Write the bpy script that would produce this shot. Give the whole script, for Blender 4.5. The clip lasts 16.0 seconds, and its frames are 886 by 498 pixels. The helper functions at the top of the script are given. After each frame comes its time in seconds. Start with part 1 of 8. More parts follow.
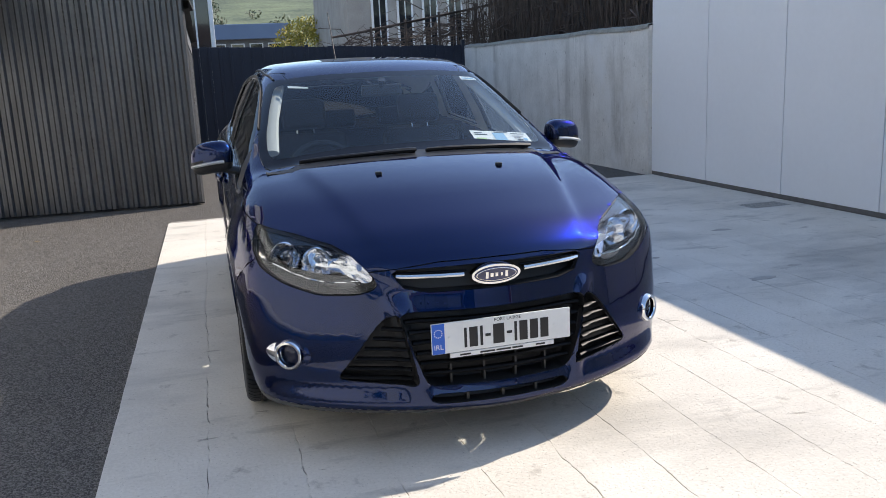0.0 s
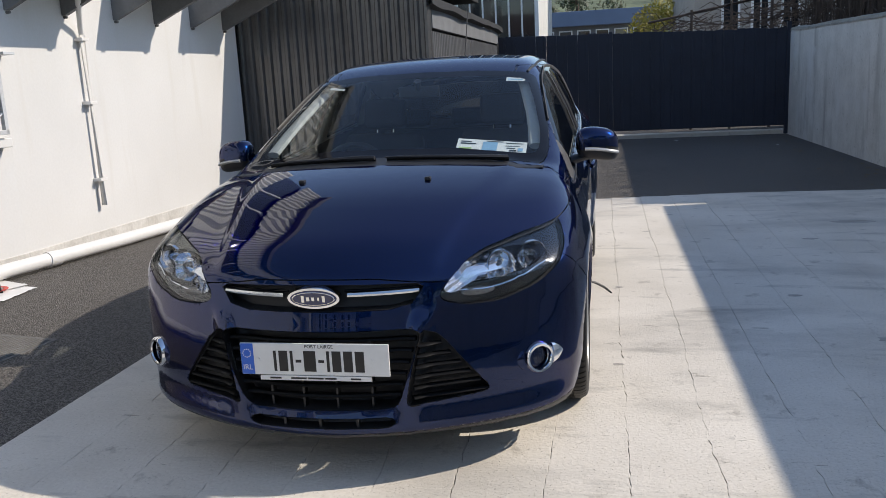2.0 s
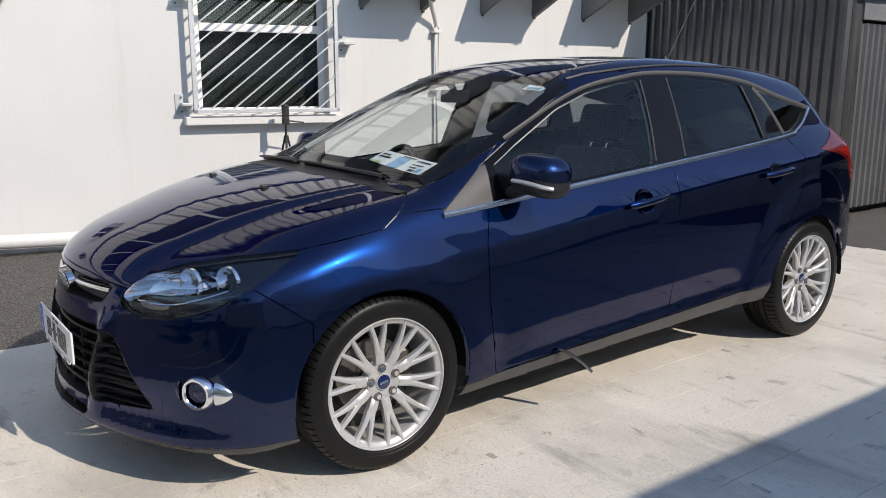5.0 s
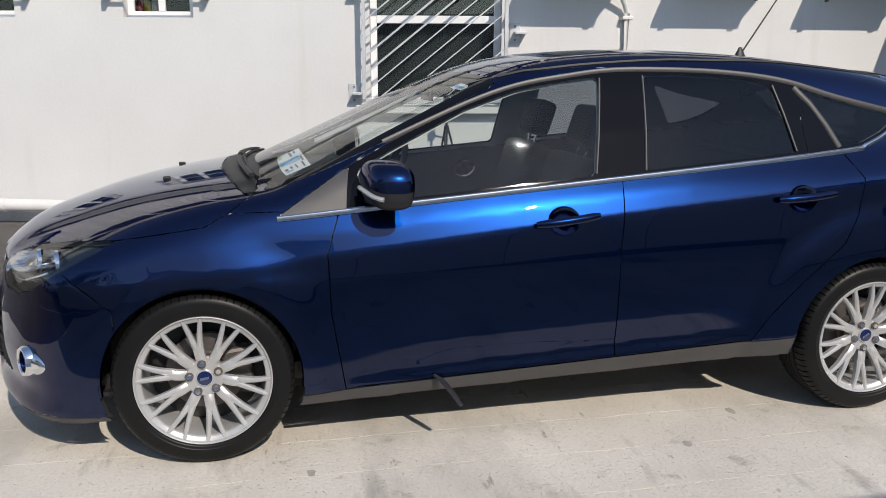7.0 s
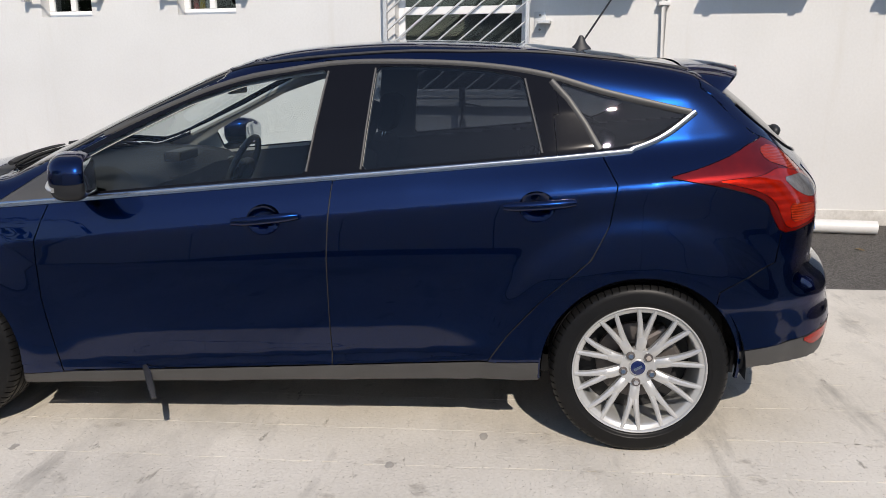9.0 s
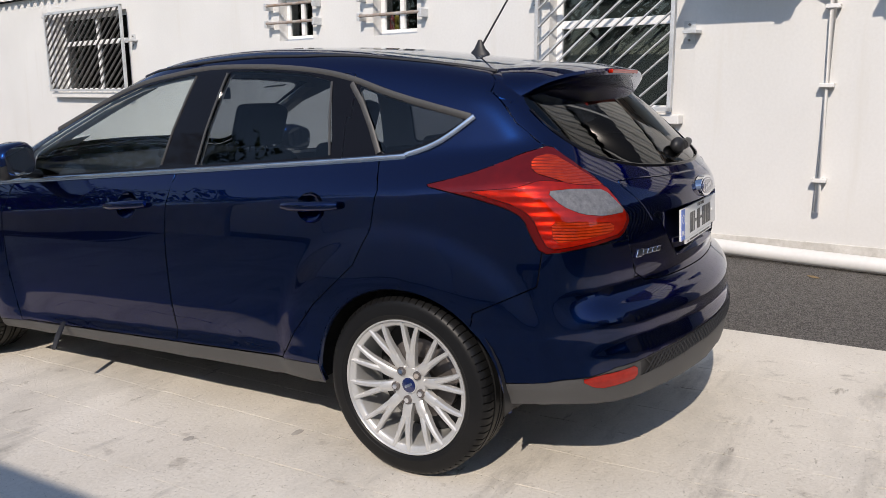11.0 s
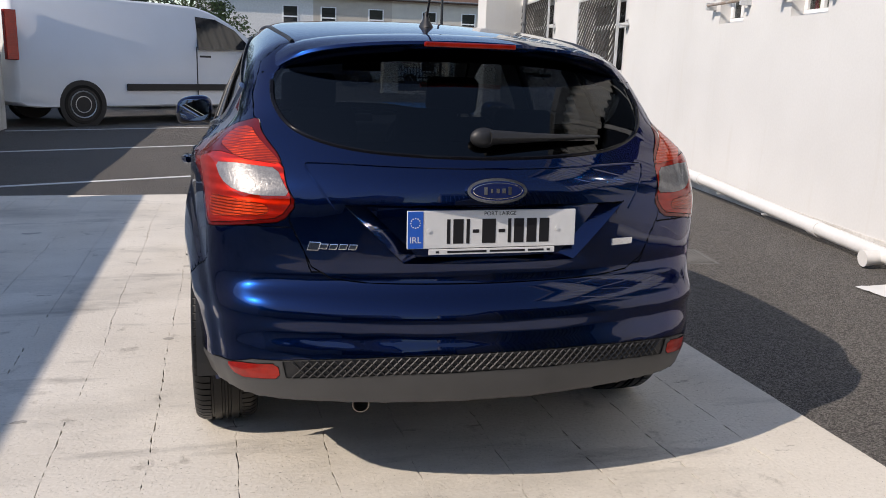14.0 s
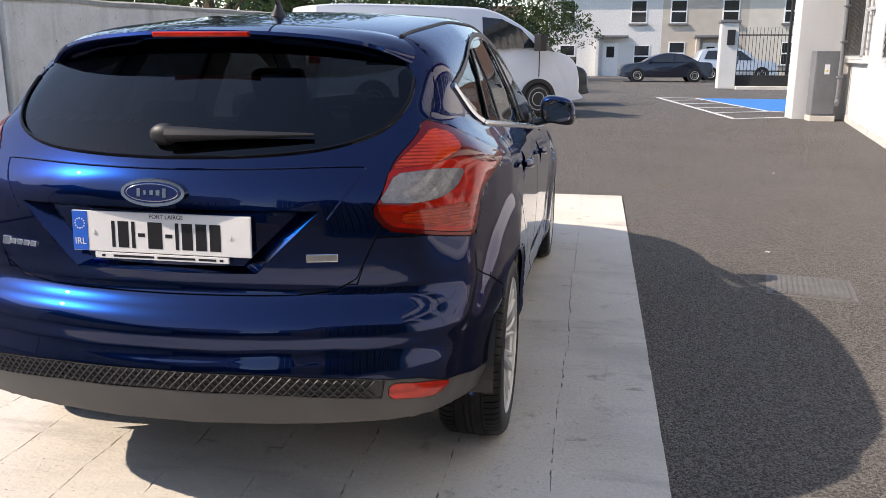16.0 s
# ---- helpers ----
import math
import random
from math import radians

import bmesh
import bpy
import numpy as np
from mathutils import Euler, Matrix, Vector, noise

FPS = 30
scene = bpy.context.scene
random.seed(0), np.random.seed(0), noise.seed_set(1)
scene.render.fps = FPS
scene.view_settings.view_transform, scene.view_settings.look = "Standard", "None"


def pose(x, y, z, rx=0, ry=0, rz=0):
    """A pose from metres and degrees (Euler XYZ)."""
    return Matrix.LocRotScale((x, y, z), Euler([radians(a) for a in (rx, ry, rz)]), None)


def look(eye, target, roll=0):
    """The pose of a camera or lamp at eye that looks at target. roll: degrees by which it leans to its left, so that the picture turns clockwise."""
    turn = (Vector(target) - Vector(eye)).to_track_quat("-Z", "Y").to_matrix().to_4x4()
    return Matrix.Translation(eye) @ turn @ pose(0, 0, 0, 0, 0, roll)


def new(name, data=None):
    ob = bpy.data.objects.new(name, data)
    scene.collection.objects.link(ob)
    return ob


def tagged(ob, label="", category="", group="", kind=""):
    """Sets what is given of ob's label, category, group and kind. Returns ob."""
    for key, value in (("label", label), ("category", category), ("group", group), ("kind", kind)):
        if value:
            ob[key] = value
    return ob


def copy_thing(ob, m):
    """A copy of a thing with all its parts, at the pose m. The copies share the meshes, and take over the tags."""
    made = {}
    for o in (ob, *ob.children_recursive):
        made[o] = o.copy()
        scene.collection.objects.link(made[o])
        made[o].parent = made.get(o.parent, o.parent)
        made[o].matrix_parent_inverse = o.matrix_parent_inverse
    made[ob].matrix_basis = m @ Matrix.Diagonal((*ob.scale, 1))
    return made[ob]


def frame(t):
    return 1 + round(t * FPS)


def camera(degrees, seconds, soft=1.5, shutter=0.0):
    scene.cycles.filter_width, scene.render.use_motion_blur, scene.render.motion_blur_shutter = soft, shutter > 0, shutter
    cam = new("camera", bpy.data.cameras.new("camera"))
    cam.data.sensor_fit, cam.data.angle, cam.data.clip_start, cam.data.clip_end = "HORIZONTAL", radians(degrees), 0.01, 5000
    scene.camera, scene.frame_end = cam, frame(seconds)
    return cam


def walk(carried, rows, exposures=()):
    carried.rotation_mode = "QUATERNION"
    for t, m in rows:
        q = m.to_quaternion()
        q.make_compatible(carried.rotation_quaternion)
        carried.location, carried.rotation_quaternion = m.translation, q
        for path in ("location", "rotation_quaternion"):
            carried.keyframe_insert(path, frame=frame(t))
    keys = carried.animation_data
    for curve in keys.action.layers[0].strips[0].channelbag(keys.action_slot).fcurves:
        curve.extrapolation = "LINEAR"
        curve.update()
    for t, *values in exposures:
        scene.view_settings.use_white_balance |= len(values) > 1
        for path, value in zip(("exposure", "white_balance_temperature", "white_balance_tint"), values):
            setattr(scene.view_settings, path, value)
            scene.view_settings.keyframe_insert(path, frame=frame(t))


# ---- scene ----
cam = camera(57.2, 16.0, 0.8)
PATH = [
    (0, (-0.924, -4.806, 1.341), (-0.401, -2.921, 0.926), -2.7),
    (0.5, (-0.469, -4.927, 1.32), (-0.129, -2.999, 0.911), -2.0),
    (1, (0.018, -4.89, 1.335), (0.138, -2.937, 0.919), -1.2),
    (1.5, (0.498, -4.853, 1.348), (0.389, -2.9, 0.931), -1.7),
    (2, (0.956, -4.649, 1.343), (0.565, -2.73, 0.935), -3.0),
    (2.5, (1.459, -4.492, 1.328), (0.865, -2.622, 0.94), -3.7),
    (3, (1.901, -4.242, 1.316), (1.061, -2.468, 0.931), -2.5),
    (3.5, (2.32, -3.937, 1.329), (1.306, -2.256, 0.945), -0.9),
    (4, (2.704, -3.625, 1.335), (1.503, -2.074, 0.947), -0.9),
    (4.2, (2.793, -3.444, 1.318), (1.5, -1.968, 0.929), -0.6),
    (6.3, (3.669, -1.687, 1.378), (1.816, -1.059, 0.963), -1.0),
    (6.5, (3.703, -1.508, 1.372), (1.825, -0.964, 0.952), -1.1),
    (7, (3.677, -1.014, 1.39), (1.76, -0.641, 0.959), 0.2),
    (7.5, (3.703, -0.538, 1.386), (1.761, -0.348, 0.946), 0.2),
    (8, (3.648, -0.078, 1.36), (1.7, -0.006, 0.913), -0.5),
    (8.5, (3.637, 0.389, 1.382), (1.692, 0.28, 0.932), -1.3),
    (9, (3.648, 0.87, 1.395), (1.707, 0.702, 0.944), -0.2),
    (9.2, (3.598, 1.023, 1.371), (1.66, 0.818, 0.922), 0.5),
    (11.3, (2.913, 2.993, 1.318), (1.302, 1.89, 0.883), -0.5),
    (11.5, (2.801, 3.122, 1.363), (1.242, 1.962, 0.892), -0.3),
    (12, (2.43, 3.459, 1.336), (0.985, 2.147, 0.897), 1.7),
    (12.5, (2.067, 3.818, 1.335), (0.81, 2.327, 0.893), 1.4),
    (13, (1.643, 4.026, 1.31), (0.616, 2.367, 0.87), 0.7),
    (13.5, (1.189, 4.181, 1.297), (0.428, 2.384, 0.861), -0.2),
    (14, (0.757, 4.303, 1.304), (0.246, 2.421, 0.862), 1.9),
    (14.5, (0.237, 4.299, 1.324), (-0.08, 2.373, 0.889), 2.7),
    (15, (-0.234, 4.316, 1.319), (-0.344, 2.367, 0.883), 1.5),
    (15.5, (-0.679, 4.175, 1.301), (-0.581, 2.229, 0.851), 0.8),
    (16, (-1.138, 4.036, 1.308), (-0.784, 2.123, 0.844), 0.2),
]
LIGHT = [(0, 0.78, 6700, 12), (0.5, 0.62, 6700, 12), (1, 0.45, 6700, 12), (1.5, 0.35, 6700, 12), (2.5, 0.25, 6750, 12), (4.2, 0.25, 6750, 12), (6.3, 0.12, 6700, 12), (8, 0.08, 6700, 12),
         (9.2, 0.18, 6750, 13), (11.3, 0.18, 6800, 14), (13, 0.18, 6800, 14), (14, 0.24, 6900, 15), (15, 0.50, 7050, 16), (16, 0.82, 7200, 17)]
walk(cam, [(t, look(eye, target, roll)) for t, eye, target, roll in PATH], LIGHT)

# ---- world and sun ----
SUN = Vector((1.2, 0.35, 1.0)).normalized()
world = bpy.data.worlds.new("world")
scene.world = world
world.use_nodes = True
sky = world.node_tree.nodes.new("ShaderNodeTexSky")
sky.sky_type, sky.sun_disc = "NISHITA", False
sky.sun_elevation, sky.sun_rotation = math.asin(SUN.z), math.atan2(SUN.x, SUN.y)
sky.air_density, sky.dust_density, sky.ozone_density = 1.0, 0.25, 1.4
back = world.node_tree.nodes["Background"]
back.inputs["Strength"].default_value = 0.16
world.node_tree.links.new(sky.outputs[0], back.inputs["Color"])
sun = new("sun", bpy.data.lights.new("sun", "SUN"))
sun.data.energy, sun.data.angle, sun.data.color = 3.5, radians(0.53), (1.0, 0.93, 0.83)
sun.matrix_world = look(SUN * 30, (0, 0, 0))


# ---- materials ----
def stuff(name, color, rough=0.6, metal=0.0, vary=0.15, scale=4.0, grain=60.0, bump=0.15, other=None, coat=0.0, depth=0.004, amount=0.5, spec=0.5):
    """A surface: two colours mixed by noise at two scales, uneven gloss, and fine relief."""
    m = bpy.data.materials.new(name)
    m.use_nodes = True
    nt, n = m.node_tree, m.node_tree.nodes
    b = n["Principled BSDF"]
    co = n.new("ShaderNodeTexCoord")
    big, fine = n.new("ShaderNodeTexNoise"), n.new("ShaderNodeTexNoise")
    big.inputs["Scale"].default_value, fine.inputs["Scale"].default_value = scale, grain
    big.inputs["Detail"].default_value, fine.inputs["Detail"].default_value = 6, 4
    for t in (big, fine):
        nt.links.new(co.outputs["Object"], t.inputs["Vector"])
    add = n.new("ShaderNodeMath")
    add.operation = "MULTIPLY_ADD"
    add.inputs[1].default_value = 0.35
    sub = n.new("ShaderNodeMath")
    sub.operation, sub.inputs[1].default_value = "MULTIPLY", 0.65
    nt.links.new(big.outputs["Fac"], sub.inputs[0])
    nt.links.new(fine.outputs["Fac"], add.inputs[0])
    nt.links.new(sub.outputs[0], add.inputs[2])
    ramp_ = n.new("ShaderNodeValToRGB")
    if other is None:
        lo, hi = [c * (1 - vary) for c in color], [min(c * (1 + vary), 1) for c in color]
    else:
        lo, hi = color, other
    ramp_.color_ramp.elements[0].position, ramp_.color_ramp.elements[1].position = 0.5 - amount * 0.4, 0.5 + amount * 0.4
    ramp_.color_ramp.elements[0].color, ramp_.color_ramp.elements[1].color = (*lo, 1), (*hi, 1)
    nt.links.new(add.outputs[0], ramp_.inputs[0])
    nt.links.new(ramp_.outputs[0], b.inputs["Base Color"])
    b.inputs["Roughness"].default_value, b.inputs["Metallic"].default_value = rough, metal
    b.inputs["Coat Weight"].default_value, b.inputs["Coat Roughness"].default_value = coat, 0.02
    b.inputs["Specular IOR Level"].default_value = spec
    if bump:
        bp = n.new("ShaderNodeBump")
        bp.inputs["Strength"].default_value, bp.inputs["Distance"].default_value = bump, depth
        nt.links.new(add.outputs[0], bp.inputs["Height"])
        nt.links.new(bp.outputs[0], b.inputs["Normal"])
    return m


def pane(name, tint, ior=1.5, rough=0.0):
    """Thin glass: it lets light through with a tint and mirrors by Fresnel."""
    m = bpy.data.materials.new(name)
    m.use_nodes = True
    nt, n = m.node_tree, m.node_tree.nodes
    out = n["Material Output"]
    n.remove(n["Principled BSDF"])
    clear, gloss, mix, fr = n.new("ShaderNodeBsdfTransparent"), n.new("ShaderNodeBsdfGlossy"), n.new("ShaderNodeMixShader"), n.new("ShaderNodeLayerWeight")
    steep, rise = n.new("ShaderNodeMath"), n.new("ShaderNodeMath")
    clear.inputs[0].default_value = (*tint, 1)
    gloss.inputs["Roughness"].default_value = rough
    fr.inputs["Blend"].default_value = 0.5
    base_gloss = 1.1 * ((ior - 1) / (ior + 1))**2
    steep.operation, steep.inputs[1].default_value = "POWER", 5.0
    rise.operation, rise.inputs[1].default_value, rise.inputs[2].default_value = "MULTIPLY_ADD", 1 - base_gloss, base_gloss
    nt.links.new(fr.outputs["Facing"], steep.inputs[0])
    nt.links.new(steep.outputs[0], rise.inputs[0])
    nt.links.new(rise.outputs[0], mix.inputs[0])
    nt.links.new(clear.outputs[0], mix.inputs[1])
    nt.links.new(gloss.outputs[0], mix.inputs[2])
    nt.links.new(mix.outputs[0], out.inputs[0])
    return m


def chippings(m, cell, dark, light, blend, depth):
    """Adds stone chips to a surface: cells of random tone, with relief."""
    nt, n = m.node_tree, m.node_tree.nodes
    b = n["Principled BSDF"]
    co, cells, tone, mix, bp = n.new("ShaderNodeTexCoord"), n.new("ShaderNodeTexVoronoi"), n.new("ShaderNodeValToRGB"), n.new("ShaderNodeMix"), n.new("ShaderNodeBump")
    cells.inputs["Scale"].default_value = cell
    nt.links.new(co.outputs["Object"], cells.inputs["Vector"])
    split = n.new("ShaderNodeSeparateColor")
    nt.links.new(cells.outputs["Color"], split.inputs[0])
    nt.links.new(split.outputs[0], tone.inputs[0])
    tone.color_ramp.elements[0].color, tone.color_ramp.elements[1].color = (*dark, 1), (*light, 1)
    tone.color_ramp.elements[0].position = 0.15
    mix.data_type = "RGBA"
    mix.inputs[0].default_value = blend
    old_link = b.inputs["Base Color"].links[0].from_socket
    nt.links.new(old_link, mix.inputs[6])
    nt.links.new(tone.outputs[0], mix.inputs[7])
    nt.links.new(mix.outputs[2], b.inputs["Base Color"])
    bp.invert = True
    bp.inputs["Strength"].default_value, bp.inputs["Distance"].default_value = 1.0, depth
    nt.links.new(cells.outputs["Distance"], bp.inputs["Height"])
    if b.inputs["Normal"].links:
        nt.links.new(b.inputs["Normal"].links[0].from_socket, bp.inputs["Normal"])
    nt.links.new(bp.outputs[0], b.inputs["Normal"])
    return m


def streaks(m, stretch, scale, color, lo, hi, bump=0.0, depth=0.003):
    """Adds drawn-out streaks of another colour to a surface, with relief."""
    nt, n = m.node_tree, m.node_tree.nodes
    b = n["Principled BSDF"]
    co, mp, t, rg, mix = n.new("ShaderNodeTexCoord"), n.new("ShaderNodeMapping"), n.new("ShaderNodeTexNoise"), n.new("ShaderNodeMapRange"), n.new("ShaderNodeMix")
    mp.inputs["Scale"].default_value = stretch
    t.inputs["Scale"].default_value, t.inputs["Detail"].default_value, t.inputs["Roughness"].default_value = scale, 8, 0.65
    rg.inputs[1].default_value, rg.inputs[2].default_value = lo, hi
    nt.links.new(co.outputs["Object"], mp.inputs[0])
    nt.links.new(mp.outputs[0], t.inputs["Vector"])
    nt.links.new(t.outputs["Fac"], rg.inputs[0])
    mix.data_type = "RGBA"
    nt.links.new(rg.outputs[0], mix.inputs[0])
    nt.links.new(b.inputs["Base Color"].links[0].from_socket, mix.inputs[6])
    mix.inputs[7].default_value = (*color, 1)
    nt.links.new(mix.outputs[2], b.inputs["Base Color"])
    if bump:
        bp = n.new("ShaderNodeBump")
        bp.invert = True
        bp.inputs["Strength"].default_value, bp.inputs["Distance"].default_value = bump, depth
        nt.links.new(rg.outputs[0], bp.inputs["Height"])
        if b.inputs["Normal"].links:
            nt.links.new(b.inputs["Normal"].links[0].from_socket, bp.inputs["Normal"])
        nt.links.new(bp.outputs[0], b.inputs["Normal"])
    return m


ASPHALT = stuff("asphalt", (0.122, 0.114, 0.104), 0.9, scale=0.7, grain=90, bump=0.4, depth=0.005, other=(0.235, 0.219, 0.198), amount=0.7, spec=0.12)
chippings(ASPHALT, 150, (0.026, 0.025, 0.025), (0.35, 0.327, 0.298), 0.55, 0.012)
CONCRETE = stuff("concrete", (0.56, 0.515, 0.44), 0.85, scale=1.5, grain=70, bump=0.8, depth=0.009, other=(0.76, 0.715, 0.635), amount=0.55, spec=0.3)
streaks(CONCRETE, (1.0, 0.8, 1.0), 7.0, (0.36, 0.325, 0.275), 0.60, 0.74, 0.4, 0.004)
streaks(CONCRETE, (1.0, 3.0, 1.0), 3.2, (0.40, 0.365, 0.31), 0.64, 0.69, 0.8, 0.003)
streaks(CONCRETE, (0.5, 1.0, 1.0), 0.9, (0.42, 0.395, 0.35), 0.50, 0.70)
streaks(CONCRETE, (0.4, 1.5, 1.0), 2.3, (0.36, 0.335, 0.295), 0.57, 0.72, 0.3, 0.003)
streaks(CONCRETE, (1.0, 1.0, 1.0), 30.0, (0.47, 0.43, 0.365), 0.62, 0.74, 0.5, 0.003)
streaks(CONCRETE, (1.0, 1.0, 1.0), 120.0, (0.25, 0.23, 0.20), 0.60, 0.72, 0.9, 0.004)
JOINT = stuff("joint_dirt", (0.26, 0.235, 0.20), 0.95, scale=5, bump=0.3)
WHITE_WALL = stuff("white_render", (0.60, 0.592, 0.57), 0.85, scale=1.1, grain=45, bump=0.25, other=(0.69, 0.683, 0.663), amount=0.6)
streaks(WHITE_WALL, (1.0, 1.0, 0.08), 4.0, (0.60, 0.58, 0.54), 0.58, 0.80)
PANEL = stuff("white_panel", (0.80, 0.81, 0.82), 0.45, vary=0.03, scale=0.8, grain=15, bump=0.03)
ROUGH_WALL = stuff("rough_render", (0.54, 0.52, 0.47), 0.95, scale=3.0, grain=28, bump=0.9, depth=0.012, other=(0.78, 0.76, 0.71), amount=0.6)
streaks(ROUGH_WALL, (1.0, 1.0, 0.12), 2.6, (0.36, 0.34, 0.30), 0.52, 0.75)
streaks(ROUGH_WALL, (1.0, 1.0, 0.7), 16.0, (0.30, 0.28, 0.24), 0.62, 0.72, 0.5, 0.006)
streaks(ROUGH_WALL, (1.0, 1.0, 0.6), 1.3, (0.70, 0.69, 0.66), 0.55, 0.68)
COPING = stuff("mossy_coping", (0.22, 0.21, 0.17), 0.95, scale=4, grain=40, bump=0.7, depth=0.01, other=(0.42, 0.41, 0.37))
NAVY = stuff("navy_fence_paint", (0.012, 0.017, 0.034), 0.55, vary=0.25, scale=2.5, grain=40, bump=0.1)
SHED = stuff("dark_grey_sheet", (0.075, 0.075, 0.076), 0.27, 0.25, vary=0.3, scale=2.0, grain=30, bump=0.06, other=(0.115, 0.114, 0.114), spec=0.8)
streaks(SHED, (1.0, 1.0, 0.1), 5.0, (0.045, 0.043, 0.042), 0.5, 0.75)
SHED_DOOR = stuff("grey_sheet", (0.10, 0.10, 0.10), 0.5, vary=0.25, scale=2.0, grain=30, bump=0.1)
FASCIA = stuff("grey_fascia", (0.16, 0.165, 0.17), 0.7, vary=0.2, scale=3, grain=30, bump=0.15)
TAR = stuff("tar_felt", (0.02, 0.02, 0.02), 0.8, vary=0.3, scale=4, bump=0.3)
GALV = stuff("galvanised_steel", (0.55, 0.56, 0.56), 0.5, 0.3, vary=0.2, scale=6, grain=50, bump=0.05)
RUST = stuff("rusty_steel", (0.30, 0.20, 0.13), 0.75, 0.3, scale=14, grain=60, bump=0.3, other=(0.46, 0.44, 0.42), amount=0.4)
UPVC = stuff("white_plastic", (0.80, 0.80, 0.79), 0.35, vary=0.04, scale=3, grain=20, bump=0.03)
PIPE_WHITE = stuff("white_pipe", (0.70, 0.69, 0.665), 0.45, vary=0.08, scale=3, grain=30, bump=0.08)
# near-black colour that stands in for the shade inside the rooms
ROOM_SHADE = stuff("room_shade", (0.06, 0.06, 0.065), 0.9, vary=0.3, scale=2, bump=0)
WINDOW_GLASS = pane("window_glass", (0.55, 0.58, 0.58))
BLIND = stuff("grey_blind", (0.22, 0.23, 0.22), 0.8, vary=0.15, scale=3, bump=0.05)
BLACK_MATT = stuff("black_plastic", (0.016, 0.016, 0.017), 0.5, vary=0.2, scale=20, grain=200, bump=0.1, depth=0.001)
ROAD_WHITE = stuff("white_road_paint", (0.62, 0.62, 0.60), 0.8, scale=8, grain=60, bump=0.2, vary=0.15)
ROAD_BLUE = stuff("blue_road_paint", (0.03, 0.20, 0.52), 0.8, scale=5, grain=60, bump=0.2, vary=0.15)
CREAM_CLAD = stuff("cream_cladding", (0.66, 0.65, 0.61), 0.55, vary=0.08, scale=2, grain=30, bump=0.05)
GLASS_DARK = stuff("dark_window_glass", (0.02, 0.022, 0.025), 0.06, vary=0.1, bump=0, coat=0.5)
STEEL = stuff("weathered_steel", (0.20, 0.19, 0.18), 0.6, 0.6, vary=0.2, scale=12, bump=0.1)


# ---- mesh helpers ----
def part(name, bm, material, parent=None, label="", smooth=False, at=None):
    """Links a bmesh as one mesh object, under a thing or a part."""
    me = bpy.data.meshes.new(name)
    bmesh.ops.recalc_face_normals(bm, faces=bm.faces)
    bm.to_mesh(me)
    bm.free()
    me.materials.append(material)
    if smooth:
        me.polygons.foreach_set("use_smooth", [True] * len(me.polygons))
        me.set_sharp_from_angle(angle=radians(38))
    ob = new(name, me)
    if parent is not None:
        ob.parent = parent
    if at is not None:
        ob.matrix_local = at
    if label:
        tagged(ob, label)
    return ob


def empty(name, m, label, category, group="", kind=""):
    ob = new(name)
    ob.matrix_world = m
    return tagged(ob, label, category, group, kind)


def brick_(bm, x0, y0, z0, x1, y1, z1, bevel=0.0, m=None):
    """A box, its edges bevelled."""
    made = bmesh.ops.create_cube(bm, size=1)["verts"]
    for v in made:
        v.co = Vector(((x0 + x1) / 2 + v.co.x * (x1 - x0), (y0 + y1) / 2 + v.co.y * (y1 - y0), (z0 + z1) / 2 + v.co.z * (z1 - z0)))
        if m is not None:
            v.co = m @ v.co
    if bevel:
        edges = list({e for v in made for e in v.link_edges})
        bmesh.ops.bevel(bm, geom=edges, offset=bevel, segments=2, affect="EDGES", profile=0.5)
    return bm


def cuboid(x0, y0, z0, x1, y1, z1, bevel=0.0, m=None):
    return brick_(bmesh.new(), x0, y0, z0, x1, y1, z1, bevel, m)


def rod(bm, p, q, r, seg=10, r2=None, caps=True):
    """A round bar from p to q."""
    p, q = Vector(p), Vector(q)
    d = q - p
    m = Matrix.Translation((p + q) / 2) @ d.to_track_quat("Z", "Y").to_matrix().to_4x4()
    bmesh.ops.create_cone(bm, cap_ends=caps, segments=seg, radius1=r, radius2=r if r2 is None else r2, depth=d.length, matrix=m)
    return bm


def tube(bm, points, r, seg=8, flat=1.0, up=(0, 0, 1)):
    """A bar swept along points; r is a number or one for each point."""
    pts = [Vector(p) for p in points]
    rings = []
    for i, p in enumerate(pts):
        d = (pts[min(i + 1, len(pts) - 1)] - pts[max(i - 1, 0)]).normalized()
        side = d.cross(Vector(up))
        side = side.normalized() if side.length > 1e-4 else Vector((1, 0, 0))
        top = side.cross(d)
        rr = r[i] if isinstance(r, (list, tuple)) else r
        rings.append([bm.verts.new(p + rr * (math.cos(a) * side + flat * math.sin(a) * top)) for a in [2 * math.pi * k / seg for k in range(seg)]])
    for a, b in zip(rings, rings[1:]):
        for k in range(seg):
            bm.faces.new((a[k], a[(k + 1) % seg], b[(k + 1) % seg], b[k]))
    bm.faces.new(rings[0][::-1])
    bm.faces.new(rings[-1])
    return bm


def lathe(bm, profile, seg, axis="X", start=0.0):
    """Turns (radius, along) points round an axis through the origin."""
    rings = []
    for k in range(seg):
        a = start + 2 * math.pi * k / seg
        c, s = math.cos(a), math.sin(a)
        rings.append([bm.verts.new((d, r * c, r * s) if axis == "X" else (r * c, r * s, d)) for r, d in profile])
    for k in range(seg):
        a, b = rings[k], rings[(k + 1) % seg]
        for i in range(len(profile) - 1):
            bm.faces.new((a[i], a[i + 1], b[i + 1], b[i]))
    return bm


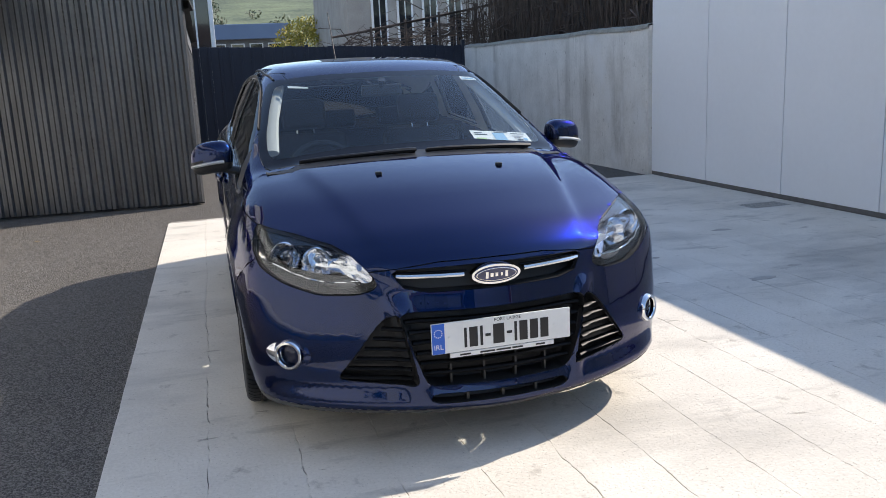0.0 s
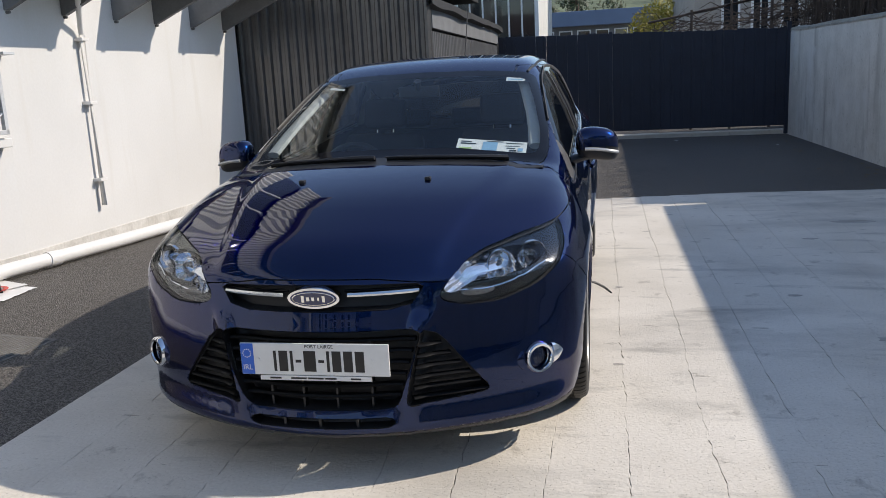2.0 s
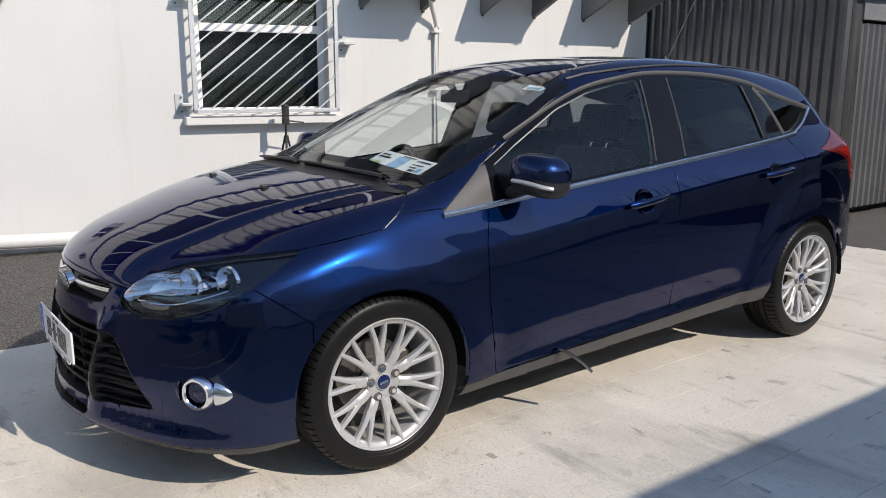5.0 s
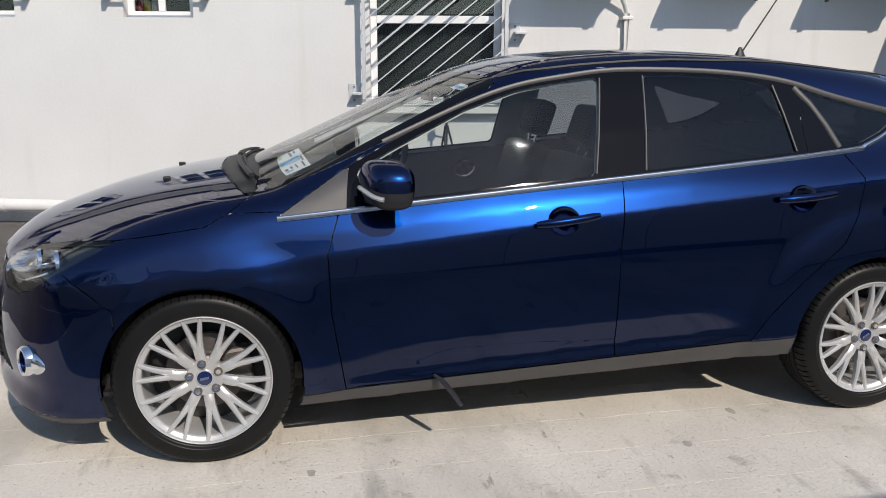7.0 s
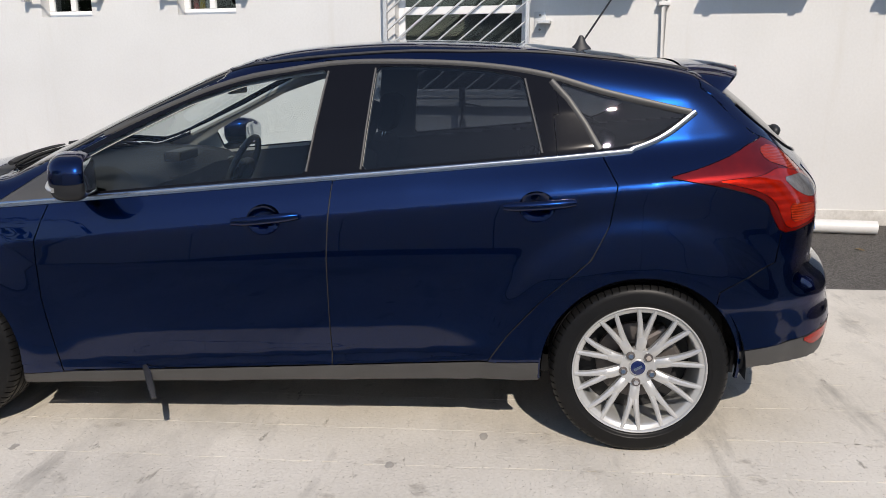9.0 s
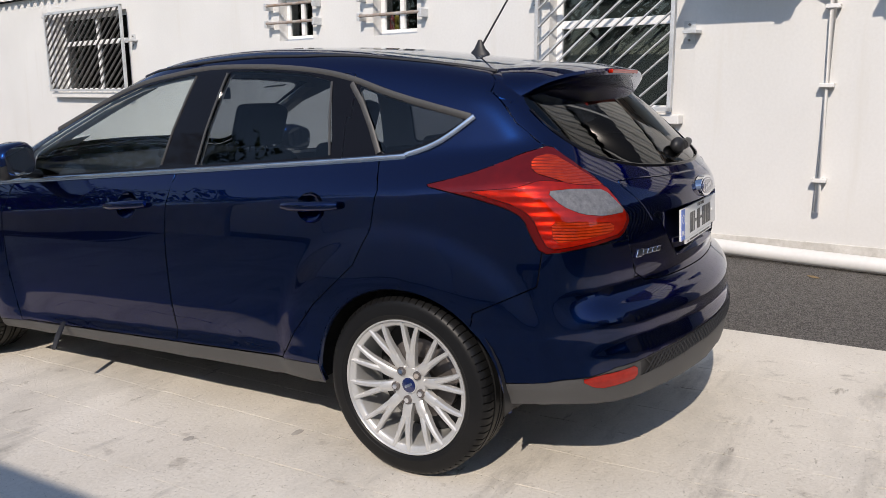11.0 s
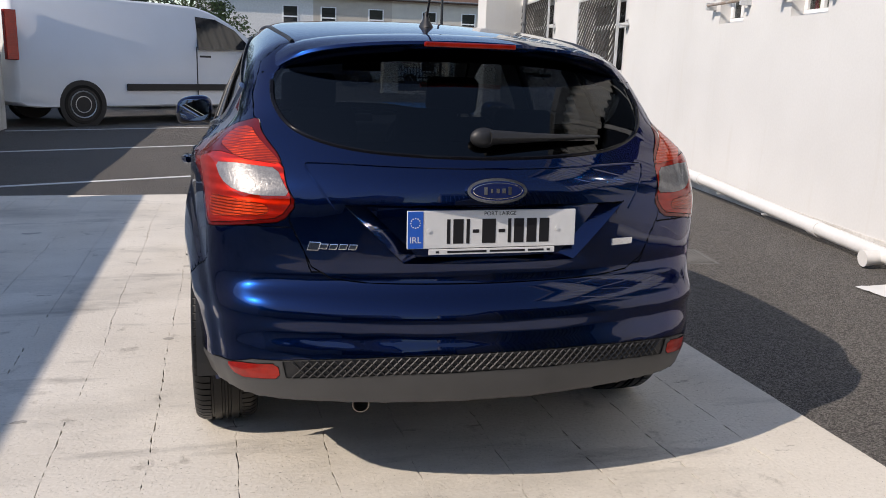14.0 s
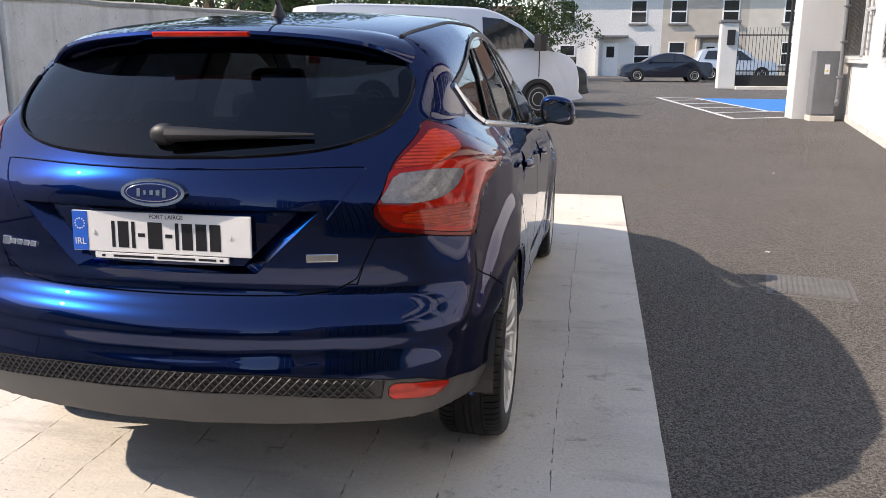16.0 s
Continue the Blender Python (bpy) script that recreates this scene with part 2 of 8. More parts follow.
def sheet(bm, width, height, pitch, depth, m, profile="box"):
    """A corrugated sheet in the local XZ plane, ribs upright."""
    n = max(1, round(width / pitch))
    p = width / n
    xs = []
    for i in range(n):
        if profile == "box":
            xs += [(i * p, 0), (i * p + p * 0.36, 0), (i * p + p * 0.54, depth), (i * p + p * 0.82, depth)]
        else:
            xs += [(i * p + p * k / 6, depth * 0.5 * (1 - math.cos(2 * math.pi * k / 6))) for k in range(6)]
    xs.append((width, 0))
    for back_ in (0, 0.012):
        lo = [bm.verts.new(m @ Vector((x, -d + back_, 0))) for x, d in xs]
        hi = [bm.verts.new(m @ Vector((x, -d + back_, height))) for x, d in xs]
        for i in range(len(xs) - 1):
            bm.faces.new((lo[i], lo[i + 1], hi[i + 1], hi[i]))
    return bm


def wall_bm(y0, y1, z0, z1, thick, holes):
    """A wall in the local YZ plane, its front at x = 0, with openings cut through."""
    bm = bmesh.new()
    ys = sorted({y0, y1, *[h[0] for h in holes], *[h[1] for h in holes]})
    zs = sorted({z0, z1, *[h[2] for h in holes], *[h[3] for h in holes]})
    hole = lambda y, z: any(a < y < b and c < z < d for a, b, c, d in holes)
    quad = lambda *p: bm.faces.new([bm.verts.new(v) for v in p])
    for a, b in zip(ys, ys[1:]):
        for c, d in zip(zs, zs[1:]):
            if not hole((a + b) / 2, (c + d) / 2):
                for x in (0, -thick):
                    quad((x, a, c), (x, b, c), (x, b, d), (x, a, d))
    for a, b, c, d in [*holes, (y0, y1, z0, z1)]:
        for p, q in (((a, c), (b, c)), ((b, c), (b, d)), ((b, d), (a, d)), ((a, d), (a, c))):
            quad((0, *p), (0, *q), (-thick, *q), (-thick, *p))
    bmesh.ops.remove_doubles(bm, verts=bm.verts, dist=1e-4)
    return bm


# ---- ground ----
ground = tagged(part("ground", cuboid(-700, -700, -0.6, 700, 700, -0.012), ASPHALT), "weathered dark grey asphalt yard round the concrete pad", "ground", kind="structure")

# ---- the white building ----
B = pose(-3.9, 0, 0, 0, 0, -9.37)
BEND = 1.15
B2 = B @ Matrix.Translation((0, BEND, 0)) @ pose(0, 0, 0, 0, 0, 6.93)
END2 = 4.03
WIN_A, WIN_B1, WIN_B2 = (-0.22, 0.98, 1.08, 2.2), (-2.42, -1.80, 1.84, 2.35), (-3.97, -3.38, 1.84, 2.35)
WIN_C, WIN_D = (-9.55, -7.36, 1.25, 2.42), (-15.0, -12.2, 1.27, 2.70)
STAINED = stuff("stained_render", (0.42, 0.40, 0.36), 0.95, scale=4, grain=40, bump=0.6, depth=0.008, other=(0.70, 0.68, 0.64), amount=0.5)
wall = part("wall_building", wall_bm(-16.9, BEND, -0.3, 2.75, 0.3, [WIN_A, WIN_B1, WIN_B2, WIN_C, WIN_D]), WHITE_WALL, at=B)
tagged(wall, "white rendered wall of the long building beside the yard", "wall", kind="structure")
part("base_band", cuboid(0.002, -16.9, -0.05, 0.012, BEND, 0.12, 0.004), STAINED, wall, "stained flaking foot of the wall")
wall_end = part("wall_building_near", wall_bm(0.0, END2, -0.3, 2.75, 0.3, []), WHITE_WALL, at=B2)
tagged(wall_end, "white rendered wall that runs on to the shed", "wall", kind="structure")
part("base_band", cuboid(0.002, 0.0, -0.05, 0.012, END2, 0.12, 0.004), STAINED, wall_end, "stained flaking foot of the wall")
# inner wall and ceiling, their dark colour painted in as indoor shade
tagged(part("wall_building_back", cuboid(-3.0, -16.9, -0.3, -2.9, 4.7, 5.8), ROOM_SHADE, at=B), "inner wall behind the windows, coloured dark for the shade of the room", "wall", kind="structure")
tagged(part("ceiling_building", cuboid(-2.9, -16.9, 2.75, -0.3, BEND, 2.8), ROOM_SHADE, at=B), "ceiling inside the building, coloured dark for the shade of the room", "ceiling", kind="structure")
for m, y in ((B, -16.9), (B2, END2 - 0.1)):
    tagged(part("wall_building_end", cuboid(-2.9, y, -0.3, -0.3, y + 0.1, 5.8), WHITE_WALL, at=m), "white rendered end wall of the building", "wall", kind="structure")
# ribbed upper storey with a band of windows
for m, ya, yb in ((B, -16.9, BEND), (B2, 0.0, END2)):
    upper = empty("wall_upper", m, "cream ribbed metal cladding of the upper storey", "wall", kind="structure")
    for z0, z1 in ((2.76, 3.5), (4.6, 5.9)):
        part("cladding", sheet(bmesh.new(), yb - ya, z1 - z0, 0.24, 0.07, Matrix.Translation((0.08, ya, z0)) @ Matrix.Rotation(radians(90), 4, "Z")), CREAM_CLAD, upper)
    n = round((yb - ya) / 1.2)
    for k in range(n):
        y0, y1 = ya + (yb - ya) * k / n, ya + (yb - ya) * (k + 1) / n
        part("dark_window", cuboid(-0.06, y0 + 0.04, 3.5, 0.0, y1 - 0.04, 4.6, 0.004), GLASS_DARK, upper, "dark upper window")
        part("window_post", cuboid(-0.05, y0 - 0.038, 3.5, 0.03, y0 + 0.038, 4.6, 0.004), UPVC, upper)
    part("eaves", cuboid(-0.3, ya, 5.9, 0.35, yb, 6.05, 0.01), FASCIA, upper)
    # added backing sheet in the same painted room shade
    part("upper_back", cuboid(-0.2, ya, 2.75, -0.12, yb, 5.9), ROOM_SHADE, upper)
    tagged(part("roof_building", cuboid(-3.2, ya, 6.05, 0.35, yb, 6.12), FASCIA, at=m), "grey flat roof of the building", "roof", kind="structure")


def window_unit(name, hole, mullions, transoms, label, sill=True, blind=False):
    """A white window set back in its opening, with panes, sill and room behind."""
    y0, y1, z0, z1 = hole
    w = empty(name, B, label, "window", kind="structure")
    x = -0.12
    for a, b, c, d in ((y0, y1, z0, z0 + 0.06), (y0, y1, z1 - 0.06, z1), (y0, y0 + 0.06, z0 + 0.06, z1 - 0.06), (y1 - 0.06, y1, z0 + 0.06, z1 - 0.06)):
        part("window_frame", cuboid(x - 0.05, a, c, x, b, d, 0.005), UPVC, w)
    for m in mullions:
        part("mullion", cuboid(x - 0.045, m - 0.03, z0 + 0.06, x + 0.005, m + 0.03, z1 - 0.06, 0.005), UPVC, w)
    for t in transoms:
        part("transom", cuboid(x - 0.045, y0 + 0.06, t - 0.035, x + 0.008, y1 - 0.06, t + 0.035, 0.005), UPVC, w)
    cuts = [y0 + 0.06, *mullions, y1 - 0.06]
    for a, b in zip(cuts, cuts[1:]):
        part("pane", cuboid(x - 0.03, a, z0 + 0.06, x - 0.024, b, z1 - 0.06), WINDOW_GLASS, w, "grey reflecting pane")
    if blind:
        part("blind", cuboid(x - 0.12, y0 + 0.02, z0 + 0.02, x - 0.11, y1 - 0.02, z1 - 0.02), BLIND, w, "drawn grey blind")
    if sill:
        part("window_sill", cuboid(-0.13, y0 - 0.13, z0 - 0.085, 0.10, y1 + 0.10, z0 - 0.01, 0.008), PIPE_WHITE, w, "white painted concrete sill")
    return w


window_unit("window_1", WIN_A, [], [1.84], "white casement window with grey panes behind a security grille", blind=True)
window_unit("window_2", WIN_B1, [-2.11], [], "small high white window with goods on its ledge", sill=False)
window_unit("window_3", WIN_B2, [-3.68], [], "small high white window", sill=False)
window_unit("window_4", WIN_C, [-8.45], [2.0], "tall white window behind a diagonal grille")
window_unit("window_5", WIN_D, [-13.6], [2.2], "tall white window behind a diagonal grille")


def grille(hole, lean, label, n=11, hinges=True, metal=None):
    """A flat steel security grille of slanted bars in a frame, hung off the wall."""
    y0, y1, z0, z1 = hole
    g = empty("security_grille", B @ Matrix.Translation((0.11, 0, 0)), label, "grille", "window security grilles")
    for p, q in (((y0, z0), (y1, z0)), ((y1, z0), (y1, z1)), ((y1, z1), (y0, z1)), ((y0, z1), (y0, z0))):
        part("grille_frame", brick_(bmesh.new(), -0.004, min(p[0], q[0]) - 0.017, min(p[1], q[1]) - 0.017, 0.036, max(p[0], q[0]) + 0.017, max(p[1], q[1]) + 0.017, 0.003), GALV, g)
    H, W = z1 - z0, y1 - y0
    span = W + H / lean
    for k in range(1, n):
        s = span * k / n
        # a bar through (y0 + s - t, z0 + t * lean)
        t0, t1 = max(0.0, s - W), min(s, H / lean)
        if t1 - t0 < 0.05:
            continue
        p, q = (0.012, y1 - (s - t0), z0 + t0 * lean), (0.012, y1 - (s - t1), z0 + t1 * lean)
        m = Matrix.Translation((Vector(p) + Vector(q)) / 2) @ (Vector(q) - Vector(p)).to_track_quat("Z", "X").to_matrix().to_4x4()
        L = (Vector(q) - Vector(p)).length / 2
        part("grille_bar", brick_(bmesh.new(), -0.006, -0.014, -L, 0.006, 0.014, L, 0.002, m), metal or GALV, g)
    if hinges:
        for y, z in ((y0 - 0.10, z0 + 0.06), (y0 - 0.10, z1 - 0.04), (y1 + 0.09, (z0 + z1) / 2 + 0.1)):
            h = part("hinge_plate", cuboid(-0.108, y - 0.05, z - 0.09, -0.100, y + 0.05, z + 0.09, 0.003), GALV, g)
            part("hinge_arm", cuboid(-0.104, min(y, y + 0.10) - 0.01, z - 0.012, 0.02, max(y, y + 0.10), z + 0.012, 0.003), GALV, h)
            for dz in (-0.06, 0.06):
                part("hinge_bolt", rod(bmesh.new(), (-0.10, y, z + dz), (-0.088, y, z + dz), 0.010, 8), STEEL, h)
    return g


grille((-0.27, 1.01, 1.115, 2.12), 0.80, "galvanised steel grille of slanted bars over the window", 13)
grille((-9.62, -7.30, 1.28, 2.46), 0.75, "dark steel grille of close slanted bars over the tall window", 24, metal=STEEL)
grille((-15.1, -12.1, 1.31, 2.74), 0.75, "dark steel grille of close slanted bars over the tall window", 24, metal=STEEL)
for hole in (WIN_B1, WIN_B2):
    for z in (2.04, 2.24):
        b = empty("security_bar", B, "rusty flat steel bar across the small window", "bar", "bars across the small windows")
        part("bar", rod(bmesh.new(), (0.10, hole[0] - 0.12, z), (0.10, hole[1] + 0.13, z), 0.016, 10), RUST, b)
        for y in (hole[0] - 0.12, hole[1] + 0.13):
            part("bar_bracket", cuboid(-0.002, y - 0.02, z - 0.05, 0.115, y + 0.02, z + 0.03, 0.004), GALV, b)
# goods on the ledge of the small window
for k, (y, h, col) in enumerate(((-2.34, 0.17, (0.75, 0.10, 0.12)), (-2.27, 0.20, (0.80, 0.55, 0.05)), (-2.20, 0.18, (0.70, 0.72, 0.75)), (-2.145, 0.16, (0.75, 0.12, 0.25)))):
    bm = lathe(bmesh.new(), [(0.0, 0.0), (0.026, 0.0), (0.028, 0.02), (0.028, h * 0.7), (0.012, h * 0.85), (0.012, h), (0.0, h)], 14, axis="Z")
    tagged(part("bottle", bm, stuff("bottle_%d" % k, col, 0.3, vary=0.05, bump=0), smooth=True, at=B @ Matrix.Translation((-0.21, y, 1.90))), "small coloured plastic bottle on the window ledge", "bottle", "bottles on the ledge")
tagged(part("ledge", cuboid(-0.30, -2.42, 1.88, -0.16, -1.80, 1.90), UPVC, at=B), "white inner window ledge", "ledge", kind="structure")

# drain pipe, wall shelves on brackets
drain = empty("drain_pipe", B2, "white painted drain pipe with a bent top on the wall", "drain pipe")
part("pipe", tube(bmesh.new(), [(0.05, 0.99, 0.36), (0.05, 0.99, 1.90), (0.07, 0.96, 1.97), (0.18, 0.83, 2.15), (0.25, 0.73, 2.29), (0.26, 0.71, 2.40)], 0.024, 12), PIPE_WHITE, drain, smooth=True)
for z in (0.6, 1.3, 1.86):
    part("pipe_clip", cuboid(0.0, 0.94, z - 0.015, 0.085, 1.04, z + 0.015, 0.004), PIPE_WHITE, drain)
for y0, y1 in ((0.17, 0.85), (1.58, 2.27), (2.99, 3.73)):
    sh = empty("wall_shelf", B2, "rusty steel shelf on two brackets high on the wall", "shelf", "steel wall shelves")
    for y in (y0, y1):
        bm = bmesh.new()
        a = [bm.verts.new((x, y - 0.025, z)) for x, z in ((0, 2.06), (0.03, 2.06), (0.72, 2.36), (0.72, 2.42), (0, 2.42))]
        b = [bm.verts.new((x, y + 0.025, z)) for x, z in ((0, 2.06), (0.03, 2.06), (0.72, 2.36), (0.72, 2.42), (0, 2.42))]
        bm.faces.new(a[::-1])
        bm.faces.new(b)
        for i in range(5):
            bm.faces.new((a[i], a[(i + 1) % 5], b[(i + 1) % 5], b[i]))
        part("bracket", bm, FASCIA, sh)
        part("bracket_bolt", rod(bmesh.new(), (0.0, y, 2.045), (0.035, y, 2.045), 0.012, 8), STEEL, sh)
    for i in range(6):
        part("shelf_rail", cuboid(0.02 + 0.125 * i, y0 - 0.08, 2.42, 0.142 + 0.125 * i, y1 + 0.10, 2.45, 0.003), RUST if i % 2 else FASCIA, sh)

# long white pipe lying along the foot of the wall
lp = empty("waste_pipe", B, "long white plastic pipe lying along the wall foot", "pipe")
part("pipe", tube(bmesh.new(), [(0.16, -6.98, 0.195), (0.19, -6.0, 0.20), (0.20, -4.6, 0.195), (0.20, -3.2, 0.165), (0.20, -1.6, 0.112), (0.20, 0.0, 0.075), (0.20, 2.0, 0.06), (0.15, 3.0, 0.052), (0.09, 3.92, 0.047)], 0.057, 16), PIPE_WHITE, lp, smooth=True)
part("pipe_elbow", tube(bmesh.new(), [(0.02, -7.12, 0.19), (0.09, -7.12, 0.19), (0.15, -7.08, 0.193), (0.165, -6.95, 0.195)], 0.066, 14), PIPE_WHITE, lp, smooth=True)
part("pipe_plate", cuboid(0.0, -7.55, -0.02, 0.025, -6.88, 0.36, 0.006), GALV, lp, "grey metal plate round the pipe outlet")
for y, z in ((-6.3, 0.199), (-5.0, 0.197), (-3.0, 0.158), (-2.0, 0.125)):
    part("pipe_bracket", cuboid(0.0, y - 0.018, z - 0.068, 0.262, y + 0.018, z - 0.052, 0.003), GALV, lp, "grey steel bracket holding the pipe to the wall")
part("pipe_branch", tube(bmesh.new(), [(0.20, -0.30, 0.07), (0.30, -0.30, 0.065), (0.36, -0.30, 0.06)], [0.05, 0.055, 0.06], 14), PIPE_WHITE, lp, smooth=True)
for y, zj in ((-3.6, 0.174), (-1.2, 0.102), (1.2, 0.067)):
    part("pipe_joint", tube(bmesh.new(), [(0.20, y - 0.06, zj), (0.20, y + 0.06, zj - 0.004)], 0.064, 16), PIPE_WHITE, lp, smooth=True)

# pier at the far corner, meter cabinet, corner pipe
tagged(part("pier", cuboid(-6.6, -15.55, -0.1, -5.32, -14.9, 4.2, 0.015), WHITE_WALL), "white rendered corner pier with patched plaster", "pier", kind="structure")
cab = empty("meter_cabinet", pose(-5.80, -14.52, 0, 0, 0, 0), "grey metal electric meter cabinet beside the pier", "cabinet")
part("body", cuboid(-0.23, -0.22, 0.10, 0.23, 0.20, 1.42, 0.012), FASCIA, cab)
part("door", cuboid(-0.21, 0.20, 0.14, 0.21, 0.216, 1.38, 0.004), FASCIA, cab)
part("plinth", cuboid(-0.25, -0.22, -0.02, 0.25, 0.22, 0.10, 0.01), CONCRETE, cab)
part("label_plate", cuboid(-0.05, 0.217, 0.95, 0.05, 0.221, 1.15), UPVC, cab)
part("warning_mark", cuboid(-0.02, 0.2215, 1.00, 0.02, 0.2235, 1.04), stuff("yellow_label", (0.75, 0.55, 0.05), 0.5, bump=0), cab)
cp = empty("corner_pipe", pose(-6.05, -14.1, 0), "grey painted rain pipe at the building corner", "drain pipe")
part("pipe", tube(bmesh.new(), [(0.03, -0.05, 4.0), (0.03, -0.05, 0.45), (0.06, 0.02, 0.38), (0.08, 0.10, 0.36)], 0.045, 12), FASCIA, cp, smooth=True)
for z in (0.9, 1.6, 2.3):
    part("pipe_clip", cuboid(-0.03, -0.11, z - 0.02, 0.09, 0.01, z + 0.02, 0.004), FASCIA, cp)

# ---- boundary wall, panel wall ----
def long_wall(name, y0, y1, z0, z1):
    """A rough rendered wall with an uneven top."""
    bm = bmesh.new()
    n = int((y1 - y0) / 0.25)
    rows = []
    for i in range(n + 1):
        y = y0 + (y1 - y0) * i / n
        top = z0 + (z1 - z0) * i / n + 0.02 * noise.noise((y * 0.9, 3, 1)) + 0.01 * noise.noise((y * 4, 1, 7))
        sec = [(4.40, -0.3), (4.40 + 0.008 * noise.noise((y * 2, 0, 0)), 0.4), (4.40 + 0.008 * noise.noise((y * 2, 5, 0)), 1.1), (4.395, top - 0.06), (4.42, top), (4.60, top), (4.625, top - 0.06), (4.62, -0.3)]
        rows.append([bm.verts.new((x, y, z)) for x, z in sec])
    for a, b in zip(rows, rows[1:]):
        for k in range(len(a) - 1):
            bm.faces.new((a[k], a[k + 1], b[k + 1], b[k]))
    bm.faces.new(rows[0])
    bm.faces.new(rows[-1][::-1])
    w = tagged(part(name, bm, ROUGH_WALL, smooth=True), "stained grey rough-cast boundary wall with a mossy top", "wall", kind="structure")
    bm = bmesh.new()
    rows = []
    for i in range(n + 1):
        y = y0 + (y1 - y0) * i / n
        top = z0 + (z1 - z0) * i / n + 0.02 * noise.noise((y * 0.9, 3, 1)) + 0.01 * noise.noise((y * 4, 1, 7))
        j = 0.012 * noise.noise((y * 3, 9, 2))
        rows.append([bm.verts.new(p) for p in ((4.385 + j, y, top - 0.035), (4.40 + j, y, top + 0.012), (4.50, y, top + 0.035), (4.63, y, top + 0.012), (4.64, y, top - 0.035))])
    for a, b in zip(rows, rows[1:]):
        for k in range(len(a) - 1):
            bm.faces.new((a[k], a[k + 1], b[k + 1], b[k]))
    part("coping", bm, COPING, w, "weathered mossy coping", smooth=True)
    return w


long_wall("wall_boundary_back", 4.44, 12.1, 1.84, 1.93)
long_wall("wall_boundary_front", -11.3, -3.05, 2.02, 1.84)
tagged(part("wall_boundary_end", cuboid(6.4, -19.0, -0.3, 6.6, -11.3, 2.0, 0.02), ROUGH_WALL), "stained grey rough-cast wall behind the van", "wall", kind="structure")
tagged(part("wall_boundary_return", cuboid(4.63, -11.3, -0.3, 6.6, -11.1, 2.0, 0.02), ROUGH_WALL), "short return of the rough-cast wall", "wall", kind="structure")
panels = empty("wall_panels", pose(4.45, 0, 0), "smooth white insulated panel wall in tall sheets", "wall", kind="structure")
edges = [4.44, 3.25, 1.97, 0.72, -0.53, -1.78, -3.03]
for a, b in zip(edges, edges[1:]):
    part("panel", cuboid(0.0, b + 0.005, 0.045, 0.15, a - 0.005, 2.42, 0.004), PANEL, panels)
part("panel_back", cuboid(0.02, -3.03, 0.02, 0.16, 4.44, 2.40), FASCIA, panels)
part("base_channel", cuboid(0.01, -3.03, -0.02, 0.10, 4.44, 0.05, 0.004), STEEL, panels)
part("top_flashing", cuboid(-0.012, -3.04, 2.42, 0.17, 4.45, 2.435, 0.003), UPVC, panels)

# ---- concrete pad in long strips ----
pad = tagged(part("pavement", cuboid(-1.40, -3.83, -0.1, 4.44, 4.0, -0.010), JOINT), "pale worn concrete parking pad in long strips", "pavement", kind="structure")
JOINTS = [-1.42, -1.05, -0.72, -0.42, -0.13, 0.17, 0.44, 0.75, 1.03, 1.33, 1.65, 1.96, 2.27, 2.57, 2.88, 3.18, 3.50, 3.82, 4.13, 4.445]
N = 400
seams = []
for k, x in enumerate(JOINTS):
    rim = k in (0, len(JOINTS) - 1)
    seams.append([(x + (0 if rim else 0.016 * noise.noise((k * 7.1, i * 0.021, 0)) + 0.010 * noise.noise((k * 3.3, i * 0.11, 5)) + 0.007 * noise.noise((k * 9.3, i * 0.37, 8)) + 0.003 * noise.noise((k * 4.3, i * 1.3, 3)))) for i in range(N + 1)])
for k in range(len(JOINTS) - 1):
    bm = bmesh.new()
    rows = []
    far = 3.85 + 0.55 * min(1, (JOINTS[k] + 1.45) / 3.6)
    for i in range(N + 1):
        y = -3.86 + (far + 3.86) * i / N
        g = 0.0040 * max(0.0, noise.noise((k * 5.7, i * 0.085, 2)) + 0.45 * noise.noise((k * 2.7, i * 0.7, 6)) + 0.05)
        x0, x1 = seams[k][i] + g, seams[k + 1][i] - g
        rows.append([bm.verts.new(p) for p in ((x0, y, -0.05), (x0, y, -0.0006), (x0 + 0.0015, y, 0.0), (x1 - 0.0015, y, 0.0), (x1, y, -0.0006), (x1, y, -0.05))])
    for a, b in zip(rows, rows[1:]):
        for j in range(5):
            bm.faces.new((a[j], a[j + 1], b[j + 1], b[j]))
    bm.faces.new(rows[0])
    bm.faces.new(rows[-1][::-1])
    part("concrete_strip", bm, CONCRETE, pad)


def flat(points, z, thick=0.004):
    """A thin flat shape on the ground."""
    bm = bmesh.new()
    a = [bm.verts.new((x, y, z)) for x, y in points]
    b = [bm.verts.new((x, y, z + thick)) for x, y in points]
    bm.faces.new(b)
    for i in range(len(a)):
        bm.faces.new((a[i], a[(i + 1) % len(a)], b[(i + 1) % len(a)], b[i]))
    return bm


